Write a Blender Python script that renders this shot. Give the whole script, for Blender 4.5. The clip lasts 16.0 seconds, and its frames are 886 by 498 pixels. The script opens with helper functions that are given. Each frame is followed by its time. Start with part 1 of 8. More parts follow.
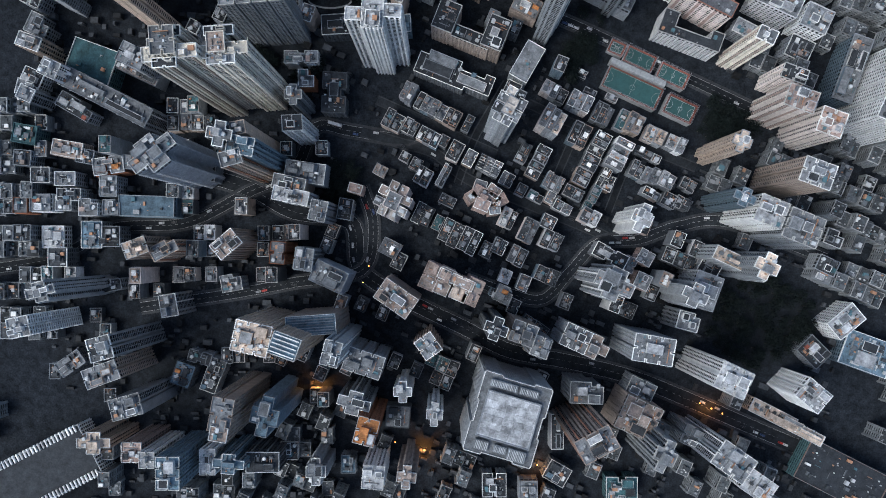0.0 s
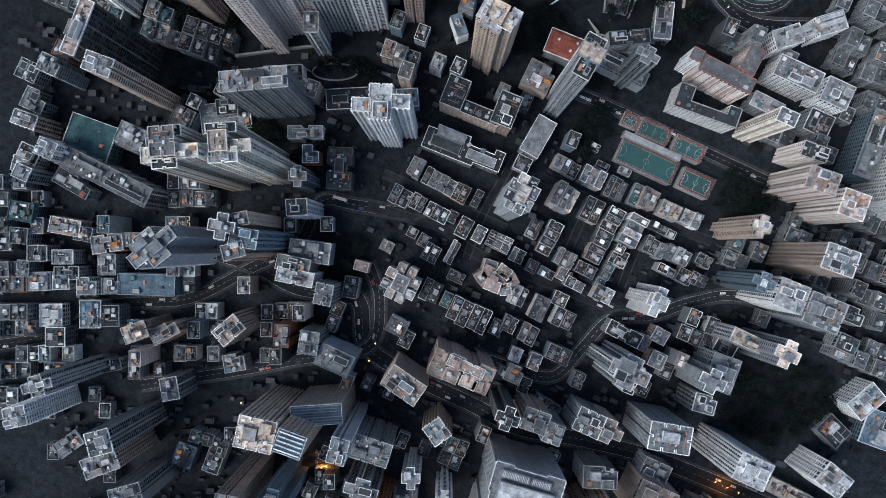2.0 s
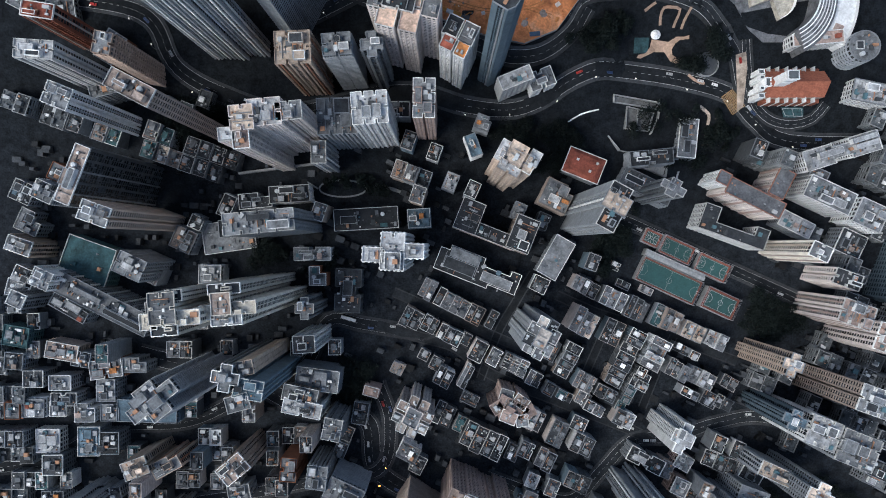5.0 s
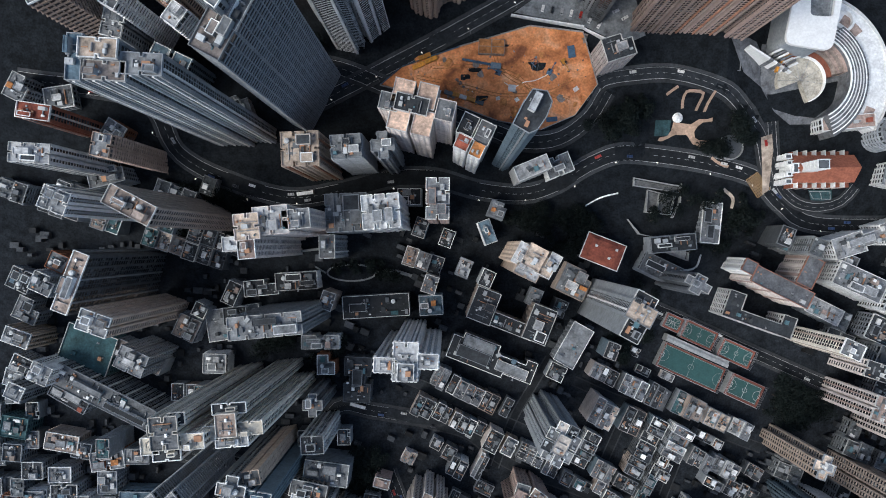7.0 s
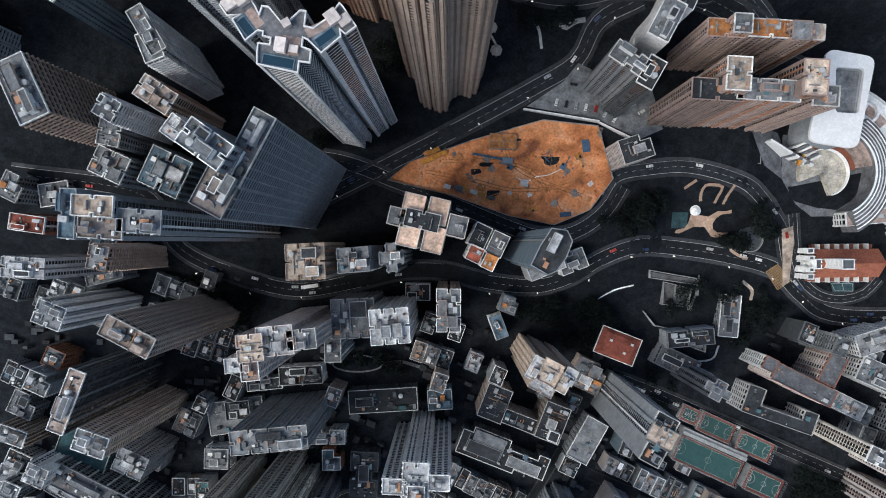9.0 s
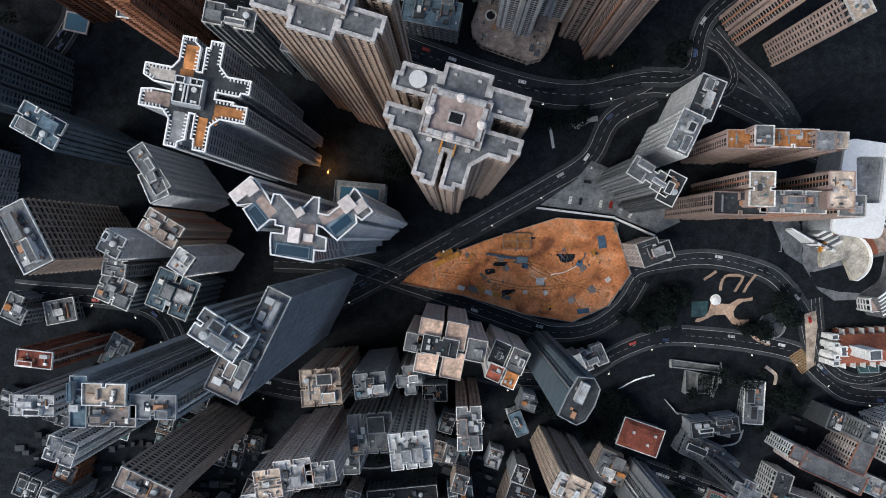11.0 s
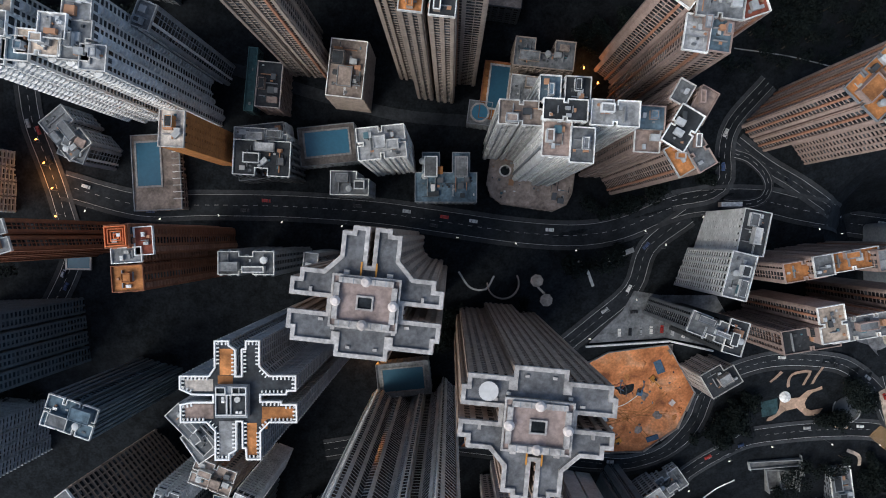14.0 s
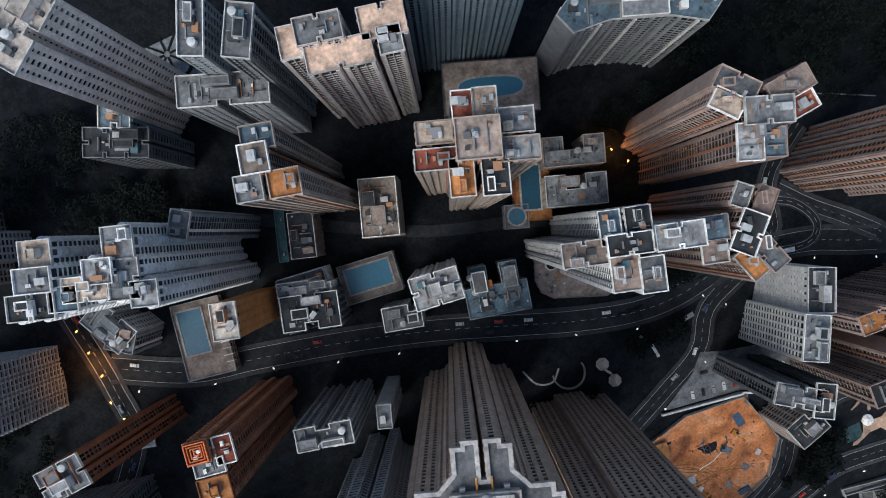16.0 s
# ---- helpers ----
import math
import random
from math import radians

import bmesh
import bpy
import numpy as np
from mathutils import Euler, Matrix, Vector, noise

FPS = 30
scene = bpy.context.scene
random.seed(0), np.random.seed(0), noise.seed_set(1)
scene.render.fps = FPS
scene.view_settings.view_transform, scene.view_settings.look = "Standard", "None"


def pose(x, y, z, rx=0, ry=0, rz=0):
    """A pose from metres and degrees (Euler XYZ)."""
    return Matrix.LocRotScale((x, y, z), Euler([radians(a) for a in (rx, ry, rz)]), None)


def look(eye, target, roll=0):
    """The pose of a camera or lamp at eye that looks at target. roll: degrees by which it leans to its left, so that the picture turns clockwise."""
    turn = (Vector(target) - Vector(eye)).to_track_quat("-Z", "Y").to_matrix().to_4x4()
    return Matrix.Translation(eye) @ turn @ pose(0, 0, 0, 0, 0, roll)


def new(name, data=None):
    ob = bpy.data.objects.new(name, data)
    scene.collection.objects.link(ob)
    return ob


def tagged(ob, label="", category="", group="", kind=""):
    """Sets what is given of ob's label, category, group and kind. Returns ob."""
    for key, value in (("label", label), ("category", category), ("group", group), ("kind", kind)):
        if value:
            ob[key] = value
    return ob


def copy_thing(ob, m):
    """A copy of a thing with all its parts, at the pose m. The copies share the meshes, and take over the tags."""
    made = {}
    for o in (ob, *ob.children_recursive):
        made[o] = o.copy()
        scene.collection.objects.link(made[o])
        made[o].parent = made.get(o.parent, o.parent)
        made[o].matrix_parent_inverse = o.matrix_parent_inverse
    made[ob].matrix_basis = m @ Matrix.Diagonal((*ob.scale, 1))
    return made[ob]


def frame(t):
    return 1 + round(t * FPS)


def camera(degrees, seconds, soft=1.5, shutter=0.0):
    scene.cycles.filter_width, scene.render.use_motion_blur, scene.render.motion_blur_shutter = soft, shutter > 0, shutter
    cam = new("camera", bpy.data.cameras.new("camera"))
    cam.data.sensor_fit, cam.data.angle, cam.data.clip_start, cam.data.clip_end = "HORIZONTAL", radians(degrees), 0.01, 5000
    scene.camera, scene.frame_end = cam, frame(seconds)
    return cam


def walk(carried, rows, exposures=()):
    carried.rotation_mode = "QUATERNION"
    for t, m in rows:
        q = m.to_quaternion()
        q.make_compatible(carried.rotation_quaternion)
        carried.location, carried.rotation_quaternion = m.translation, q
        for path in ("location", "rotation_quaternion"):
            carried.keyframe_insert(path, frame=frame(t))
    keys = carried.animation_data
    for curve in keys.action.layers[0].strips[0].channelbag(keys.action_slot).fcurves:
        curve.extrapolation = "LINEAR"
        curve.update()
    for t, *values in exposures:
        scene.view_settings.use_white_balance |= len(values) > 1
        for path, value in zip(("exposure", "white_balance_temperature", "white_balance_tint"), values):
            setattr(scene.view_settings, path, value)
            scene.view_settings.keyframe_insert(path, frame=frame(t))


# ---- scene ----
cam = camera(64.0, 16.0, soft=1.0)
METRES, EYE, TILT, LEAN, TURN = 525.0, 600.0, -90.0, 0.0, 0.0
ROWS = [
    (0.0, 0.0, 0.0, 0.0, 0.0, 0.0, -0.0),
    (0.5, -0.0032, 0.0076, 0.0295, -0.02, -0.0, 0.03),
    (1.0, -0.0056, 0.0156, 0.0615, 0.02, -0.13, 0.05),
    (1.5, -0.0088, 0.0231, 0.092, 0.03, -0.19, 0.08),
    (2.0, -0.012, 0.0309, 0.12, 0.04, -0.12, 0.12),
    (2.5, -0.0156, 0.0392, 0.1497, 0.08, -0.15, 0.15),
    (3.0, -0.0187, 0.0478, 0.1794, 0.11, -0.19, 0.18),
    (3.5, -0.019, 0.0561, 0.2102, 0.19, -0.25, 0.21),
    (4.0, -0.0209, 0.0619, 0.241, 0.21, -0.31, 0.23),
    (6.5, -0.0355, 0.1058, 0.3891, 0.46, -0.38, 0.44),
    (7.0, -0.0378, 0.1148, 0.4191, 0.56, -0.4, 0.49),
    (7.5, -0.0395, 0.1241, 0.45, 0.56, -0.48, 0.51),
    (8.0, -0.0411, 0.1328, 0.4801, 0.6, -0.5, 0.54),
    (8.5, -0.0444, 0.1403, 0.51, 0.6, -0.51, 0.56),
    (9.0, -0.0484, 0.1463, 0.5401, 0.58, -0.51, 0.59),
    (11.5, -0.062, 0.1745, 0.6938, 0.7, -0.82, 4.07),
    (12.0, -0.064, 0.1838, 0.7245, 0.7, -0.9, 5.73),
    (12.5, -0.0664, 0.1914, 0.7547, 0.7, -0.92, 7.45),
    (13.0, -0.0691, 0.1974, 0.7852, 0.71, -0.98, 9.2),
    (13.5, -0.0715, 0.2022, 0.8161, 0.73, -1.02, 11.39),
    (14.0, -0.0751, 0.2061, 0.8465, 0.64, -1.02, 13.71),
    (14.5, -0.0796, 0.2096, 0.8774, 0.6, -1.09, 16.03),
    (15.0, -0.0828, 0.2133, 0.9068, 0.59, -1.16, 18.23),
    (15.5, -0.0839, 0.2186, 0.9376, 0.55, -1.27, 21.09),
    (16.0, -0.0839, 0.2236, 0.9687, 0.43, -1.4, 25.09),
]
walk(cam, [(t, pose(0, 0, EYE, TILT, LEAN, TURN) @ pose(METRES * x, METRES * y, METRES * z, 90 + pitch, roll, yaw)) for t, x, y, z, yaw, pitch, roll in ROWS],
     exposures=[(0.0, 0.16, 5850, 5), (4.0, 0.14, 5920, 5), (7.0, 0.18, 6120, 5), (9.0, 0.1, 6200, 5), (12.5, 0.0, 6260, 6), (16.0, -0.06, 6160, 5)])
# ---- ground: a hillside that climbs ahead ----
GROUND_Y = [-3000, -400, -168, -30, 90, 190, 247, 303, 318, 350, 385, 428, 530, 700, 1200, 3000]
GROUND_Z = [-16, -14, -10, 6, 16, 27, 48, 63, 77, 84, 95, 112, 126, 150, 215, 300]


def ground(x, y):
    z = float(np.interp(y, GROUND_Y, GROUND_Z))
    if 240 < y < 352 and x < 115:  # the terrace that carries the building site
        shelf = float(np.interp(y, (240, 262, 292, 318, 352), (45.4, 54, 74, 79, 84.6)))
        k = min(1.0, max(0.0, (115 - x) / 30))
        z += (max(z, shelf) - z) * k * k * (3 - 2 * k)
    if x > 160 and 300 < y < 430:  # the level ground under the white hall
        k = min(1.0, (x - 160) / 30) * min(1.0, (430 - y) / 30)
        z += (min(z, 68.0) - z) * k * k * (3 - 2 * k)
    return z


# ---- light: an overcast evening sky ----
world = bpy.data.worlds.new("sky")
scene.world = world
world.use_nodes = True
wn, wl = world.node_tree.nodes, world.node_tree.links
sky = wn.new("ShaderNodeTexSky")
sky.sky_type, sky.sun_disc = "NISHITA", False
sky.sun_elevation, sky.sun_rotation, sky.dust_density = radians(50), radians(246), 3.0
wl.new(sky.outputs[0], wn["Background"].inputs[0])
wn["Background"].inputs[1].default_value = 0.145
sun = new("sun", bpy.data.lights.new("sun", "SUN"))
sun.data.energy, sun.data.angle, sun.data.color = 1.75, radians(34), (1.0, 0.94, 0.88)
sun.matrix_world = look((-365, -163, 476), (0, 0, 0))

# ---- materials ----
mats = {}


def material(name, colour, rough=0.85, vary=0.35, grain=0.5, metal=0.0, bump=0.25, scale=1.0, island=False, spread=0.3, shine=0.4):
    """A weathered surface: broad stains, fine grain and a tone of its own for each object."""
    if name in mats:
        return mats[name]
    m = bpy.data.materials.new(name)
    m.use_nodes = True
    n, l = m.node_tree.nodes, m.node_tree.links
    b = n["Principled BSDF"]
    b.inputs["Roughness"].default_value, b.inputs["Metallic"].default_value = rough, metal
    b.inputs["Specular IOR Level"].default_value = shine
    geo, info = n.new("ShaderNodeNewGeometry"), n.new("ShaderNodeObjectInfo")
    broad, fine = n.new("ShaderNodeTexNoise"), n.new("ShaderNodeTexNoise")
    broad.inputs["Scale"].default_value, broad.inputs["Detail"].default_value = 0.16 * scale, 8
    broad.inputs["Roughness"].default_value = 0.68
    fine.inputs["Scale"].default_value, fine.inputs["Detail"].default_value = 0.75 * scale, 6
    l.new(geo.outputs["Position"], broad.inputs["Vector"])
    l.new(geo.outputs["Position"], fine.inputs["Vector"])
    r1 = n.new("ShaderNodeMapRange")
    r1.inputs[1].default_value, r1.inputs[2].default_value = 0.3, 0.7
    r1.inputs[3].default_value, r1.inputs[4].default_value = 1 - vary, 1 + vary
    l.new(broad.outputs["Fac"], r1.inputs[0])
    r2 = n.new("ShaderNodeMapRange")
    r2.inputs[1].default_value, r2.inputs[2].default_value = 0.3, 0.7
    r2.inputs[3].default_value, r2.inputs[4].default_value = 1 - grain * 0.5, 1 + grain * 0.5
    l.new(fine.outputs["Fac"], r2.inputs[0])
    r3 = n.new("ShaderNodeMapRange")
    r3.inputs[3].default_value, r3.inputs[4].default_value = 1 - spread, 1 + spread
    l.new(geo.outputs["Random Per Island"] if island else info.outputs["Random"], r3.inputs[0])
    a, c = n.new("ShaderNodeMath"), n.new("ShaderNodeMath")
    a.operation = c.operation = "MULTIPLY"
    l.new(r1.outputs[0], a.inputs[0])
    l.new(r2.outputs[0], a.inputs[1])
    l.new(a.outputs[0], c.inputs[0])
    l.new(r3.outputs[0], c.inputs[1])
    mix = n.new("ShaderNodeVectorMath")
    mix.operation = "SCALE"
    mix.inputs[0].default_value = colour
    l.new(c.outputs[0], mix.inputs["Scale"])
    l.new(mix.outputs[0], b.inputs["Base Color"])
    if bump:
        bp = n.new("ShaderNodeBump")
        bp.inputs["Strength"].default_value, bp.inputs["Distance"].default_value = bump, 0.1
        l.new(fine.outputs["Fac"], bp.inputs["Height"])
        l.new(bp.outputs[0], b.inputs["Normal"])
    mats[name] = m
    return m


def window_glass(name, dark, pale):
    """Dark panes behind which blinds and rooms differ from window to window."""
    m = bpy.data.materials.new(name)
    m.use_nodes = True
    n, l = m.node_tree.nodes, m.node_tree.links
    b = n["Principled BSDF"]
    b.inputs["Roughness"].default_value = 0.18
    geo = n.new("ShaderNodeNewGeometry")
    snap = n.new("ShaderNodeVectorMath")
    snap.operation = "SNAP"
    snap.inputs[1].default_value = (2.9, 2.9, 3.1)
    l.new(geo.outputs["Position"], snap.inputs[0])
    white = n.new("ShaderNodeTexWhiteNoise")
    l.new(snap.outputs[0], white.inputs["Vector"])
    ramp = n.new("ShaderNodeValToRGB")
    ramp.color_ramp.elements[0].position, ramp.color_ramp.elements[0].color = 0.55, (*dark, 1)
    ramp.color_ramp.elements[1].position, ramp.color_ramp.elements[1].color = 1.0, (*pale, 1)
    l.new(white.outputs["Value"], ramp.inputs[0])
    l.new(ramp.outputs[0], b.inputs["Base Color"])
    mats[name] = m
    return m


def scrap(name):
    """Odds and ends of a roof: each piece takes one of a few greys, now and then a colour."""
    m = material(name, (0.2, 0.2, 0.2), 0.85, 0.3, 0.4, island=True, spread=0.2)
    n, l = m.node_tree.nodes, m.node_tree.links
    geo, ramp, mul = n.new("ShaderNodeNewGeometry"), n.new("ShaderNodeValToRGB"), n.new("ShaderNodeVectorMath")
    steps = ((0.0, (0.05, 0.055, 0.06)), (0.3, (0.12, 0.13, 0.14)), (0.52, (0.24, 0.25, 0.26)), (0.68, (0.45, 0.46, 0.46)), (0.83, (0.76, 0.76, 0.74)), (0.9, (0.40, 0.22, 0.13)), (0.95, (0.09, 0.17, 0.2)))
    ramp.color_ramp.interpolation = "CONSTANT"
    while len(ramp.color_ramp.elements) < len(steps):
        ramp.color_ramp.elements.new(0.5)
    for e, (at, c) in zip(ramp.color_ramp.elements, steps):
        e.position, e.color = at, (*c, 1)
    l.new(geo.outputs["Random Per Island"], ramp.inputs[0])
    l.new(ramp.outputs[0], n["Principled BSDF"].inputs["Base Color"])


def glow(name, colour, strength):
    m = bpy.data.materials.new(name)
    m.use_nodes = True
    b = m.node_tree.nodes["Principled BSDF"]
    b.inputs["Base Color"].default_value = (*colour, 1)
    b.inputs["Emission Color"].default_value, b.inputs["Emission Strength"].default_value = (*colour, 1), strength
    mats[name] = m
    return m


WALL = {
    "grey": (0.25, 0.27, 0.29), "white": (0.70, 0.71, 0.71), "cream": (0.47, 0.38, 0.31), "pink": (0.35, 0.265, 0.235),
    "orange": (0.26, 0.105, 0.055), "brown": (0.43, 0.33, 0.27), "blue": (0.13, 0.18, 0.22), "teal": (0.07, 0.14, 0.15),
    "dark": (0.09, 0.10, 0.11), "warm": (0.34, 0.28, 0.24), "red": (0.30, 0.10, 0.06), "pale": (0.62, 0.56, 0.53), "ivory": (0.64, 0.60, 0.53),
}
DECK = {
    "grey": (0.16, 0.17, 0.18), "white": (0.36, 0.37, 0.38), "cream": (0.46, 0.38, 0.31), "pink": (0.30, 0.23, 0.20),
    "orange": (0.40, 0.17, 0.06), "brown": (0.17, 0.15, 0.14), "blue": (0.10, 0.15, 0.19), "teal": (0.04, 0.09, 0.10),
    "dark": (0.034, 0.038, 0.043), "warm": (0.27, 0.22, 0.19), "red": (0.24, 0.07, 0.045), "pale": (0.45, 0.41, 0.37), "peach": (0.62, 0.45, 0.35), "ivory": (0.58, 0.54, 0.46),
}
for key, value in WALL.items():
    material("wall_" + key, value, 0.85, 0.22, 0.3)
for key, value in DECK.items():
    material("deck_" + key, value, 0.92, 0.6, 0.45)
material("fabric_wall", (0.19, 0.205, 0.215), 0.85, 0.25, 0.4, island=True, spread=0.25)
material("fabric_deck", (0.06, 0.067, 0.072), 0.92, 0.5, 0.8, island=True, spread=0.75)
material("fabric_room", (0.27, 0.275, 0.275), 0.9, 0.3, 0.5, island=True, spread=0.6)
scrap("roof_scrap")
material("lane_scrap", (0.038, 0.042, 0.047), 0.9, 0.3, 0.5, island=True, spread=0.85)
window_glass("pane", (0.018, 0.022, 0.027), (0.13, 0.14, 0.15))
window_glass("pane_blue", (0.02, 0.035, 0.05), (0.07, 0.10, 0.13))
material("wall_amber", (0.62, 0.27, 0.09), 0.85, 0.2, 0.3)
material("wall_fire", (0.62, 0.17, 0.06), 0.8, 0.2, 0.3)
material("wall_brick", (0.34, 0.16, 0.115), 0.85, 0.2, 0.3)
material("wall_rust", (0.36, 0.18, 0.115), 0.85, 0.22, 0.3)
ACCENT = {"grey": "wall_white", "white": "wall_grey", "cream": "wall_rust", "pink": "wall_rust", "orange": "wall_rust", "brown": "wall_rust", "blue": "wall_grey",
          "teal": "wall_grey", "dark": "wall_grey", "warm": "wall_rust", "red": "wall_pale", "amber": "wall_amber", "pale": "wall_pink", "ivory": "wall_warm"}
material("rim_stone", (0.38, 0.365, 0.355), 0.8, 0.45, 0.6, spread=0.08)
material("deck_slate", (0.125, 0.13, 0.14), 0.9, 0.55, 0.5, spread=0.12)
material("deck_tar", (0.028, 0.032, 0.037), 0.85, 0.5, 0.5)
material("deck_sand", (0.42, 0.29, 0.21), 0.9, 0.35, 0.4)
material("deck_rose", (0.34, 0.27, 0.25), 0.9, 0.4, 0.4)
material("pool_dark", (0.014, 0.045, 0.075), 0.2, 0.1, 0.15, bump=0.05)
material("coping", (0.68, 0.68, 0.66), 0.8, 0.45, 0.5, spread=0.4)
material("white_paint", (0.78, 0.78, 0.77), 0.55, 0.08, 0.15)
material("concrete", (0.33, 0.34, 0.34), 0.9, 0.3, 0.4)
material("metal_unit", (0.50, 0.52, 0.53), 0.5, 0.15, 0.3, 0.3)
material("tank_paint", (0.45, 0.47, 0.48), 0.6, 0.2, 0.3)
# near-black, for dark patches and for plates that imitate shaded openings
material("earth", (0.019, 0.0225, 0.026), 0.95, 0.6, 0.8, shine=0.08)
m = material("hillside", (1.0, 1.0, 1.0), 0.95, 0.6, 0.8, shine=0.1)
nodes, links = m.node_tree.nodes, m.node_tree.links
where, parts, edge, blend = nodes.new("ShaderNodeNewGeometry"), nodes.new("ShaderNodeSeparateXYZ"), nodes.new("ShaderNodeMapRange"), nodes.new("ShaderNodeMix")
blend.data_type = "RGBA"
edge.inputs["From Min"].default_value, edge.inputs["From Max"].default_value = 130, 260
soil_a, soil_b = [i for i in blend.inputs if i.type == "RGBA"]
soil_a.default_value, soil_b.default_value = (0.0165, 0.0195, 0.024, 1), (0.0105, 0.0125, 0.015, 1)  # paved lanes below, slope above; both darkened to carry the shade of the towers
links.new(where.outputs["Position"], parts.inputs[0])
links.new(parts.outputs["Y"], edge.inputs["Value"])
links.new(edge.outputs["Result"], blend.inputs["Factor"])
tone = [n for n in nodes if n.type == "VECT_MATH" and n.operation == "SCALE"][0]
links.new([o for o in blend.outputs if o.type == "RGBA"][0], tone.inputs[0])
material("asphalt", (0.024, 0.027, 0.031), 0.9, 0.4, 0.4, shine=0.1)
material("yard_stone", (0.11, 0.113, 0.115), 0.9, 0.5, 0.5)
material("paving", (0.034, 0.037, 0.041), 0.9, 0.4, 0.5)
material("road_paint", (0.4, 0.4, 0.39), 0.7, 0.2, 0.4)
material("yellow_paint", (0.30, 0.19, 0.09), 0.7, 0.2, 0.4)
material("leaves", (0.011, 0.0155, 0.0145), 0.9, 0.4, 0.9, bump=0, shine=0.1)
material("bark", (0.06, 0.05, 0.04))
material("water", (0.03, 0.12, 0.19), 0.3, 0.08, 0.15, bump=0.05)
material("pool_coping", (0.36, 0.35, 0.34))
material("soil", (0.60, 0.25, 0.105), 0.95, 0.25, 0.5)
m = material("soil", (0.5, 0.2, 0.08))
nodes, links = m.node_tree.nodes, m.node_tree.links
where, patch, ramp = nodes.new("ShaderNodeNewGeometry"), nodes.new("ShaderNodeTexNoise"), nodes.new("ShaderNodeValToRGB")
patch.inputs["Scale"].default_value, patch.inputs["Detail"].default_value, patch.inputs["Distortion"].default_value = 0.055, 7, 0.8
steps = ((0.33, (0.20, 0.075, 0.035)), (0.43, (0.46, 0.17, 0.065)), (0.54, (0.60, 0.245, 0.10)), (0.66, (0.62, 0.34, 0.20)))
while len(ramp.color_ramp.elements) < len(steps):
    ramp.color_ramp.elements.new(0.5)
for e, (at, c) in zip(ramp.color_ramp.elements, steps):
    e.position, e.color = at, (*c, 1)
links.new(where.outputs["Position"], patch.inputs["Vector"])
links.new(patch.outputs["Fac"], ramp.inputs[0])
links.new(ramp.outputs[0], [n for n in nodes if n.type == "VECT_MATH" and n.operation == "SCALE"][0].inputs[0])
material("steel", (0.5, 0.5, 0.5), 0.45, 0.2, 0.2, 0.6)
material("court_green", (0.025, 0.07, 0.068), 0.85, 0.15, 0.25)
material("court_red", (0.20, 0.065, 0.045), 0.85, 0.2, 0.3)
material("tile_red", (0.28, 0.095, 0.055), 0.8, 0.2, 0.5)
material("machine_yellow", (0.5, 0.22, 0.03), 0.5)
material("tarp_blue", (0.06, 0.12, 0.2), 0.7)
glow("street_glow", (1.0, 0.33, 0.06), 9.0)
glow("lamp_white", (1.0, 0.9, 0.75), 0.9)

# ---- mesh helpers ----


def part(name, bm, mat, parent=None, label="", m=None):
    """Links a bmesh as one mesh object, under a thing or under a part."""
    mesh = bpy.data.meshes.new(name)
    bm.to_mesh(mesh)
    bm.free()
    return part_mesh(name, mesh, mat, parent, label, m)


def part_mesh(name, mesh, mat, parent=None, label="", m=None):
    if not mesh.materials:
        mesh.materials.append(mats[mat])
    ob = new(name, mesh)
    if parent:
        ob.parent = parent
    if m is not None:
        ob.matrix_basis = m
    if label:
        ob["label"] = label
    return ob


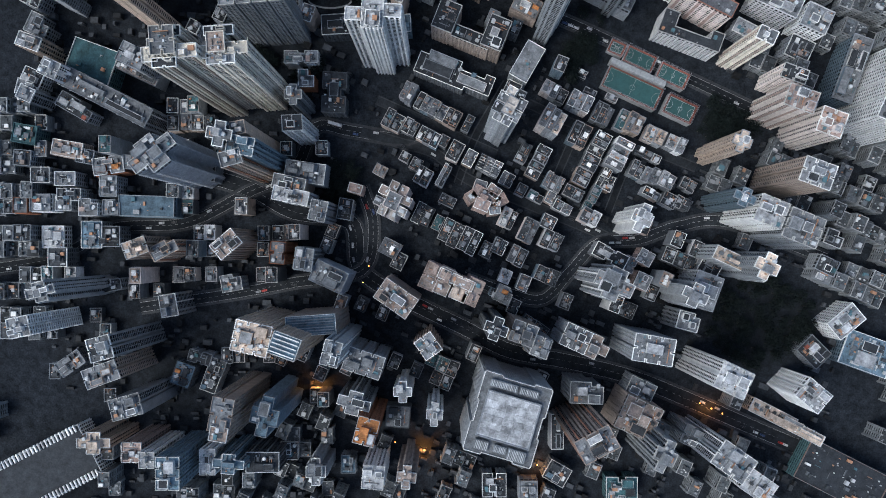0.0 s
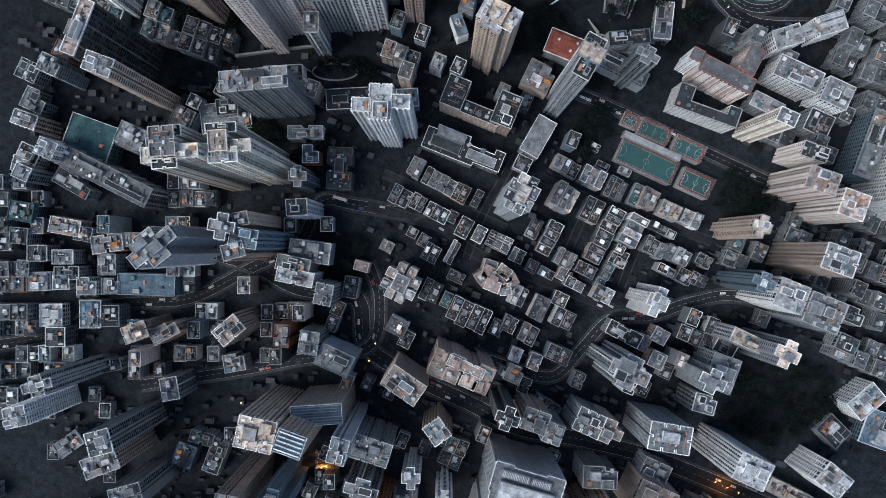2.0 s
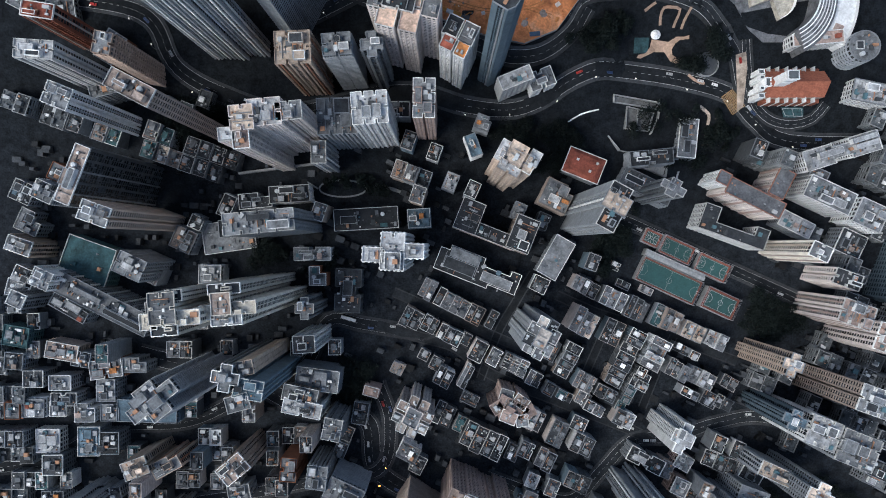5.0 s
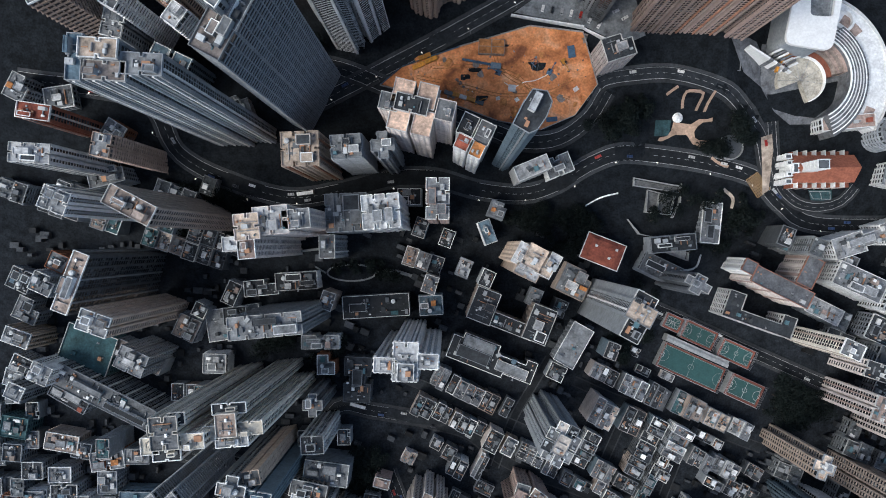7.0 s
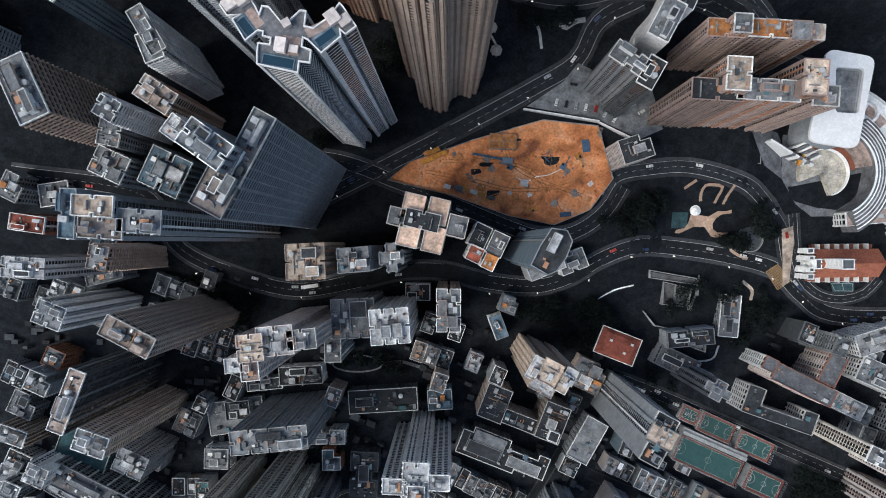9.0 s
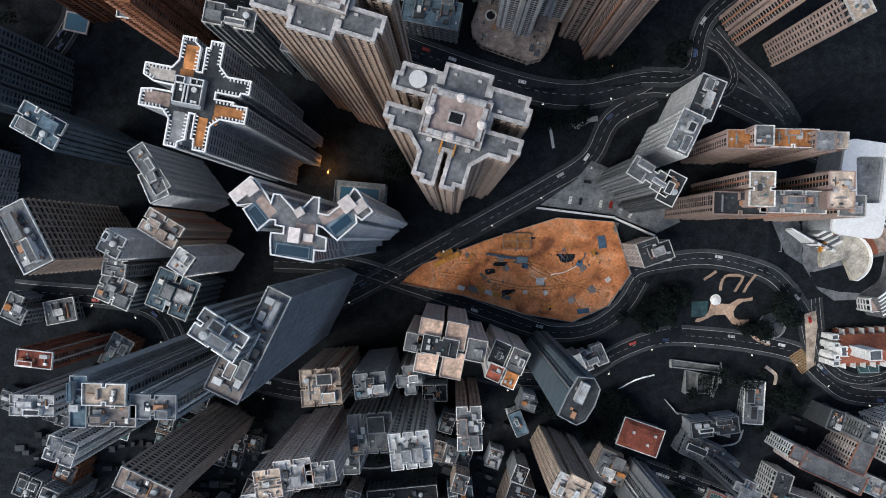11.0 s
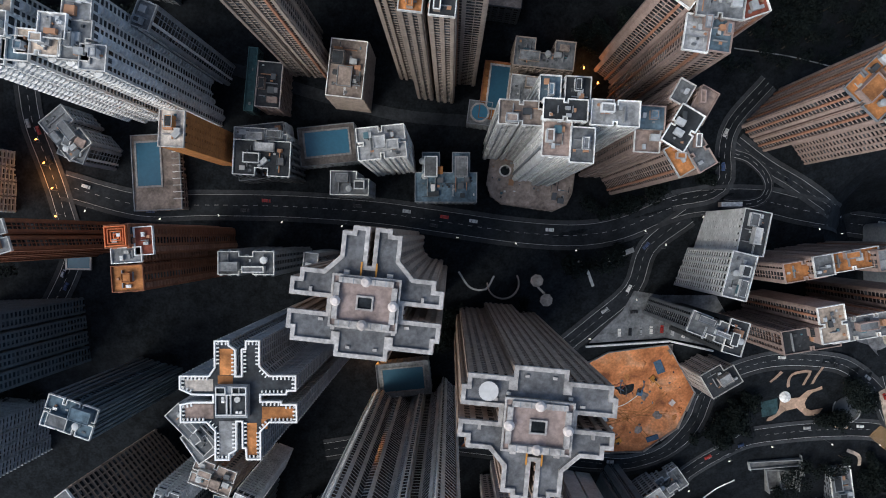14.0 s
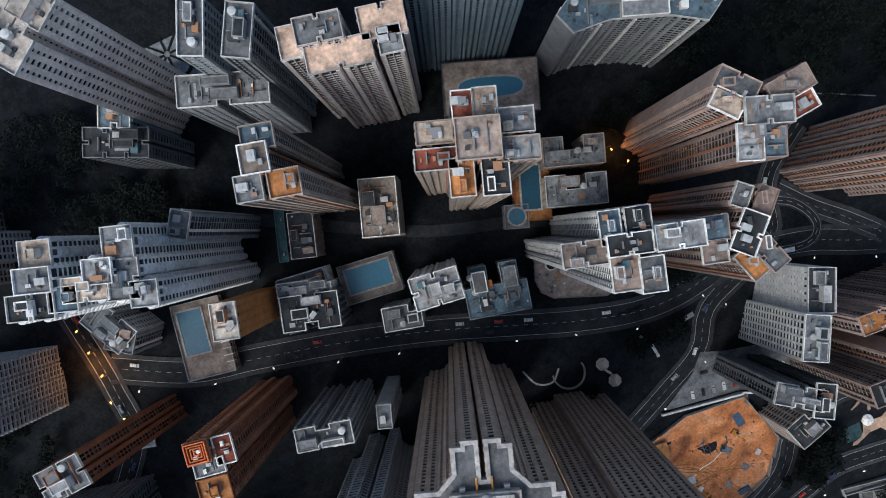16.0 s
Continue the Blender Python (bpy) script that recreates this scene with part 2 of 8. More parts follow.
class Soup:
    """Boxes, prisms and rings gathered into one mesh."""

    def __init__(self):
        self.v, self.f = [], []
        self.second = []  # ranges of faces in the second material

    def accent(self, start):
        self.second.append((start, len(self.f)))

    def box(self, x0, y0, z0, x1, y1, z1):
        self.prism([(x0, y0), (x1, y0), (x1, y1), (x0, y1)], z0, z1)

    def block(self, x, y, w, d, z0, z1, turn=0.0):
        c, s = math.cos(turn), math.sin(turn)
        self.prism([(x + c * a - s * b, y + s * a + c * b) for a, b in ((-w / 2, -d / 2), (w / 2, -d / 2), (w / 2, d / 2), (-w / 2, d / 2))], z0, z1)

    def prism(self, loop, z0, z1, shrink=1.0, centre=(0, 0)):
        k, n = len(self.v), len(loop)
        self.v += [(x, y, z0) for x, y in loop]
        self.v += [(centre[0] + (x - centre[0]) * shrink, centre[1] + (y - centre[1]) * shrink, z1) for x, y in loop]
        self.f += [(k + i, k + (i + 1) % n, k + n + (i + 1) % n, k + n + i) for i in range(n)]
        self.f += [tuple(range(k + n, k + 2 * n)), tuple(range(k + n - 1, k - 1, -1))]

    def ring(self, outer, inner, z0, z1, back=True):
        k, n = len(self.v), len(outer)
        for loop, z in ((outer, z0), (outer, z1), (inner, z1), (inner, z0)):
            self.v += [(x, y, z) for x, y in loop]
        for i in range(n):
            j = (i + 1) % n
            for a in (0, 1, 2, 3) if back else (0, 1, 3):
                b = (a + 1) % 4
                self.f.append((k + a * n + i, k + a * n + j, k + b * n + j, k + b * n + i))

    def beam(self, p, q, r):
        p, q = Vector(p), Vector(q)
        d = (q - p).normalized()
        u = d.orthogonal().normalized() * r
        w = d.cross(u).normalized() * r
        k = len(self.v)
        for e in (p, q):
            self.v += [tuple(e + a) for a in (u, w, -u, -w)]
        self.f += [(k + i, k + (i + 1) % 4, k + 4 + (i + 1) % 4, k + 4 + i) for i in range(4)] + [(k + 3, k + 2, k + 1, k), (k + 4, k + 5, k + 6, k + 7)]

    def mesh(self, name):
        me = bpy.data.meshes.new(name)
        me.from_pydata(self.v, [], self.f)
        for a, b in self.second:
            for k in range(a, b):
                me.polygons[k].material_index = 1
        me.validate()
        return me

    def add(self, name, mat, parent=None, label="", m=None):
        return part_mesh(name, self.mesh(name), mat, parent, label, m)


def offset(loop, by):
    """A loop (counter-clockwise) moved outwards by so many metres."""
    out, n = [], len(loop)
    for i in range(n):
        p, a, b = Vector(loop[i]), Vector(loop[i - 1]), Vector(loop[(i + 1) % n])
        d1, d2 = (p - a).normalized(), (b - p).normalized()
        n1, n2 = Vector((d1.y, -d1.x)), Vector((d2.y, -d2.x))
        k = (n1 + n2) / max(0.3, 1 + n1.dot(n2))
        out.append(tuple(p + k * by))
    return out


def disc(r, n=16, x=0.0, y=0.0):
    return [(x + r * math.cos(2 * math.pi * i / n), y + r * math.sin(2 * math.pi * i / n)) for i in range(n)]


def rect(w, d, x=0.0, y=0.0):
    return [(x - w / 2, y - d / 2), (x + w / 2, y - d / 2), (x + w / 2, y + d / 2), (x - w / 2, y + d / 2)]


def cross(w, d, k=0.3, notch=0.0):
    """A cruciform plan with arms k of the width cut at each corner."""
    a, b, p, q = w / 2, d / 2, w * (0.5 - k), d * (0.5 - k)
    return [(-p, -b), (p, -b), (p, -q), (a, -q), (a, q), (p, q), (p, b), (-p, b), (-p, q), (-a, q), (-a, -q), (-p, -q)]


def notched(w, d, k=0.14, cut=2.4):
    """A slab with light wells cut into its long sides."""
    a, b = w / 2, d / 2
    if w >= d:
        return [(-a, -b), (-k * w, -b), (-k * w, -b + cut), (k * w, -b + cut), (k * w, -b), (a, -b), (a, b), (k * w, b), (k * w, b - cut), (-k * w, b - cut), (-k * w, b), (-a, b)]
    return [(-a, -b), (a, -b), (a, -k * d), (a - cut, -k * d), (a - cut, k * d), (a, k * d), (a, b), (-a, b), (-a, k * d), (-a + cut, k * d), (-a + cut, -k * d), (-a, -k * d)]


def comb(w, d, pitch=10.0):
    """A slab with narrow light wells cut into all its sides."""
    a, b, out = w / 2, d / 2, []
    for (x0, y0), (x1, y1), deep in (((-a, -b), (a, -b), d), ((a, -b), (a, b), w), ((a, b), (-a, b), d), ((-a, b), (-a, -b), w)):
        run = abs(x1 - x0) + abs(y1 - y0)
        u = ((x1 - x0) / run, (y1 - y0) / run)
        cut = min(2.6, 0.18 * deep)
        out.append((x0, y0))
        wells = min(3, int(run / pitch))
        for k in range(wells):
            m = run * (k + 1) / (wells + 1)
            for s, q in ((m - 1.0, 0), (m - 1.0, cut), (m + 1.0, cut), (m + 1.0, 0)):
                out.append((x0 + u[0] * s - u[1] * q, y0 + u[1] * s + u[0] * q))
    return out


# shared rooftop pieces
def shared(name, draw, mat):
    s = Soup()
    draw(s)
    me = s.mesh(name)
    me.materials.append(mats[mat])
    return me


def draw_unit(s):
    s.box(-0.9, -0.6, 0.25, 0.9, 0.6, 1.5)
    s.prism(disc(0.45, 8), 1.5, 1.65)
    s.box(-0.8, -0.5, 0, -0.6, 0.5, 0.25)
    s.box(0.6, -0.5, 0, 0.8, 0.5, 0.25)


def draw_tank(s):
    s.prism(disc(1.5, 14), 0.5, 2.8)
    s.prism(disc(1.5, 14), 2.8, 3.1, 0.4)
    for a, b in ((-0.9, -0.9), (0.9, -0.9), (0.9, 0.9), (-0.9, 0.9)):
        s.box(a - 0.15, b - 0.15, 0, a + 0.15, b + 0.15, 0.5)


def draw_box_tank(s):
    s.box(-1.7, -1.2, 0.4, 1.7, 1.2, 2.4)
    s.box(-0.4, -0.4, 2.4, 0.4, 0.4, 2.6)
    s.box(-1.5, -1.0, 0, -1.2, 1.0, 0.4)
    s.box(1.2, -1.0, 0, 1.5, 1.0, 0.4)


def draw_pipe(s):
    for k in range(3):
        s.beam((-3.0, k * 0.35, 0.4), (3.0, k * 0.35, 0.4), 0.11)
    for x in (-2.5, 0, 2.5):
        s.box(x - 0.08, -0.15, 0, x + 0.08, 0.85, 0.32)


UNIT = shared("air_conditioner", draw_unit, "metal_unit")
TANK = shared("water_tank", draw_tank, "tank_paint")
BOX_TANK = shared("cistern", draw_box_tank, "tank_paint")
PIPES = shared("pipe_run", draw_pipe, "metal_unit")

WORD = {"grey": "grey concrete", "white": "pale white-rendered", "cream": "cream-tiled", "pink": "pinkish-tiled", "orange": "rust-orange", "brown": "brown-tiled",
        "blue": "blue-grey glazed", "teal": "dark teal", "dark": "dark grey", "warm": "warm beige", "red": "brick-red", "amber": "bright orange", "pale": "pinkish-white"}
ROOF_WORD = {"grey": "a stained grey", "white": "a pale flat", "cream": "a cream-tiled", "pink": "a pinkish", "orange": "a rust-orange", "brown": "a brown", "blue": "a blue-grey",
             "teal": "a dark teal", "dark": "a blackened", "warm": "a beige", "red": "a brick-red", "amber": "an orange", "pale": "a pale cream"}


def roof_box(thing, rng, x, y, w, d, z, h, wall, deck):
    """A lift or stair house with its own coping."""
    s = Soup()
    s.prism(rect(w, d, x, y), z, z + h)
    room = s.add("machine_room", "wall_" + wall, thing)
    c = Soup()
    c.ring(offset(rect(w, d, x, y), 0.1), offset(rect(w, d, x, y), -0.2), z + h, z + h + 0.5)
    c.add("coping", rng.choice(("coping", "wall_" + wall, "wall_grey", "deck_" + deck)), room)
    k = Soup()
    k.prism(rect(w - 0.9, d - 0.9, x, y), z + h + 0.004, z + h + 0.1)
    k.add("deck", "deck_" + deck, room)
    return room


FOOTPRINTS = []  # (x, y, half diagonal) of all that stands, to keep lanes and trees clear


def inside(px, py, loop):
    """Whether a spot lies within a plan."""
    hit = False
    for i in range(len(loop)):
        (x0, y0), (x1, y1) = loop[i - 1], loop[i]
        if (y0 > py) != (y1 > py) and px < (x1 - x0) * (py - y0) / (y1 - y0) + x0:
            hit = not hit
    return hit


def jumble(thing, rng, loop, flat, per, walls=True, s=None, sheds=0.28):
    """Low partition walls, sheds, ducts and boxes that crowd a roof."""
    xs_, ys_ = [q[0] for q in loop], [q[1] for q in loop]
    x0, x1, y0, y1 = min(xs_), max(xs_), min(ys_), max(ys_)
    w, d = x1 - x0, y1 - y0
    tight = offset(loop, -0.9)
    s = s or Soup()
    if walls:
        long_x = w > d
        run, deep = (w, d) if long_x else (d, w)
        for k in range(1, int(run / 5.5) + 1):
            u = run * (k + rng.uniform(-0.25, 0.25)) / (int(run / 5.5) + 1) - run / 2
            e, v = deep * rng.uniform(0.35, 0.85), rng.uniform(-0.08, 0.08) * deep
            px, py = (u, v) if long_x else (v, u)
            px, py = px + (x0 + x1) / 2, py + (y0 + y1) / 2
            a, b = (0.35, e) if long_x else (e, 0.35)
            if inside(px - a * 0.45, py - b * 0.45, tight) and inside(px + a * 0.45, py + b * 0.45, tight):
                s.prism(rect(a, b, px, py), flat - 0.1, flat + rng.uniform(0.7, 1.5))
    for _ in range(min(80, int(w * d / per))):
        big = rng.random()
        a, b, h = (rng.uniform(1.8, 4.2), rng.uniform(1.5, 3.2), rng.uniform(1.2, 2.7)) if big < sheds else (rng.uniform(0.5, 1.5), rng.uniform(0.5, 1.3), rng.uniform(0.4, 1.3)) if big < 0.85 else (rng.uniform(2.5, 6), 0.3, 0.5)
        if rng.random() < 0.5:
            a, b = b, a
        px, py = rng.uniform(x0, x1), rng.uniform(y0, y1)
        if all(inside(px + i * a / 2, py + j * b / 2, tight) for i in (-1, 1) for j in (-1, 1)):
            s.prism(rect(a, b, px, py), flat - 0.1, flat + h)
    if s.f:
        tagged(s.add("roof_clutter", "roof_scrap", thing), kind="stuff")


def shell(thing, loop, h, wall, deck, face, bay, storey, rim, thick=0.34):
    """One wing of a block: glazed core, storey bands, piers, roof deck and parapet."""
    flat = h - 0.35
    rng = random.Random(int(h * 10) + len(loop))
    s = Soup()
    s.prism(loop, 0, flat - 0.4)
    s.add("glazing", "pane_blue" if wall in ("blue", "teal") else "pane", thing)
    s = Soup()
    bands = max(2, int(h / storey))
    depth = {"grid": 0.3, "mosaic": 0.25, "fins": 0.14, "bands": 0.8, "piers": 0.2, "blank": 0.3, "bays": 0.25, "ribs": 0.18, "scallop": 0.2, "shaft": 0.22, "balcony": 0.42}[face]
    part_h = {"grid": 1.1, "mosaic": 1.5, "fins": 0.3, "bands": 0.95, "piers": 0.8, "blank": 2.1, "bays": 1.0, "ribs": 0.55, "scallop": 0.9, "shaft": 1.2, "balcony": 0.9}[face]
    wide, deep = {"grid": (1.05, 0.5), "mosaic": (1.9, 0.55), "fins": (2.3, 1.5), "bands": (0.6, 0.5), "piers": (1.3, 1.1), "blank": (2.2, 0.34), "bays": (1.0, 0.4), "ribs": (0.4, 0.5), "scallop": (0.9, 0.3), "shaft": (1.5, 0.7), "balcony": (0.5, 0.35)}[face]
    outer, inner = offset(loop, depth), offset(loop, -0.05)
    for i in range(bands):
        z = i * storey
        if z + part_h < flat - 0.5:
            s.ring(outer, inner, z, z + part_h, False)
    n = len(loop)
    shift = rng.randrange(4)
    for i in range(n):
        p, q = Vector(loop[i]), Vector(loop[(i + 1) % n])
        run = (q - p).length
        if run < 1.2:
            continue
        u = (q - p) / run
        turn = math.atan2(u.y, u.x)
        if 2.0 < run < 15 and face in ("grid", "ribs", "bays") and rng.random() < 0.08:
            mid = (p + q) / 2  # a blind wall
            s.block(mid.x + u.y * 0.28, mid.y - u.x * 0.28, run + 0.6, 0.66, 0, flat - 0.4, turn)
            continue
        nb = max(1, round(run / bay))
        for k in range(nb + 1):
            g, e = wide if 0 < k < nb else wide * 0.9, deep
            mark = len(s.f)
            if face == "fins":
                if run < 5 or 0 < k < nb:
                    continue
                g, e = 1.5, 0.5
            if face == "ribs":
                g, e = ((1.5, 0.75), (0.3, 0.5), (1.0, 0.9), (0.3, 0.5))[(k + shift) % 4]
                if k in (0, nb):
                    g, e = 1.3, 0.7
            at = p + u * min(max(run * k / nb, g / 2 - 0.1), max(run - g / 2 + 0.1, g / 2 - 0.1))
            s.block(at.x + u.y * (e / 2 - 0.05), at.y - u.x * (e / 2 - 0.05), g, e, 0, flat - 0.4, turn)
            if face == "ribs" and 0 < k < nb and (k + shift) % 4 == 2:
                s.accent(mark)
            mid = p + u * (run * (k + 0.5) / nb)
            if face == "bays" and k < nb and k % 2 == 0 and run > 5:
                mark = len(s.f)
                for i in range(bands):
                    z = i * storey + 0.3
                    if z + 1.4 < flat - 0.5:
                        s.block(mid.x + u.y * 0.3, mid.y - u.x * 0.3, 2.1, 1.0, z, z + 1.2, turn)
                if (k // 2 + shift) % 2:
                    s.accent(mark)
            if face == "scallop" and k < nb and k % 2 == shift % 2 and run > 5:
                for i in range(bands):
                    z = i * storey + 0.3
                    if z + 1.4 < flat - 0.5:
                        s.prism(disc(1.7, 10, mid.x, mid.y), z, z + 1.15)
    grid = s.add("facade_grid", "wall_" + wall, thing)
    grid.data.materials.append(mats[ACCENT[wall]])
    tagged(grid, kind="stuff")
    s = Soup()
    s.prism(offset(loop, 0.3), flat - 0.4, flat)
    s.add("roof_deck", "deck_" + ("orange" if deck == "amber" else deck), thing)
    s = Soup()
    s.ring(offset(loop, 0.42), offset(loop, 0.42 - thick), flat - 0.45, h + 0.75)
    s.add("parapet", rim, thing)
    return flat


def turned(loop, x, y, degrees):
    c, s = math.cos(radians(degrees)), math.sin(radians(degrees))
    return [(x + c * a - s * b, y + s * a + c * b) for a, b in loop]


def winged_tower(x, y, yaw, top, wall, face, label, wings):
    """A tower of several wings, each with its own deck; a wing set higher is a roof house."""
    rng = random.Random(int(abs(x) * 31 + abs(y)))
    base = min(ground(x, y - 18), ground(x, y + 18)) - 2.0
    thing = tagged(new("wing_tower"), label, "tower", "city blocks")
    thing.matrix_basis = pose(x, y, base, 0, 0, yaw)
    FOOTPRINTS.append((x, y, 26))
    for k, (dx, dy, w, d, rot, deck, up) in enumerate(wings):
        loop = turned(comb(w, d, 13.0) if wall != "brown" else rect(w, d), dx, dy, rot)
        flat = shell(thing, loop, top - base + up, wall, deck, face, 6.4 if face == "fins" else 3.2, 3.1, "concrete" if wall == "brown" else "coping" if k % 3 or wall == "white" else "wall_" + wall)
        spots = 0 if wall == "brown" or deck == "peach" else 2
        if w * d > 45 and deck != "peach":
            jumble(thing, rng, loop, flat, 60 if wall == "brown" else 11, wall != "brown")
        for i in range(spots):
            me, size = rng.choice([(UNIT, 2.0), (UNIT, 2.0), (UNIT, 2.0), (BOX_TANK, 3.4)])
            if min(w, d) < size + 2:
                me = UNIT
            px, py = turned([(rng.uniform(-0.34, 0.34) * w, rng.uniform(-0.34, 0.34) * d)], dx, dy, rot)[0]
            if i == 0 and w * d > 70 and up == 0 and wall != "brown":
                roof_box(thing, rng, px, py, w * 0.28, d * 0.36, flat, rng.uniform(2.5, 4.5), wall, deck)
            else:
                part_mesh(me.name, me, "", thing, "", pose(px, py, flat, 0, 0, rot + rng.choice((0, 90))))
    return thing


def building(x, y, w, d, yaw, top, wall="grey", plan="slab", deck=None, face="grid", bay=3.4, storey=3.1, clutter=1.0, base=None, label="", rooms=None, rim=None):
    """A block of flats or offices with one plan."""
    rng = random.Random(int(abs(x) * 131 + abs(y) * 17 + w * 7))
    deck = deck or wall
    loop = plan if isinstance(plan, list) else {"box": rect, "slab": comb, "cross": cross}[plan](w, d)
    if plan == "box" and min(w, d) > 8 and clutter == 1.0 and not label:
        e, f = rng.uniform(0.25, 0.45) * w, rng.uniform(0.2, 0.4) * d
        loop = rng.choice((rect(w, d), rect(w, d), notched(w, d, rng.uniform(0.06, 0.14), min(w, d) * 0.22), [(-w / 2, -d / 2), (w / 2, -d / 2), (w / 2, d / 2 - f), (w / 2 - e, d / 2 - f), (w / 2 - e, d / 2), (-w / 2, d / 2)]))
    if base is None:
        r = max(w, d) / 2
        base = min(ground(x, y - r), ground(x, y + r)) - 2.0
    h = top - base
    tall = h > 34
    thing = new("tower_block" if tall else "low_rise_building")
    thing.matrix_basis = pose(x, y, base, 0, 0, yaw)
    FOOTPRINTS.append((x, y, 0.5 * math.hypot(w, d)))
    size = "tall" if h > 90 else "mid-rise" if tall else "low"
    tagged(thing, label or f"{size} {WORD[wall]} city block with {ROOF_WORD[deck]} roof", "tower" if tall else "building", "city blocks")
    flat = shell(thing, loop, h, wall, deck, face, bay, storey, rim or ("coping" if rng.random() < (0.75 if tall else 0.4) else "wall_" + rng.choice((wall, wall, "grey", "white"))))
    area = w * d
    keep = 0.32 if plan == "cross" else 0.44
    spots = []

    def spot(a, b):
        for _ in range(14):
            px, py = rng.uniform(-keep, keep) * (w - a), rng.uniform(-keep, keep) * (d - b)
            if all(abs(px - c[0]) > (a + c[2]) / 2 or abs(py - c[1]) > (b + c[3]) / 2 for c in spots):
                spots.append((px, py, a, b))
                return px, py
        return None

    if rooms is None:
        rooms = 1 if area < 180 else 2 if area < 700 else 3
    for i in range(rooms):
        a, b = rng.uniform(0.24, 0.42) * w, rng.uniform(0.24, 0.42) * d
        at = spot(a, b) if min(a, b) > 2 else None
        if at:
            roof_box(thing, rng, at[0], at[1], a, b, flat, rng.uniform(2.6, 5.0 if tall else 3.2), wall if rng.random() < 0.6 else "white", rng.choice((deck, deck, "white", "dark", "grey")))
    for i in range(rng.choice((0, 0, 1, 1)) if not tall and clutter > 0 else 0):
        a, b = rng.uniform(2.2, 5), rng.uniform(2.2, 4)
        at = spot(a, b) if min(w, d) > 6 else None
        if at:
            s = Soup()
            s.prism(rect(a, b, *at), flat, flat + 2.3)
            s.prism(rect(a + 0.5, b + 0.5, *at), flat + 2.3, flat + 2.42)
            s.add("roof_shed", "deck_" + rng.choice(("white", "white", "warm", "pink", "teal", "orange", "blue", "grey", "red")), thing)
    if clutter > 0:
        jumble(thing, rng, loop, flat, (6.5 if not tall else 10) / min(1.0, clutter), clutter >= 0.5)
    for i in range(int(clutter * min(3, 1 + area / 220))):
        me, a, b = rng.choice([(UNIT, 2, 1.4), (UNIT, 2, 1.4), (TANK, 3, 3), (BOX_TANK, 3.4, 2.4), (PIPES, 6, 1.2)])
        if min(w, d) < 8 and me in (PIPES, TANK):
            continue
        at = spot(a, b)
        if at:
            part_mesh(me.name, me, "", thing, "", pose(at[0], at[1], flat, 0, 0, rng.choice((0, 90, 0, 90, 45))))
    return thing


# ---- the hillside, one sheet to the horizon ----
s = Soup()
ys = [-3000, -1500, -800] + list(range(-560, 941, 10)) + [1000, 1200, 1500, 2200, 3000]
xs = [-3000, -1500, -800] + list(range(-560, 561, 15)) + [800, 1500, 3000]
for yy in ys:
    for xx in xs:
        s.v.append((xx, yy, ground(xx, yy)))
nx = len(xs)
for j in range(len(ys) - 1):
    for i in range(nx - 1):
        k = j * nx + i
        s.f.append((k, k + 1, k + 1 + nx, k + nx))
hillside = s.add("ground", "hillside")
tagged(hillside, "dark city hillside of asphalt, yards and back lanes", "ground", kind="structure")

# ---- the blocks, from the lower town up the hill ----
building(-280.7, -29.7, 19.9, 13.3, 15, 106.3, "grey", plan="cross", face="piers")
building(-312.8, -57.5, 15.4, 14.0, 12, 77.8, "white", face="bands", deck="grey")
building(-243.5, -70.7, 16.2, 16.2, 15, 97.1, "grey", face="ribs")
building(-307.7, -94.3, 22.0, 12.6, 35, 14.5, "dark", plan="box", deck="grey")
building(-256.3, -94.1, 25.7, 14.3, 20, 68.9, "warm", deck="grey")
building(-239.3, -119.1, 23.0, 15.8, 15, 65.4, "grey", face="ribs")
building(-273.8, -152.0, 25.3, 16.4, 0, 44.9, "cream", plan="cross", face="ribs")
building(-241.6, -157.8, 14.8, 14.8, 0, 50.4, "pink", face="ribs")
building(-206.0, -167.9, 17.1, 24.2, 0, 70.0, "blue")
building(-227.4, -162.0, 11.1, 11.7, 0, 56.1, "white", face="ribs")
building(-184.7, -167.1, 11.9, 19.4, -0, 44.1, "white", face="ribs")
building(-143.8, -169.9, 25.8, 15.2, -0, 35.0, "dark", plan="box", face="ribs")
building(-166.5, -166.8, 23.6, 14.8, -5, 50.1, "blue", plan="cross", face="ribs")
building(-132.6, -61.8, 25.0, 21.0, -13, 109.9, "cream", face="piers")
building(-76.4, -71.4, 11.7, 16.9, -15, 116.0, "grey", face="ribs")
building(-60.4, -86.7, 28.9, 17.3, -18, 61.4, "grey")
building(-130.4, -122.4, 19.5, 29.2, -13, 81.9, "blue", plan="cross", face="bands")
building(-68.2, -118.0, 24.8, 17.5, -15, 57.2, "grey", plan="cross", face="ribs")
building(-57.3, -136.1, 15.6, 19.8, -15, 71.8, "orange")
building(-31.2, -110.4, 13.2, 16.2, 0, 51.7, "white", plan="cross", deck="grey")
building(-37.7, -139.5, 19.0, 17.4, -5, 9.3, "dark", plan="box", face="bands", deck="grey")
building(-6.4, -127.3, 11.7, 17.6, -5, 54.7, "white", plan="cross", face="ribs")
building(-11.4, -74.7, 14.6, 16.1, 35, 54.6, "warm", face="piers", deck="grey")
building(-128.8, -169.0, 14.3, 14.3, -0, 6.0, "grey", plan="box", deck="dark")
building(-100.4, -175.9, 15.0, 21.0, 0, 39.9, "grey", plan="cross", face="bands")
building(-79.4, -180.2, 11.2, 14.4, 0, 5.8, "grey", plan="box", deck="blue")
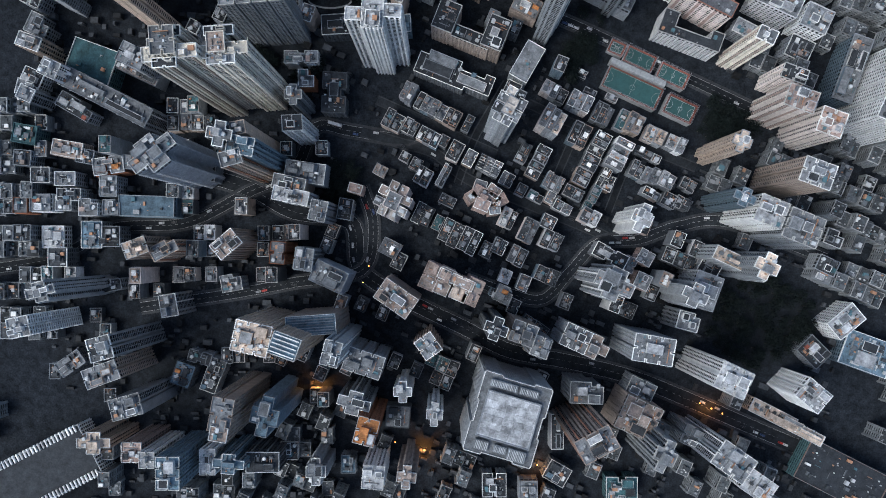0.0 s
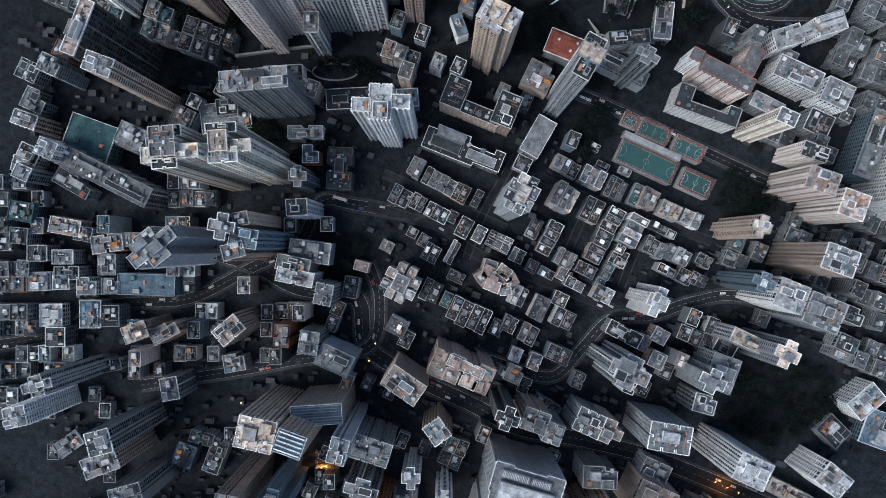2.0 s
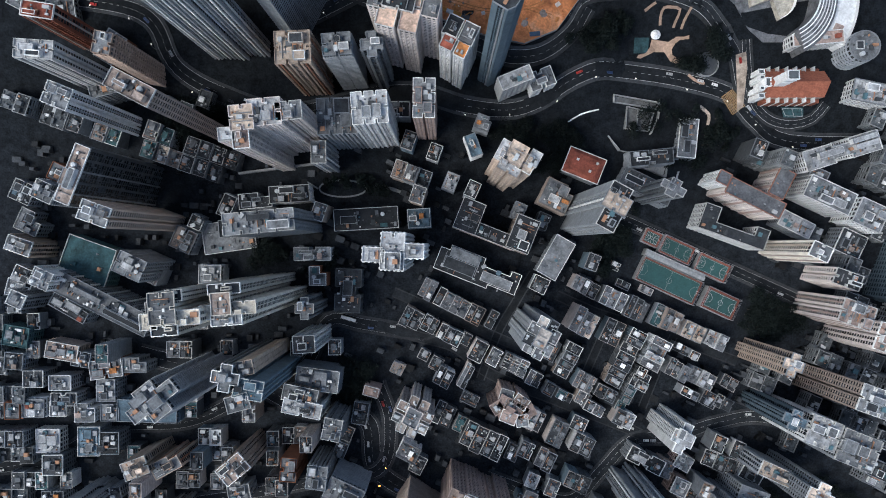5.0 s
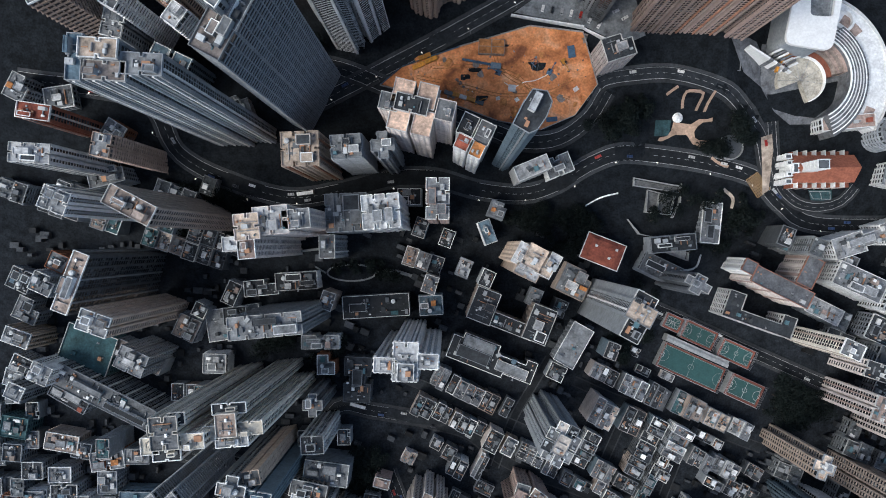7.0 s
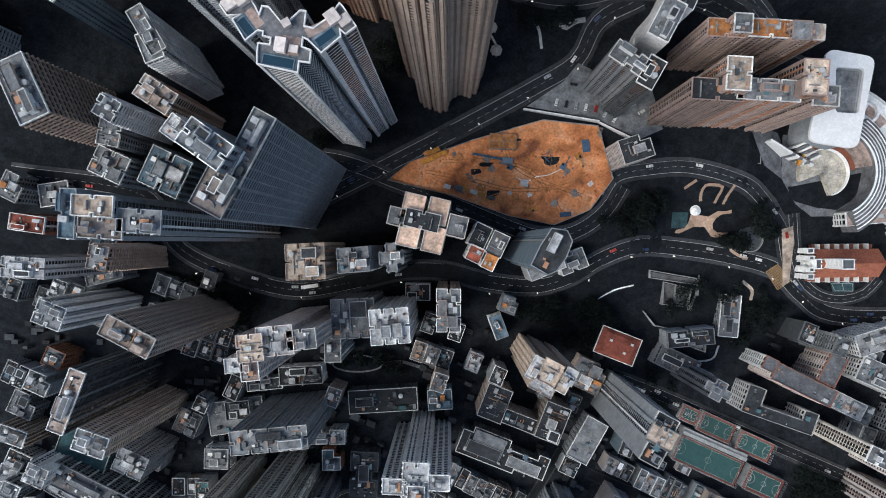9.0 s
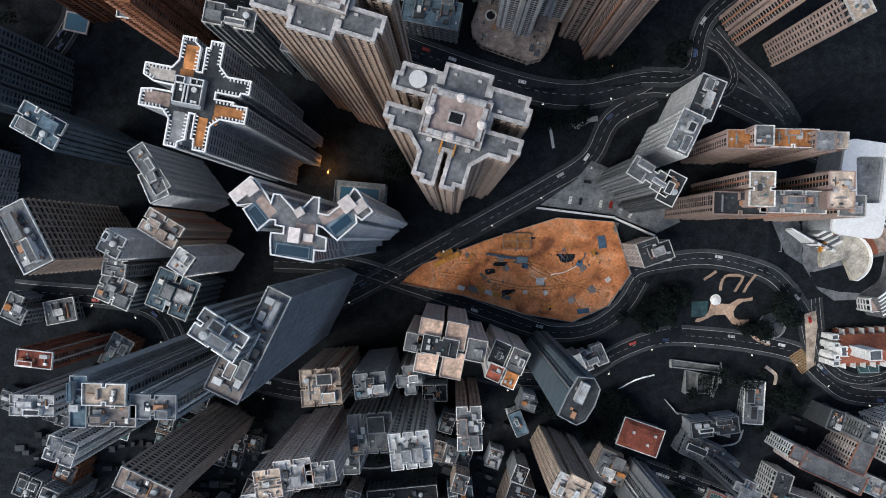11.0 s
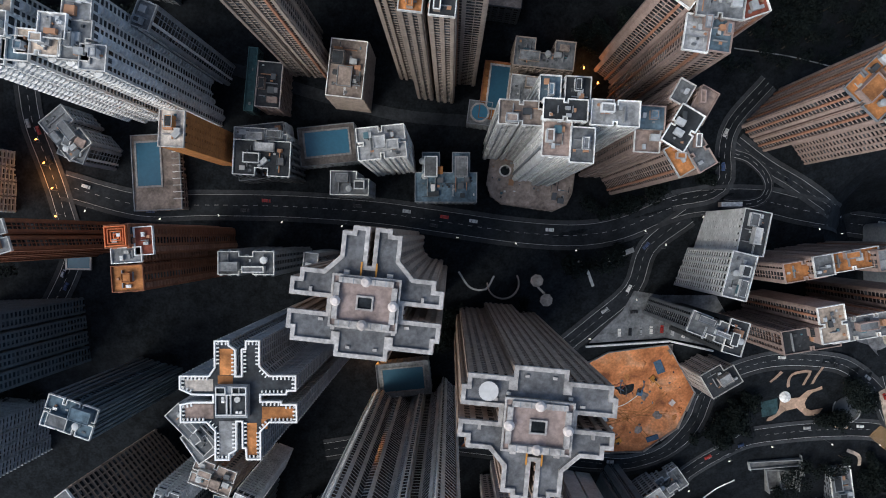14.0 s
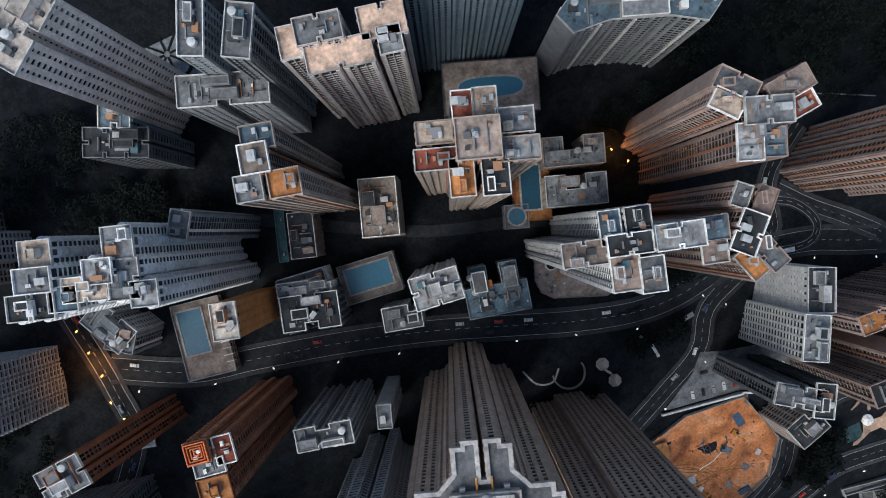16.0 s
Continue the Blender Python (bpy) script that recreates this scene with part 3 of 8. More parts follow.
building(-54.3, -177.2, 16.2, 17.7, -5, 49.8, "white", face="ribs")
building(-27.6, -172.3, 13.8, 17.2, -5, 64.9, "warm", plan="cross", face="bands")
building(-192.0, -108.7, 12.6, 18.9, -20, 12.9, "grey", plan="box", face="bands", deck="dark")
building(-200.6, -89.5, 18.8, 9.4, -15, 15.1, "grey", plan="box", deck="dark")
building(-186.8, -97.5, 12.6, 12.6, -20, 14.2, "grey", plan="box", deck="dark")
building(-262.1, -94.3, 12.6, 12.6, -0, 14.5, "dark", plan="box", face="bands", deck="dark")
building(-215.4, -103.9, 15.7, 18.9, -20, 13.4, "dark", plan="box", deck="blue")
building(-35.3, -37.0, 28.5, 17.1, -35, 69.4, "warm", face="bands")
building(38.9, -58.4, 16.7, 16.7, -20, 81.9, "dark", plan="cross")
building(60.4, -63.3, 18.5, 15.7, -20, 68.9, "warm", deck="grey")
building(74.6, -74.6, 13.0, 14.5, -20, 61.1, "grey", face="piers")
building(113.6, -113.6, 25.5, 16.5, -3, 40.3, "grey", plan="box")
building(109.1, -138.7, 26.9, 17.5, 28, 98.2, "warm", face="ribs", deck="grey")
building(103.3, -69.3, 20.7, 17.7, -25, 50.3, "grey")
building(117.1, -75.6, 23.7, 17.8, -25, 47.9, "warm", plan="cross", face="bands")
building(157.4, -75.2, 29.8, 19.9, -10, 71.6, "grey")
building(212.4, -95.8, 23.6, 19.4, -25, 82.9, "white", face="piers")
building(192.8, -56.8, 16.4, 13.5, -15, 43.2, "grey", plan="box", face="piers")
building(204.3, -32.6, 20.7, 26.7, -20, 48.3, "grey", plan="box")
building(290.4, -114.7, 17.9, 22.3, 50, 45.2, "white")
building(325.5, -58.3, 26.1, 16.9, 40, 28.0, "white", plan="box")
building(305.8, -84.7, 17.3, 22.0, 45, 15.7, "grey", plan="box", deck="dark")
building(349.9, -86.3, 40.8, 28.2, -20, 15.5, "blue", plan="box")
building(154.9, -133.9, 30.1, 27.1, -25, 39.7, "warm", face="bands")
building(161.4, -114.8, 21.7, 15.5, -25, 21.9, "grey", plan="box")
building(164.9, -153.6, 15.5, 24.0, -25, 75.0, "grey", plan="cross", face="piers")
building(199.4, -149.6, 18.1, 15.1, -25, 37.1, "grey")
building(215.5, -157.8, 28.2, 19.7, -35, 75.1, "grey", face="ribs")
building(249.7, -188.0, 24.1, 18.0, -35, 39.7, "white")
building(287.3, -144.4, 66.7, 11.4, -27, 8.7, "cream", plan="box")
building(335.0, -191.5, 73.4, 35.1, -27, 5.6, "teal", plan="box", face="bands", deck="tar", rooms=0, clutter=0.3, rim="wall_pink", label="long hall with a dark teal roof and a pinkish rim")
building(150.0, -201.1, 25.5, 19.2, -0, 5.4, "teal", plan="box")
building(95.4, -152.6, 9.5, 28.6, 0, 7.8, "grey", plan="box", face="bands", deck="dark")
building(43.1, -197.9, 19.1, 19.1, 0, 5.5, "grey", plan="box", deck="dark")
building(71.8, -202.7, 14.4, 16.0, 0, 5.4, "grey", plan="box", face="bands", deck="grey")
building(309.8, -18.6, 15.5, 15.5, -25, 23.0, "grey", plan="box", deck="grey")
building(95.7, -188.2, 19.1, 16.0, -30, 5.7, "dark", plan="box", deck="dark")
building(-332.9, 91.6, 18.3, 14.4, -10, 36.2, "teal", plan="box")
building(-329.0, 127.2, 15.6, 11.7, -15, 40.1, "grey", plan="box", face="bands", deck="grey")
building(-335.4, 72.9, 13.1, 11.8, -5, 34.6, "grey", plan="box", deck="dark")
building(-321.9, 59.3, 14.5, 11.8, -0, 33.4, "grey", plan="box", deck="dark")
building(-299.4, 79.9, 23.6, 11.8, -10, 35.2, "warm", plan="box", face="bands")
building(-285.4, 74.1, 13.1, 10.5, -10, 34.7, "grey", plan="box", deck="dark")
building(-267.2, 66.8, 23.7, 13.1, 8, 34.1, "orange", plan="box", face="bands", deck="grey")
building(-245.6, 69.6, 17.1, 10.5, -0, 34.3, "grey", plan="box", deck="grey")
building(-302.0, 56.3, 15.8, 10.5, -0, 33.2, "grey", plan="box", deck="grey")
building(-267.9, 50.4, 13.2, 15.8, -0, 32.7, "grey", plan="box", deck="grey")
building(-299.7, 43.8, 18.5, 9.2, -0, 32.2, "grey", plan="box", deck="dark")
building(-323.0, 37.2, 15.8, 13.2, -0, 31.6, "white", plan="box", face="bands", deck="grey")
building(-338.9, 35.2, 10.6, 11.9, -0, 31.4, "orange", plan="box", face="bands", deck="grey")
building(-304.4, 36.5, 11.9, 10.6, -0, 31.5, "grey", plan="box", deck="grey")
building(-284.5, 33.5, 14.5, 13.2, -0, 31.3, "white", plan="box", deck="grey")
building(-265.8, 33.5, 13.2, 11.9, -0, 31.3, "grey", plan="box", deck="grey")
building(-338.7, 13.3, 13.3, 11.9, -0, 29.6, "grey", plan="box", deck="dark")
building(-317.9, 9.9, 17.5, 17.5, -0, 21.4, "white", plan="box")
building(-310.9, -6.6, 14.6, 14.6, -0, 28.0, "dark", plan="box", deck="dark")
building(-282.6, 11.6, 15.9, 21.2, -0, 29.5, "grey", plan="box", deck="blue")
building(-268.3, 10.1, 15.9, 15.9, -0, 29.3, "grey", plan="box", deck="dark")
building(-192.6, 63.6, 32.7, 22.2, 38, 131.0, "grey", plan="cross", face="bands")
building(-238.0, 34.5, 44.0, 15.8, -2, 31.4, "blue", plan="box", face="bands", rooms=0, clutter=0.1, label="broad low podium with a bare blue-grey roof")
building(-190.2, 62.2, 15.8, 14.5, -5, 33.7, "grey", plan="box", face="bands", deck="dark")
building(-135.8, 69.5, 17.7, 11.8, -10, 125.5, "blue", face="ribs")
building(-142.5, 61.2, 14.2, 9.5, 15, 125.2, "cream", plan="box", deck="grey", face="ribs")
building(-138.9, 82.1, 9.6, 8.4, 10, 121.1, "cream", plan="box", face="blank", deck="grey")
building(-149.3, 77.0, 16.5, 16.5, -10, 127.5, "grey", plan="cross", face="piers")
building(-109.4, 91.6, 14.2, 11.0, 3, 86.2, "white", plan="box", face="ribs", deck="dark", rooms=1, label="slim white tower with a dark cluttered roof")
building(-108.0, 60.1, 30.7, 15.4, -8, 45.5, "grey", plan="box", face="bands")
building(-119.1, 50.7, 24.8, 11.0, -12, 52.7, "warm", plan="box", deck="grey")
building(-117.5, 41.2, 27.5, 10.4, -12, 53.9, "white", plan="box", face="ribs")
building(-94.1, 29.0, 12.1, 14.8, -12, 65.9, "grey", face="piers")
building(-78.6, 32.1, 10.6, 15.9, -10, 31.2, "grey", plan="box", deck="dark")
building(-234.1, 1.0, 17.6, 12.2, 20, 61.2, "cream")
building(-216.0, -0.0, 20.7, 11.0, 28, 52.3, "cream", plan="box", face="ribs", deck="grey")
building(-161.6, 3.6, 19.9, 13.3, 40, 72.4, "warm", face="piers")
building(-171.3, -27.3, 16.0, 13.3, 10, 26.2, "grey", plan="box", deck="grey")
building(-274.3, -28.9, 26.7, 12.0, 12, 26.1, "grey", plan="box", deck="dark")
building(-312.3, -32.7, 16.0, 10.7, -0, 25.7, "grey", plan="box", deck="dark")
building(-215.5, -44.4, 12.6, 16.8, 10, 43.4, "grey", plan="box", face="ribs")
building(-127.5, -2.9, 11.0, 16.5, -5, 53.3, "orange", plan="box", deck="grey")
building(-106.9, -7.8, 13.7, 16.4, -8, 55.9, "grey", face="piers")
building(-88.4, -21.4, 26.2, 16.6, -25, 51.7, "grey", plan="box", face="bands")
building(-83.2, -44.2, 8.0, 13.4, -20, 24.3, "grey", plan="box", deck="brown")
building(-70.3, 48.6, 10.5, 6.6, -15, 32.6, "pink", plan="box", face="bands")
building(49.4, -37.0, 12.8, 13.4, -25, 24.2, "grey", plan="box", deck="grey")
building(149.0, 23.2, 14.6, 21.3, -25, 70.6, "white", plan="cross")
building(135.5, -5.2, 27.8, 10.9, -28, 27.1, "grey", plan="box", deck="dark")
building(163.9, -6.8, 11.6, 10.9, -30, 26.9, "pink", plan="box", deck="grey")
building(124.9, -25.4, 28.4, 23.3, -25, 84.5, "grey", plan="cross", face="ribs")
building(189.2, -34.7, 18.7, 17.3, -25, 69.2, "grey", plan="cross", face="bands")
building(235.4, -12.5, 16.8, 19.3, -25, 85.8, "grey", plan="cross", deck="cream")
building(229.8, -11.1, 44.0, 9.9, -25, 54.1, "grey", plan="box", face="piers", deck="cream")
building(215.4, -15.9, 16.2, 12.2, -30, 26.2, "grey", plan="box", face="bands", deck="dark")
building(221.6, 38.0, 15.7, 13.0, -22, 80.1, "blue", plan="cross", face="piers")
building(243.4, 27.8, 21.1, 19.7, -22, 75.7, "white", face="ribs")
building(267.4, 15.7, 26.4, 22.4, -22, 75.1, "grey", face="ribs")
building(315.7, 8.8, 13.9, 12.1, -22, 28.2, "grey", plan="box", face="bands", deck="dark")
building(311.0, -13.3, 16.2, 12.2, -25, 26.4, "grey", plan="box", face="bands", deck="dark")
building(261.5, 109.7, 22.0, 15.5, -20, 83.9, "pale", deck="pink", face="ribs")
building(284.2, 92.7, 18.2, 18.2, -20, 82.6, "pale", face="ribs", deck="pink")
building(214.6, 77.3, 12.7, 15.3, -20, 92.3, "cream", plan="cross")
building(266.1, 53.8, 22.6, 17.6, -20, 97.6, "warm", deck="grey")
building(162.0, -26.1, 11.6, 12.2, -25, 25.3, "pink", plan="box", face="bands", deck="grey")
building(-242.1, 246.7, 15.6, 12.5, -22, 143.3, "white", face="ribs", deck="grey")
building(-178.4, 240.8, 25.4, 10.0, -28, 190.4, "warm", plan="box")
building(-320.2, 197.6, 15.6, 14.3, -25, 47.8, "grey", plan="box", deck="dark")
building(-291.2, 196.0, 14.8, 12.3, -25, 71.5, "grey", plan="box", face="bands")
building(-318.0, 176.0, 17.0, 15.7, -25, 43.5, "grey", plan="box", deck="grey")
building(-287.6, 209.9, 12.7, 11.4, -25, 59.1, "orange", plan="box", deck="grey")
building(-232.8, 200.2, 8.7, 35.2, -22, 144.7, "dark", plan="box", face="ribs", deck="warm")
building(-220.3, 177.3, 17.6, 11.4, -20, 144.4, "cream", deck="grey")
building(-325.3, 135.5, 15.9, 13.2, -25, 39.0, "grey", plan="box", deck="dark")
building(-322.0, 120.1, 11.6, 10.3, -25, 53.2, "grey", plan="box", face="ribs")
building(-316.6, 158.7, 17.8, 10.2, -20, 58.7, "cream", plan="box", face="piers", deck="grey")
building(-277, 146.5, 36.0, 30.0, -20, 42, "teal", plan="box", clutter=0.05, rooms=0, deck="teal")
building(-295.2, 135.6, 13.7, 12.4, -25, 68.8, "white", face="ribs", deck="grey")
building(-292.4, 113.3, 29.2, 11.9, -30, 36.6, "grey", plan="box", deck="dark")
building(-231.6, 144.1, 19.7, 14.7, -25, 72.7, "grey")
building(-205.9, 162.5, 15.7, 15.7, -25, 42.0, "grey", plan="box", face="bands", deck="brown")
building(-196.0, 175.0, 9.1, 9.1, -25, 43.4, "grey", plan="box", face="bands", deck="dark")
building(-187.5, 136.7, 15.8, 13.2, -2, 39.1, "white", plan="box", face="bands", deck="grey")
building(-127.1, 195.1, 28.5, 11.6, 3, 46.9, "white", plan="box", deck="dark")
building(-152.2, 190.6, 23.4, 10.4, 5, 45.2, "grey", plan="box", deck="dark")
building(-173.2, 186.8, 9.1, 15.6, -25, 44.7, "grey", plan="box", face="bands", deck="dark")
building(-171.4, 170.8, 15.7, 11.8, 5, 42.9, "grey", plan="box", deck="dark")
building(-129.5, 172.6, 43.6, 13.1, 5, 123.2, "grey")
building(-111.9, 151.6, 26.2, 9.2, -0, 40.8, "white", plan="box", deck="grey")
building(-82.7, 239.8, 24.7, 22.4, 2, 109.8, "grey", face="ribs")
building(-58.5, 238.8, 20.7, 18.6, 4, 142.5, "white", face="ribs")
building(-97.3, 219.1, 9.3, 14.0, -0, 94.0, "grey", plan="box", face="ribs")
building(-46.6, 251.9, 14.8, 9.9, -1, 67.3, "grey", plan="box", face="bands", deck="dark")
building(-33.5, 177.2, 15.6, 13.0, 3, 43.6, "blue", plan="box", face="bands")
building(-108.4, 135.3, 11.8, 13.2, -0, 39.0, "orange", plan="box", face="bands", deck="grey")
building(-86.3, 124.3, 18.4, 31.6, -3, 37.8, "dark", plan="box", deck="dark")
building(-111.1, 114.6, 12.2, 14.6, -0, 74.8, "grey", plan="cross", face="ribs")
building(-26.7, 246.2, 12.7, 23.2, -1, 132.8, "pink", deck="grey")
building(12.4, 242.8, 9.9, 9.9, -21, 64.5, "grey", plan="box", face="bands", deck="grey")
building(5.7, 228.0, 7.5, 15.0, 20, 59.0, "white", plan="box", face="bands", deck="blue")
building(66.7, 192.9, 20.6, 19.3, -26, 46.1, "warm", plan="box", face="bands", deck="grey")
building(130.9, 199.1, 38.3, 12.8, -26, 48.4, "grey", plan="box", face="bands", deck="grey")
building(133.3, 193.9, 15.9, 11.4, -29, 100.6, "grey", plan="cross", face="ribs")
building(159.3, 233.1, 12.4, 27.3, -6, 52, "grey", plan="box", deck="grey")
building(66.5, 148.0, 15.0, 30.0, -30, 41.0, "grey", plan="box", clutter=0.15, rooms=0, deck="grey", label="low grey concrete podium with a bare flat roof")
building(261.9, 221.8, 53.8, 13.5, 17, 65.0, "white", plan="box")
building(132.4, 219.1, 30.1, 10.0, 5, 55.7, "grey", plan="box", face="bands", deck="dark")
building(-228.8, 358.9, 14.7, 31.2, 24, 187.2, "brown", plan="box", face="bands", deck="grey", storey=4.4)
building(-199.5, 354.0, 10.8, 10.8, -31, 163.5, "white", face="bands", deck="grey")
building(-174.5, 360.5, 19.6, 11.7, -34, 163.4, "warm", face="bays", deck="warm")
building(-111.9, 319.4, 17.7, 10.2, -36, 273.1, "grey", face="ribs")
building(-215.1, 329.0, 19.3, 15.0, -26, 129.3, "grey", face="piers")
building(-186.8, 325.4, 24.0, 21.8, -26, 122.3, "blue", plan="box", face="piers")
building(-100.5, 319.6, 8.6, 28.6, -29, 260.6, "grey", plan="box", face="balcony", deck="grey", storey=3.3, bay=4.2)
building(-112.1, 304.0, 12.9, 17.2, -29, 260.7, "grey", plan="box", face="balcony", storey=3.3, bay=4.2, deck="brown")
building(-170.0, 380.4, 9.3, 14.0, 21, 180.3, "white", plan="box", face="bands", deck="grey")
building(-251.8, 296.2, 18.6, 8.3, -9, 145.9, "red", plan="box", face="ribs")
building(-252.7, 272.6, 22.6, 10.3, -4, 148.5, "white", face="ribs")
building(-215.1, 277.4, 10.4, 12.4, -11, 143.6, "brown", face="bands", deck="grey")
building(-103.4, 274.2, 20.6, 18.6, 2, 143.2, "cream", face="ribs")
building(-77.1, 274.9, 16.3, 12.3, 4, 146.9, "grey", face="bands")
building(-57.0, 275.8, 12.4, 14.4, 4, 143.0, "grey", plan="cross", face="piers")
winged_tower(-6.2, 281.1, -26, 140, "white", "grid", "slim pale tower with dark, red and orange roof decks", [
    (-5.2, 4, 8.6, 12, 0, "dark", 0), (5.2, 4, 8.6, 12, 0, "slate", 0), (-3.6, -6, 7.4, 8, 0, "red", 1), (5.4, -6.5, 6.6, 8, 0, "orange", 0)])
building(51.8, 270.8, 16.9, 12.1, 21, 74.4, "white", plan="box", deck="grey")
building(81.5, 336.5, 17.5, 13.5, 17, 117.0, "pale", plan="box", deck="dark", face="grid")
building(-202.8, 526.7, 12.9, 11.1, -37, 156.4, "grey", plan="box", face="ribs")
building(-215.9, 484.8, 17.5, 12.4, 3, 218.0, "orange", face="ribs", deck="grey")
building(-126.1, 453.2, 23.1, 9.1, -14, 193.6, "grey", plan="box", face="piers")
building(-103.9, 446.2, 5.8, 10.0, -20, 174.5, "grey", plan="box", face="ribs")
building(-118.4, 514.6, 22.9, 8.6, -8, 143.9, "white", plan="box", face="bands", deck="grey")
building(-121.8, 500.2, 23.1, 13.5, -8, 141.9, "dark", plan="box", deck="dark")
building(-58.5, 488.7, 19.6, 13.0, -8, 194.8, "white", face="ribs")
building(-139.4, 513.1, 9.8, 14.3, -17, 203.8, "amber", plan="box", face="blank", deck="pale")
building(-213.2, 407.9, 21.3, 13.1, -32, 196.9, "blue", face="ribs")
building(-171.2, 387.9, 7.8, 24.2, 30, 181.2, "white", plan="box", deck="grey")
building(-155.0, 308.7, 15.6, 13.4, 18, 88.3, "grey", plan="box", deck="grey")
building(-136.4, 620.4, 17.0, 26.0, -55, 268.8, "pale", plan="box", face="mosaic")
building(-153.5, 599.7, 26.9, 11.9, -25, 188.0, "dark")
building(-148.6, 609.1, 12.6, 9.4, -25, 190.4, "blue", plan="box", face="piers")
building(-92.8, 605.5, 8.2, 18.9, -25, 246.7, "grey", plan="box")
building(-78.5, 596.3, 8.7, 17.4, -30, 250.4, "grey", plan="box", face="ribs")
building(-98.2, 592.0, 34.3, 11.4, -21, 215.8, "grey", plan="box", face="grid")
building(-68.2, 531.1, 16.4, 26.0, -20, 160.1, "warm", plan="box", face="bands")
building(-205.1, 534.3, 22.8, 13.1, -65, 157.2, "grey", plan="box")
building(-117.2, 511.0, 25.1, 8.9, -17, 151.0, "white", plan="box")
building(-118.2, 501.1, 26.6, 16.0, -17, 154.3, "dark", plan="box", face="piers")
building(-80.9, 480.1, 17.9, 10.8, -15, 150.0, "grey", plan="box")
building(138.6, 462.7, 26.9, 17.9, 31, 214.1, "pink", face="ribs", deck="orange")
building(153.8, 443.9, 9.6, 12.8, 23, 195.0, "pink", plan="box", deck="cream")
building(97.5, 412.0, 12.0, 20.0, -25, 161.3, "white", face="blank", plan="box", deck="dark", label="white slab tower with small windows and a dark roof")
building(84.6, 394.6, 11.0, 20.5, -28, 166.0, "white", plan="box", face="grid", deck="grey", label="pale slab tower with rows of small windows")
building(66.9, 373.9, 22.1, 9.3, -35, 167.0, "grey", plan="box", face="ribs", deck="grey")
building(76.1, 367.7, 8.5, 15.2, -30, 167.0, "dark", plan="box", face="ribs")
building(-206.4, 345.2, 11.5, 15.4, -12, 146.3, "grey")
building(-165.4, 343.6, 9.1, 10.9, -37, 163.5, "white", plan="box", face="bands")
building(-195.2, 329.8, 28.1, 17.3, -32, 99.6, "grey", plan="box", face="bands", deck="grey")
building(-235.9, 290.1, 13.3, 20.0, -32, 89.6, "orange", plan="box", deck="grey")
building(-288.4, 320.0, 13.0, 15.2, -27, 100.4, "grey", plan="box")
building(-269.8, 316.2, 18.0, 13.5, 8, 87.0, "grey", plan="box")
building(-107.3, 535.2, 11.4, 21.1, -19, 150.0, "pink", plan="box", deck="tar", rooms=1, rim="wall_pale", clutter=0.5, label="low pinkish block with a black roof and pale rim")
building(-117.3, 542.6, 3.9, 30.7, -19, 140.0, "teal", plan="box", deck="teal", rooms=0, clutter=0.2, label="narrow dark teal range beside a pinkish block")
building(-131.8, 551.7, 6.9, 9.7, -35, 225.4, "grey", plan="box", face="ribs")
building(-244.3, 266.7, 23.1, 11.5, 13, 78.3, "grey", plan="box")

# ---- towers with several wings ----
def crown(thing, flat, patches, mats_):
    """Thin paved patches laid on a roof."""
    for (x0, y0, x1, y1), key in zip(patches, mats_):
        s = Soup()
        s.box(x0, y0, flat + 0.004, x1, y1, flat + 0.12)
        s.add("terrace_paving", "deck_" + key, thing)


def plan_tower(x, y, yaw, top, wall, face, label, loop, deck, rim, thick, bay=3.2):
    """A tower drawn from one outline, with a broad parapet all round."""
    base = min(ground(x, y - 18), ground(x, y + 18)) - 2.0
    thing = tagged(new("wing_tower"), label, "tower", "city blocks")
    thing.matrix_basis = pose(x, y, base, 0, 0, yaw)
    FOOTPRINTS.append((x, y, 26))
    flat = shell(thing, loop, top - base, wall, deck, face, bay, 3.1, rim, thick)
    return thing, flat


def mirrored(half):
    """A loop closed by mirroring its right half."""
    return [(-a, b) for a, b in half] + [(a, b) for a, b in reversed(half)]


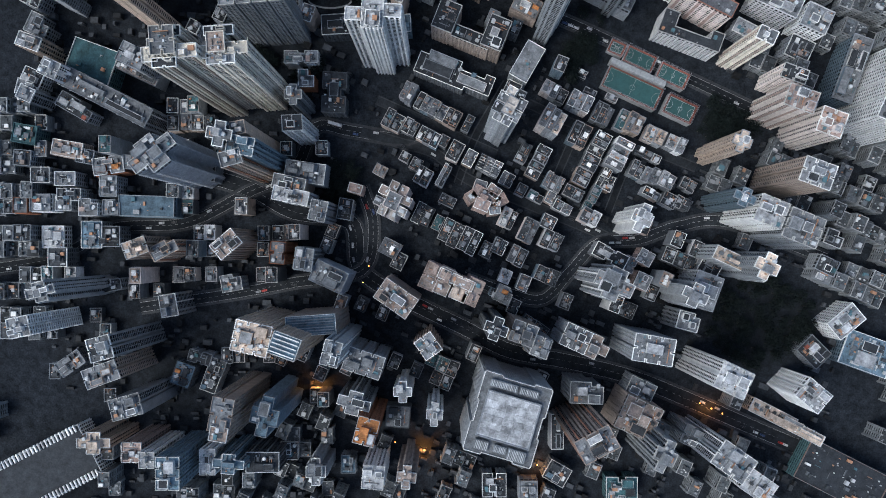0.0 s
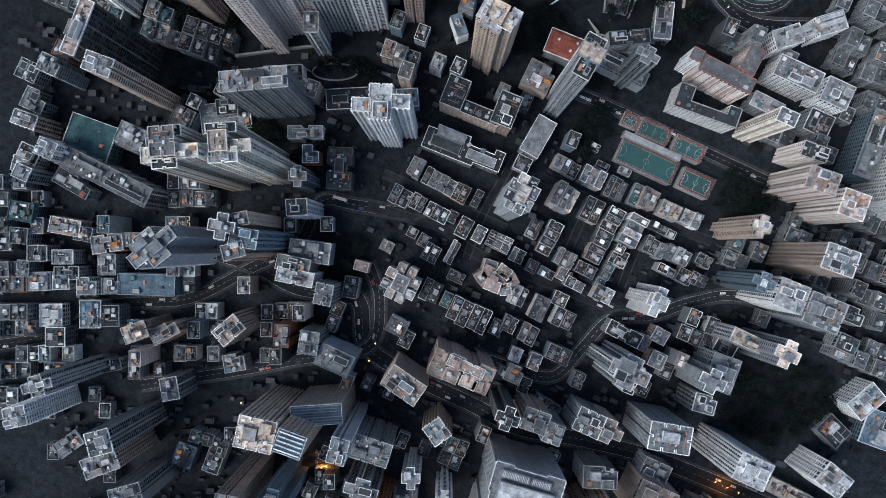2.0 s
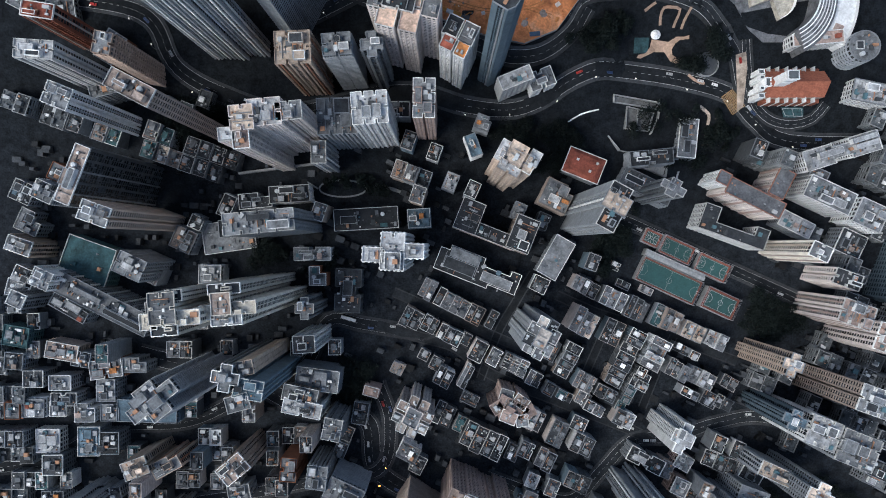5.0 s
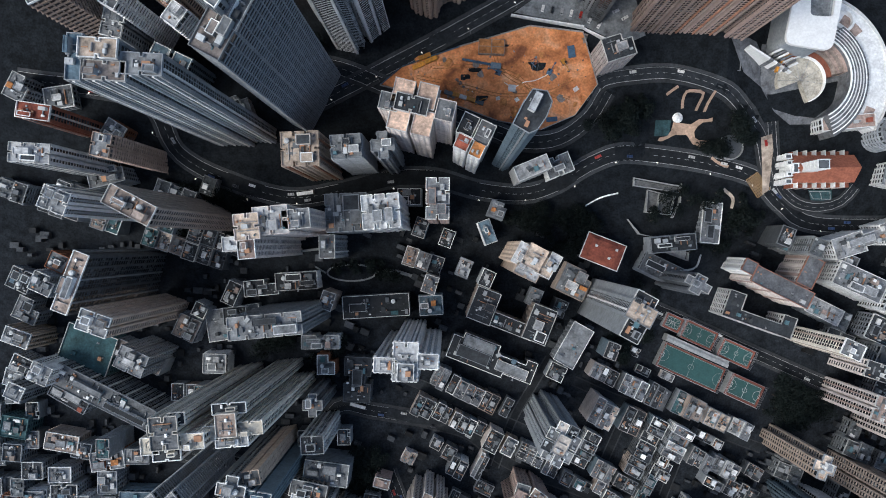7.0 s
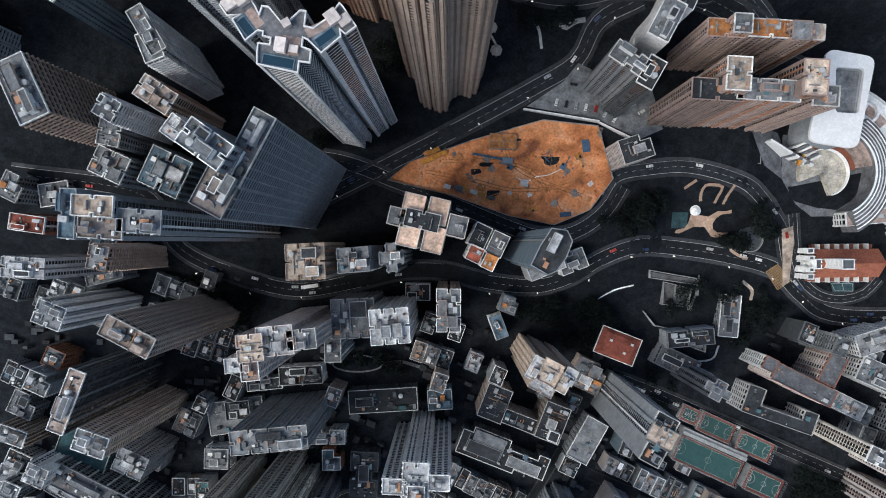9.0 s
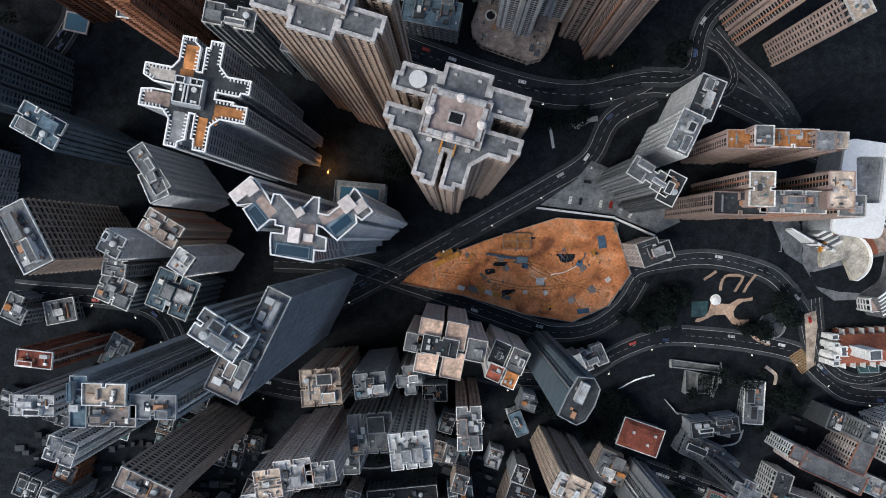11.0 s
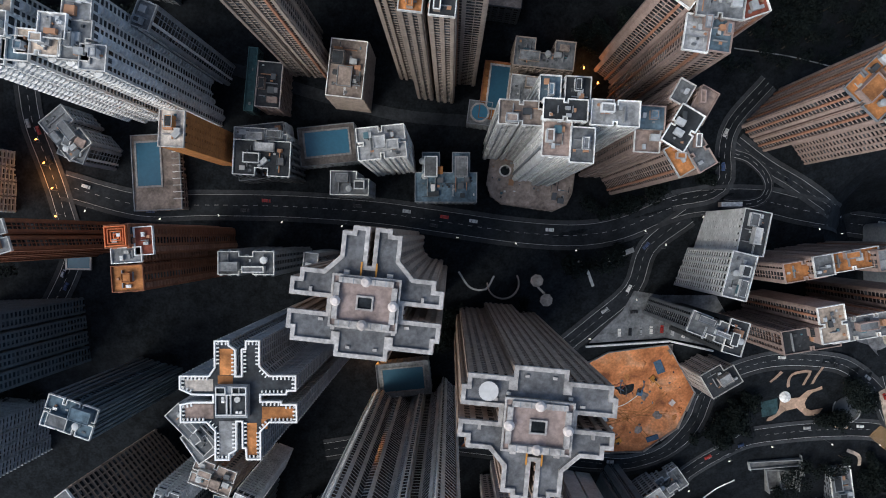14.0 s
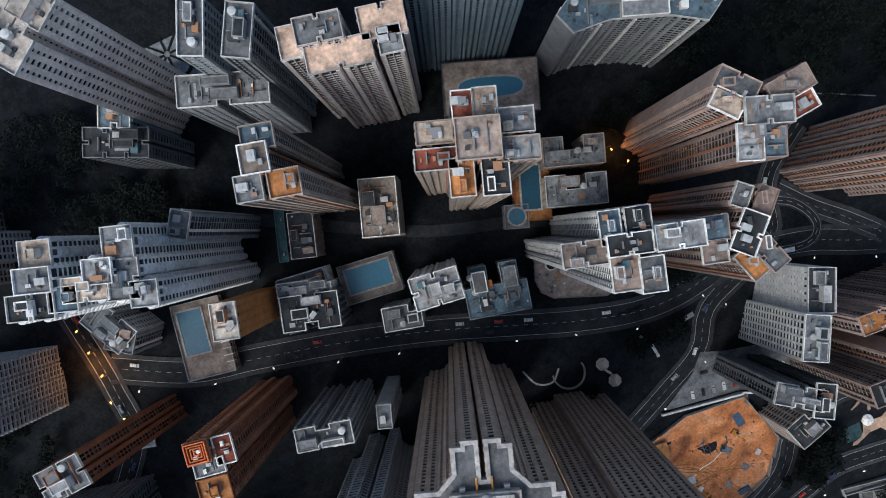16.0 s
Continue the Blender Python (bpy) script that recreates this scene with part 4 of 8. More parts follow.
TWIN = mirrored([(1.2, 10.2), (1.2, 21.5), (5.3, 21.5), (5.3, 19.8), (8.3, 19.8), (8.3, 12.7), (13.0, 7.9), (19.4, 7.9), (19.4, 5.0), (22.0, 5.0), (22.0, 0.7),
                 (10.8, 0.7), (10.8, -4.4), (22.0, -4.4), (22.0, -9.3), (20.5, -9.3), (20.5, -12.7), (8.2, -12.7), (8.2, -10.2), (7.4, -10.2), (7.4, -16.1)])
twins = []
for tx, ty, turn, ttop, words in ((-68.1, 431.1, -19.8, 286, "cruciform twin tower of brown tile with broad pale parapets"), (-28.3, 385.6, 161.0, 289, "cruciform twin tower of brown tile beside the building site")):
    t, flat = plan_tower(tx, ty, turn, ttop, "brown", "shaft", words, TWIN, "slate", "rim_stone", 1.25)
    twins.append((t, flat))
    s = Soup()
    s.prism(rect(19.4, 14.8), flat - 8, flat + 2.6)
    house = s.add("roof_house", "wall_warm", t)
    s = Soup()
    s.ring(rect(20.0, 15.4), rect(18.8, 14.2), flat + 2.6, flat + 3.5)
    s.add("outer_rim", "rim_stone", house)
    s = Soup()
    s.prism(rect(18.8, 14.2), flat + 2.6, flat + 2.9)
    s.add("court_deck", "deck_rose", house)
    for e in (-1, 1):
        s = Soup()
        s.box(-7.9, e * 6.2 - 0.8, flat + 2.9, 7.9, e * 6.2 + 0.8, flat + 4.5)
        s.add("roof_gallery", "rim_stone", house)
        s = Soup()
        s.box(e * 8.3 - 0.8, -5.2, flat + 2.9, e * 8.3 + 0.8, 5.2, flat + 4.5)
        s.add("roof_gallery", "rim_stone", house)
        for a, b in ((0, e * 6.2), (e * 8.3, 0)):
            s = Soup()
            s.prism(disc(1.5, 18, a, b), flat + 4.5, flat + 5.0)
            s.prism(disc(1.5, 18, a, b), flat + 5.0, flat + 5.9, 0.55, (a, b))
            s.add("dome", "wall_pale", house)
        for k in range(5):
            s = Soup()
            s.box(-6.9 + k * 3.1, e * 6.2 - 0.86, flat + 4.5, -6.6 + k * 3.1, e * 6.2 + 0.86, flat + 4.62)
            s.add("gallery_joint", "wall_grey", house)
    s = Soup()
    s.ring(rect(5.0, 4.2), rect(4.0, 3.2), flat + 2.85, flat + 3.7)
    s.add("well_kerb", "rim_stone", house)
    # flat plate on the roof house; the well's shade is put into its colour
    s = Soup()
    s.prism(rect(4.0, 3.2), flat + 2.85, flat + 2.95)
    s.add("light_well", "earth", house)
    for e in (-1, 1):  # braces over the slot, roof boxes and stains of plant
        s = Soup()
        s.beam((e * 2.2, 7.4, flat + 1.4), (e * 2.2, 11.6, flat + 1.4), 0.35)
        s.add("roof_brace", "machine_yellow", t)
        for a, b, w, d, h in ((e * 6.3, 8.3, 1.7, 1.2, 1.6), (e * 8.9, -8.3, 1.2, 0.9, 1.3), (e * 16.4, 2.2, 0.9, 1.4, 1.0), (e * 12.6, -6.2, 1.4, 0.8, 0.8), (e * 4.0, -13.6, 1.2, 0.8, 0.7)):
            s = Soup()
            s.box(a - w / 2, b - d / 2, flat, a + w / 2, b + d / 2, flat + h)
            s.add("vent_box", "rim_stone", t)
t, flat = twins[1]
for a, b, r in ((14.8, -8.6, 2.9),):
    s = Soup()
    s.prism(disc(r * 0.35, 18, a, b), flat + 1.2, flat + 2.2, 2.8, (a, b))
    s.beam((a, b, flat - 0.1), (a, b, flat + 1.4), 0.18)
    for q in range(3):
        s.beam((a + r * math.cos(q * 2.1) * 0.95, b + r * math.sin(q * 2.1) * 0.95, flat + 2.2), (a, b, flat + 3.4), 0.05)
    s.add("satellite_dish", "white_paint", t, "white satellite dish")

CROSS = [(-6.2, 11.2), (-6.2, 20.2), (-1.8, 20.2), (-1.8, 18.9), (0.5, 17.2), (0.5, 8.1), (3.1, 8.1), (3.1, 17.4), (4.5, 17.4), (4.5, 20.2), (8.8, 20.2), (8.8, 11.6), (12.2, 8.2), (21.2, 8.2), (21.2, 3.5), (18.2, 3.5),
         (18.0, 2.2), (9.0, 2.2), (9.0, -0.7), (16.2, -0.7), (16.2, -1.7), (21.5, -1.7), (21.5, -7.4), (12.2, -7.4), (9.0, -10.6), (9.0, -20.2), (4.6, -20.2), (4.3, -16.3), (3.2, -16.3), (3.2, -7.1), (0.6, -7.1),
         (0.6, -17.1), (-1.9, -18.5), (-1.9, -20.4), (-6.2, -20.4), (-6.2, -10.6), (-9.2, -7.4), (-18.1, -7.4), (-18.1, -1.7), (-14.0, -0.9), (-6.8, -0.9), (-6.8, 2.0), (-14.3, 2.2), (-18.3, 4.0), (-18.3, 8.1), (-8.3, 8.1)][::-1]
t, flat = plan_tower(-125.3, 406.8, -13.6, 250, "grey", "balcony", "white-rimmed cruciform tower with orange terraces and comb parapets", CROSS, "dark", "white_paint", 0.55)
crown(t, flat, [(-4.9, 8.6, -0.2, 17.6), (-5.6, 4.4, -0.4, 8.4), (-17, 3.0, -7.2, 7.2), (-17, -6.5, -7.2, -1.6), (9.6, -6.5, 20.7, -2.4), (9.4, -10, 11.4, -6.7), (4.4, -19, 7.8, -8.0), (-5.3, -19.4, -0.1, -7.4)],
      ["orange", "orange", "pale", "pink", "orange", "orange", "orange", "white"])
s = Soup()
for i in range(len(CROSS)):
    p, q = Vector(CROSS[i]), Vector(CROSS[(i + 1) % len(CROSS)])
    run, mid = (q - p).length, (p + q) / 2
    if run < 4 or mid.length < 11.5:
        continue
    u = (q - p) / run
    for k in range(int(run / 1.35)):
        at = p + u * (0.8 + k * 1.35) + Vector((-u.y, u.x)) * 0.75
        s.block(at.x, at.y, 0.42, 0.9, flat, flat + 0.9, math.atan2(u.y, u.x))
tagged(s.add("crenel", "white_paint", t), kind="stuff")
s = Soup()
s.prism(rect(11, 11), flat - 2, flat + 3.2)
core = s.add("lift_house", "wall_grey", t)
# thin plates on the lift house; the near-black ones imitate shaded wells
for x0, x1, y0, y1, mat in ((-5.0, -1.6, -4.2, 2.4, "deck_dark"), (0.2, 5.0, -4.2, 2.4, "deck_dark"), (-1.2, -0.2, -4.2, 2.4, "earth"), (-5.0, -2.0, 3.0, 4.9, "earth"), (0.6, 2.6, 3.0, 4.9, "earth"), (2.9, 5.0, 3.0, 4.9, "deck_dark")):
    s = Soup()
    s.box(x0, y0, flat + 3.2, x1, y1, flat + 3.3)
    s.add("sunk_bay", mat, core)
    s = Soup()
    s.ring(rect(x1 - x0 + 0.5, y1 - y0 + 0.5, (x0 + x1) / 2, (y0 + y1) / 2), rect(x1 - x0, y1 - y0, (x0 + x1) / 2, (y0 + y1) / 2), flat + 3.2, flat + 4.2)
    s.add("bay_rim", "white_paint", core)
for a, b in ((-2.6, 1.5), (-2.6, 0.3), (2.2, -3.4), (3.4, -3.4)):
    s = Soup()
    s.box(a - 0.45, b - 0.45, flat + 3.2, a + 0.45, b + 0.45, flat + 4.3)
    s.add("vent_box", "white_paint", core)
s = Soup()
s.prism(disc(1.0, 14, 2.3, 1.0), flat + 3.3, flat + 4.4)
s.add("water_tank", "coping", core)

# the Y-shaped tower with pools on its roof terraces
YPLAN = [(-20.1, 3.4), (-15.2, 4.6), (-17.9, 2.3), (-12.6, -3.9), (-8.9, 0.2), (-6.8, 0.2), (-6.7, -1.4), (-3.8, -1.6), (-3.7, -4.3), (-7.8, -4.5), (-7.7, -7.0), (-7.0, -11.3), (7.0, -11.9), (6.8, -8.0), (10.5, -7.8), (10.3, -3.9), (6.9, -3.2), (6.7, 0.4), (8.9, -0.1), (14.1, -3.7), (19.6, 2.6), (18.8, 5.4), (21.3, 4.0), (24.2, 7.0), (18.4, 13.1), (17.5, 13.6), (15.2, 8.8), (10.1, 3.7), (6.6, 3.9), (6.3, 9.1), (4.6, 9.0), (-0.1, 2.8), (-6.6, 8.4), (-8.6, 8.3), (-9.1, 4.9), (-11.4, 8.0), (-15.5, 12.4), (-17.0, 13.0), (-23.1, 6.5)]
t, flat = plan_tower(-82.4, 356.0, -10.3, 278, "white", "fins", "dark Y-shaped tower with rooftop pools, white fins and white rims", YPLAN, "slate", "white_paint", 0.5, 6.4)
for k, (a, b, w, d, rot) in enumerate([(-13.2, 0.6, 6.2, 3.0, -44), (14.7, 1.5, 7.2, 3.0, 46), (-0.2, -9.4, 10.7, 3.2, -1)]):
    s = Soup()
    s.prism(turned(rect(w + 2.4, d + 1.8), a, b, rot), flat + 0.004, flat + 0.12)
    s.add("pool_deck", "deck_blue", t)
    s = Soup()
    s.prism(turned(rect(w, d), a, b, rot), flat + 0.12, flat + 0.3)
    s.add("pool_water", "pool_dark", t)
    s = Soup()
    s.ring(turned(rect(w + 0.7, d + 0.7), a, b, rot), turned(rect(w, d), a, b, rot), flat + 0.1, flat + 0.5)
    s.add("pool_rim", "wall_blue", t)
for (a, b, w, d, rot), key in [((-11.0, 4.0, 7.2, 3.6, -41), 'pink'), ((11.4, 4.3, 8.8, 3.4, 34), 'rose'), ((3.0, -3.2, 6.4, 6.5, 0), 'pink')]:
    s = Soup()
    s.prism(turned(rect(w, d), a, b, rot), flat + 0.01, flat + 0.1)
    s.add("terrace_paving", "deck_" + key, t)
for a, b, w, d, h, rot in [(-16.1, 9.5, 4.4, 4.0, 3.0, -45), (-19.8, 7.2, 3.6, 4.4, 2.2, -45), (16.1, 8.3, 4.2, 4.4, 3.0, 45), (20.2, 8.2, 4.0, 3.4, 2.0, 45), (0.2, -4.1, 3.4, 4.6, 3.4, 0), (0.9, 3.6, 2.6, 2.4, 3.0, 40), (4.5, -4.4, 2.8, 2.2, 1.4, 0)]:
    s = Soup()
    s.prism(turned(rect(w, d), a, b, rot), flat, flat + h)
    s.prism(turned(rect(w + 0.4, d + 0.4), a, b, rot), flat + h, flat + h + 0.25)
    s.add("roof_room", "wall_pale", t)
winged_tower(-24.7, 528.9, -20, 268, "warm", "ribs", "tall tower with brick-red, cream and orange roof terraces", [
    (0.0, 0.3, 12.9, 11.9, -0, "warm", 6),
    (-3.7, 10.9, 5.8, 8.9, -0, "red", 0),
    (3.2, 11.3, 6.8, 8.9, -0, "cream", 0),
    (-12.8, 3.7, 10.6, 6.5, -0, "cream", 0),
    (-12.9, -4.3, 12.6, 6.1, -0, "red", 0),
    (11.9, 5.4, 10.9, 7.1, -0, "grey", 0),
    (12.9, -3.2, 11.2, 6.8, -0, "white", 0),
    (-5.5, -10.4, 7.1, 11.2, -0, "orange", 0),
    (4.7, -10.6, 7.8, 11.6, -0, "dark", 0)])
winged_tower(10.7, 476.8, -17, 237, "white", "ribs", "white cruciform tower with tiled roof gardens and corner piers", [
    (-15.9, -0.7, 15.2, 8.2, -0, "warm", 0),
    (-6.0, 7.0, 7.0, 11.7, -0, "blue", 0),
    (3.9, 7.1, 8.6, 11.7, -0, "dark", 0),
    (-0.5, 0.7, 15.2, 7.0, -0, "dark", 3),
    (-2.6, -9.3, 9.7, 12.1, -0, "pink", 0),
    (6.6, -11.0, 8.2, 12.1, -0, "grey", 0),
    (17.8, 1.0, 16.8, 8.6, -0, "white", 0)])
winged_tower(48.0, 462.9, -17, 228, "pink", "ribs", "pink-tiled stepped tower with blue deck and angled bay", [
    (-7.2, 3.9, 10.5, 8.5, -0, "blue", 0),
    (-7.7, -4.6, 8.9, 7.7, -0, "pink", 0),
    (4.6, 0.6, 8.9, 14.9, -28, "dark", 2),
    (11.8, 9.8, 6.4, 12.5, -26, "pink", 0),
    (4.3, 14.1, 5.6, 8.1, -26, "grey", 0),
    (4.7, -10.5, 11.3, 6.4, -56, "orange", 0),
    (11.7, -7.4, 6.8, 13.3, 34, "grey", 0)])
winged_tower(66.9, 498.8, -21, 243, "pink", "ribs", "pinkish hillside tower with angled wings and a blue roof deck", [
    (-7.1, 10.9, 14.3, 7.5, -29, "grey", 0),
    (-10.5, 5.1, 10.6, 6.8, -29, "cream", 0),
    (2.5, 1.5, 15.8, 8.7, -0, "grey", 2),
    (10.9, 9.6, 14.7, 7.5, 26, "warm", 0),
    (14.7, 2.9, 9.1, 6.0, 26, "red", 0),
    (-3.7, -8.6, 8.3, 12.1, -1, "white", 0),
    (4.4, -8.4, 7.5, 10.9, -1, "blue", 0)])
winged_tower(-164.1, 543.5, -19, 250, "white", "scallop", "long white tower with stepped parapets and terracotta roof rooms", [
    (-11.3, 12.4, 10.1, 8.6, -0, "cream", 0),
    (-11.6, 3.8, 11.6, 7.9, -0, "grey", 3),
    (-14.8, -5.0, 15.4, 8.2, -0, "dark", 0),
    (-3.8, -3.4, 9.4, 7.9, -0, "blue", 0),
    (4.0, -0.8, 15.0, 7.9, -0, "cream", 0),
    (10.0, 4.6, 9.0, 7.9, -0, "white", 3),
    (16.3, 13.3, 9.7, 10.5, -0, "grey", 0),
    (16.7, 1.1, 10.5, 13.1, -0, "grey", 0),
    (23.2, -4.3, 8.6, 8.2, -0, "white", 0)])
winged_tower(-85.1, 549.6, -15, 270, "warm", "ribs", "beige tower with orange flank and a rooftop fire-red terrace", [
    (-1.1, 8.4, 9.5, 6.8, -0, "blue", 0),
    (-2.8, 1.9, 8.1, 8.5, -0, "warm", 2),
    (-6.3, -6.4, 7.8, 7.5, -0, "grey", 0),
    (4.5, -6.6, 9.2, 7.8, -0, "orange", 0)])
winged_tower(-49.8, 577.1, -13, 252, "pale", "ribs", "grey-pink tower with broad cream roof decks", [
    (-6.1, 5.7, 14.6, 8.4, -0, "grey", 4),
    (-1.5, -2.6, 21.6, 8.8, -0, "peach", 0),
    (-16.5, 4.4, 6.6, 10.2, -0, "peach", 0),
    (14.3, 5.1, 14.6, 10.2, -0, "peach", 0),
    (15.6, -1.4, 7.3, 8.4, -0, "grey", 0)])
winged_tower(-37.6, 295.7, -14, 158, "pale", "grid", "cream tower with four peach roof quarters and dark lightwells", [
    (-8.0, 4.7, 10.5, 12.8, -0, "peach", 0),
    (5.0, 5.3, 9.9, 12.8, -0, "peach", 0),
    (-7.1, -9.4, 10.5, 12.8, -0, "peach", 0),
    (6.0, -9.4, 9.9, 12.8, -0, "peach", 0),
    (-1.9, -1.0, 17.5, 8.7, -0, "dark", 2),
    (-14.2, -2.1, 9.9, 8.7, -0, "grey", 0),
    (16.4, 0.2, 9.3, 10.5, -0, "grey", 0)])
winged_tower(-124.6, 228.8, 5, 158, "pale", "grid", "pinkish-white tower with slanted roof wings", [
    (-4.3, 1.9, 13.0, 13.6, -0, "cream", 2),
    (-6.1, -9.7, 8.9, 10.6, -0, "pink", 0),
    (-14.1, -6.5, 8.9, 7.1, -0, "white", 0),
    (8.5, 4.2, 18.3, 14.8, -0, "white", 0),
    (22.1, 3.6, 14.8, 10.0, -0, "grey", 0)])
winged_tower(-44.9, 151.6, -3, 142, "white", "piers", "white cross-shaped tower with deep vertical ribs", [
    (-0.7, 2.4, 13.5, 21.5, -0, "white", 0),
    (-12.6, -0.0, 11.1, 8.0, -0, "white", 0),
    (11.9, 3.1, 11.1, 8.0, -0, "white", 0),
    (-0.2, -3.1, 8.6, 9.2, -0, "grey", 3)])
winged_tower(-153.5, 295.1, -4, 258, "grey", "ribs", "pale terraced slab with rooftop pools and stair towers", [
    (-15.6, -0.2, 5.6, 18.1, -0, "blue", 0),
    (-4.9, 3.2, 15.1, 7.3, -0, "cream", 3),
    (-3.0, -4.9, 16.4, 7.3, -0, "brown", 0),
    (11.5, -1.5, 16.4, 8.2, -0, "grey", 0)])
winged_tower(131.1, 359.1, -4, 166, "pink", "ribs", "long pinkish slab block with striped facade and two stair towers", [
    (-21.5, -1.7, 25.5, 10.2, -0, "dark", 0),
    (-14.5, 4.9, 11.4, 15.9, -0, "cream", 8),
    (4.0, -0.4, 31.2, 10.2, -0, "grey", 0),
    (23.0, 5.2, 11.4, 17.0, -0, "cream", 8),
    (32.5, -1.7, 12.5, 9.7, -0, "grey", 0)])
spiral = winged_tower(-161.6, 466.5, -10, 222, "orange", "bays", "rust-orange tower with a square stepped roof house", [
    (-1.3, 7.0, 8.5, 8.0, -0, "orange", 4),
    (7.0, 4.7, 6.7, 10.2, -0, "red", 0),
    (0.0, -0.4, 11.1, 5.3, -0, "grey", 0),
    (-0.2, -9.3, 11.6, 9.4, -0, "orange", 0),
    (-9.6, -7.9, 8.9, 9.8, -0, "grey", -30)])
hz = 226.4 - spiral.matrix_basis.translation.z
for k in range(4):
    s = Soup()
    s.ring(rect(8.2 - k * 2.0, 7.7 - k * 1.9, -1.3, 7.0), rect(7.4 - k * 2.0, 6.9 - k * 1.9, -1.3, 7.0), hz - 0.5, hz + 1.6 - k * 0.3)
    s.add("stepped_frame", "wall_fire", spiral)

winged_tower(133.4, 388.7, -4, 165, "pink", "ribs", "long orange slab block with pale stair towers on its roof", [
    (-19.0, -0.1, 18.4, 8.4, -0, "orange", 0),
    (-12.6, 1.2, 8.4, 8.9, -0, "grey", 5),
    (3.5, 0.9, 23.7, 8.4, -0, "orange", 0),
    (16.6, -0.9, 8.9, 8.9, -0, "grey", 5),
    (24.5, 0.3, 10.5, 7.4, -0, "cream", 0)])
winged_tower(45.8, 98.6, -28, 112, "grey", "grid", "slim grey star-shaped tower with eight small wings", [
    (0.5, 0, 7.5, 12.0, 0, "pale", 2), (-6.6, 3.6, 6.2, 6.6, 0, "grey", 0), (7.0, 4.2, 5.8, 8.0, 0, "slate", 0), (-6.6, -4.4, 6.4, 6.0, 0, "dark", 0), (7.0, -5.0, 5.6, 6.4, 0, "grey", 0),
    (-3.4, 9.4, 5.8, 6.4, 0, "pale", 0), (3.6, 10.2, 5.2, 6.2, 0, "dark", 0), (-3.6, -9.2, 5.8, 6.2, 0, "grey", -2), (3.2, -9.8, 5.8, 6.0, 0, "slate", 0)])
winged_tower(2.7, -26.5, -24, 75, "pink", "grid", "four-leaf pinkish tower with clustered wings", [
    (-13.3, 0.9, 11.7, 19.6, -0, "warm", 0),
    (-2.4, 1.5, 10.2, 19.6, -0, "warm", 0),
    (10.9, 0.6, 11.7, 15.7, -0, "cream", 0),
    (20.1, 3.0, 11.0, 19.6, -0, "warm", 0),
    (4.8, 6.4, 27.4, 7.0, -0, "warm", 1)])
winged_tower(83.9, 180.7, -29, 152, "grey", "ribs", "pale green-white tower with three ribbed fins", [
    (-0.3, 0.5, 14.9, 10.1, -0, "cream", 2),
    (0.8, -9.1, 10.7, 11.9, -0, "dark", 0),
    (-1.3, 7.4, 11.9, 7.7, -0, "dark", 0)])
winged_tower(-155.4, -118.6, -10, 104, "warm", "grid", "grey-beige tower with stepped cap", [
    (-0.4, 2.3, 15.0, 23.7, -0, "grey", 0),
    (0.7, -10.7, 11.9, 9.5, -0, "warm", 2)])
winged_tower(27.6, 210.8, -29, 134, "cream", "grid", "cream tower with zigzag white parapets", [
    (0.2, 1.5, 10.6, 12.5, -0, "cream", 2),
    (-5.9, -0.3, 9.4, 12.5, -0, "white", 0),
    (8.4, -0.5, 9.4, 10.0, -0, "cream", 0),
    (0.5, -7.5, 13.7, 6.9, -0, "white", 0),
    (11.1, 4.5, 6.2, 8.7, -0, "white", 0)])
winged_tower(-167.2, 123.0, 4, 175, "ivory", "ribs", "ivory-white tower with cream terraces stepping round a raised core", [
    (0.1, 1.3, 14.0, 16.6, -0, "grey", 4),
    (-9.3, -5.7, 8.9, 8.3, -0, "ivory", 0),
    (13.1, -4.7, 11.5, 7.6, -0, "ivory", 0),
    (5.6, 7.6, 8.3, 5.7, -0, "dark", 0),
    (-0.8, -11.1, 14.0, 5.1, -0, "dark", 0),
    (-8.9, 1.3, 4.5, 6.4, -0, "grey", -3)])
winged_tower(-137.2, 124.9, 4, 166, "ivory", "ribs", "ivory-white tower with cream roof terraces and a glazed flank", [
    (-0.9, 1.0, 10.4, 11.7, -0, "warm", 4),
    (0.3, 9.1, 17.6, 5.2, -0, "dark", 0),
    (-10.4, -3.5, 7.8, 7.2, -0, "ivory", 0),
    (10.6, -2.1, 13.0, 6.5, -0, "ivory", 0),
    (0.4, -8.2, 16.9, 5.9, -0, "grey", 0)])

# ---- the old quarter of tenement rows ----

TONES = {"grey": (("dark", "grey", "warm", "blue"), ("dark", "tar", "dark", "slate")), "pale": (("white", "grey", "grey", "pale"), ("slate", "grey", "slate", "dark", "white")), "dull": (("dark", "grey"), ("tar", "dark", "teal")),
         "peach": (("warm", "pale", "grey"), ("warm", "slate", "cream", "dark")), "dark": (("dark", "grey"), ("tar", "dark")), "slats": (("grey",), ("slate", "dark"))}


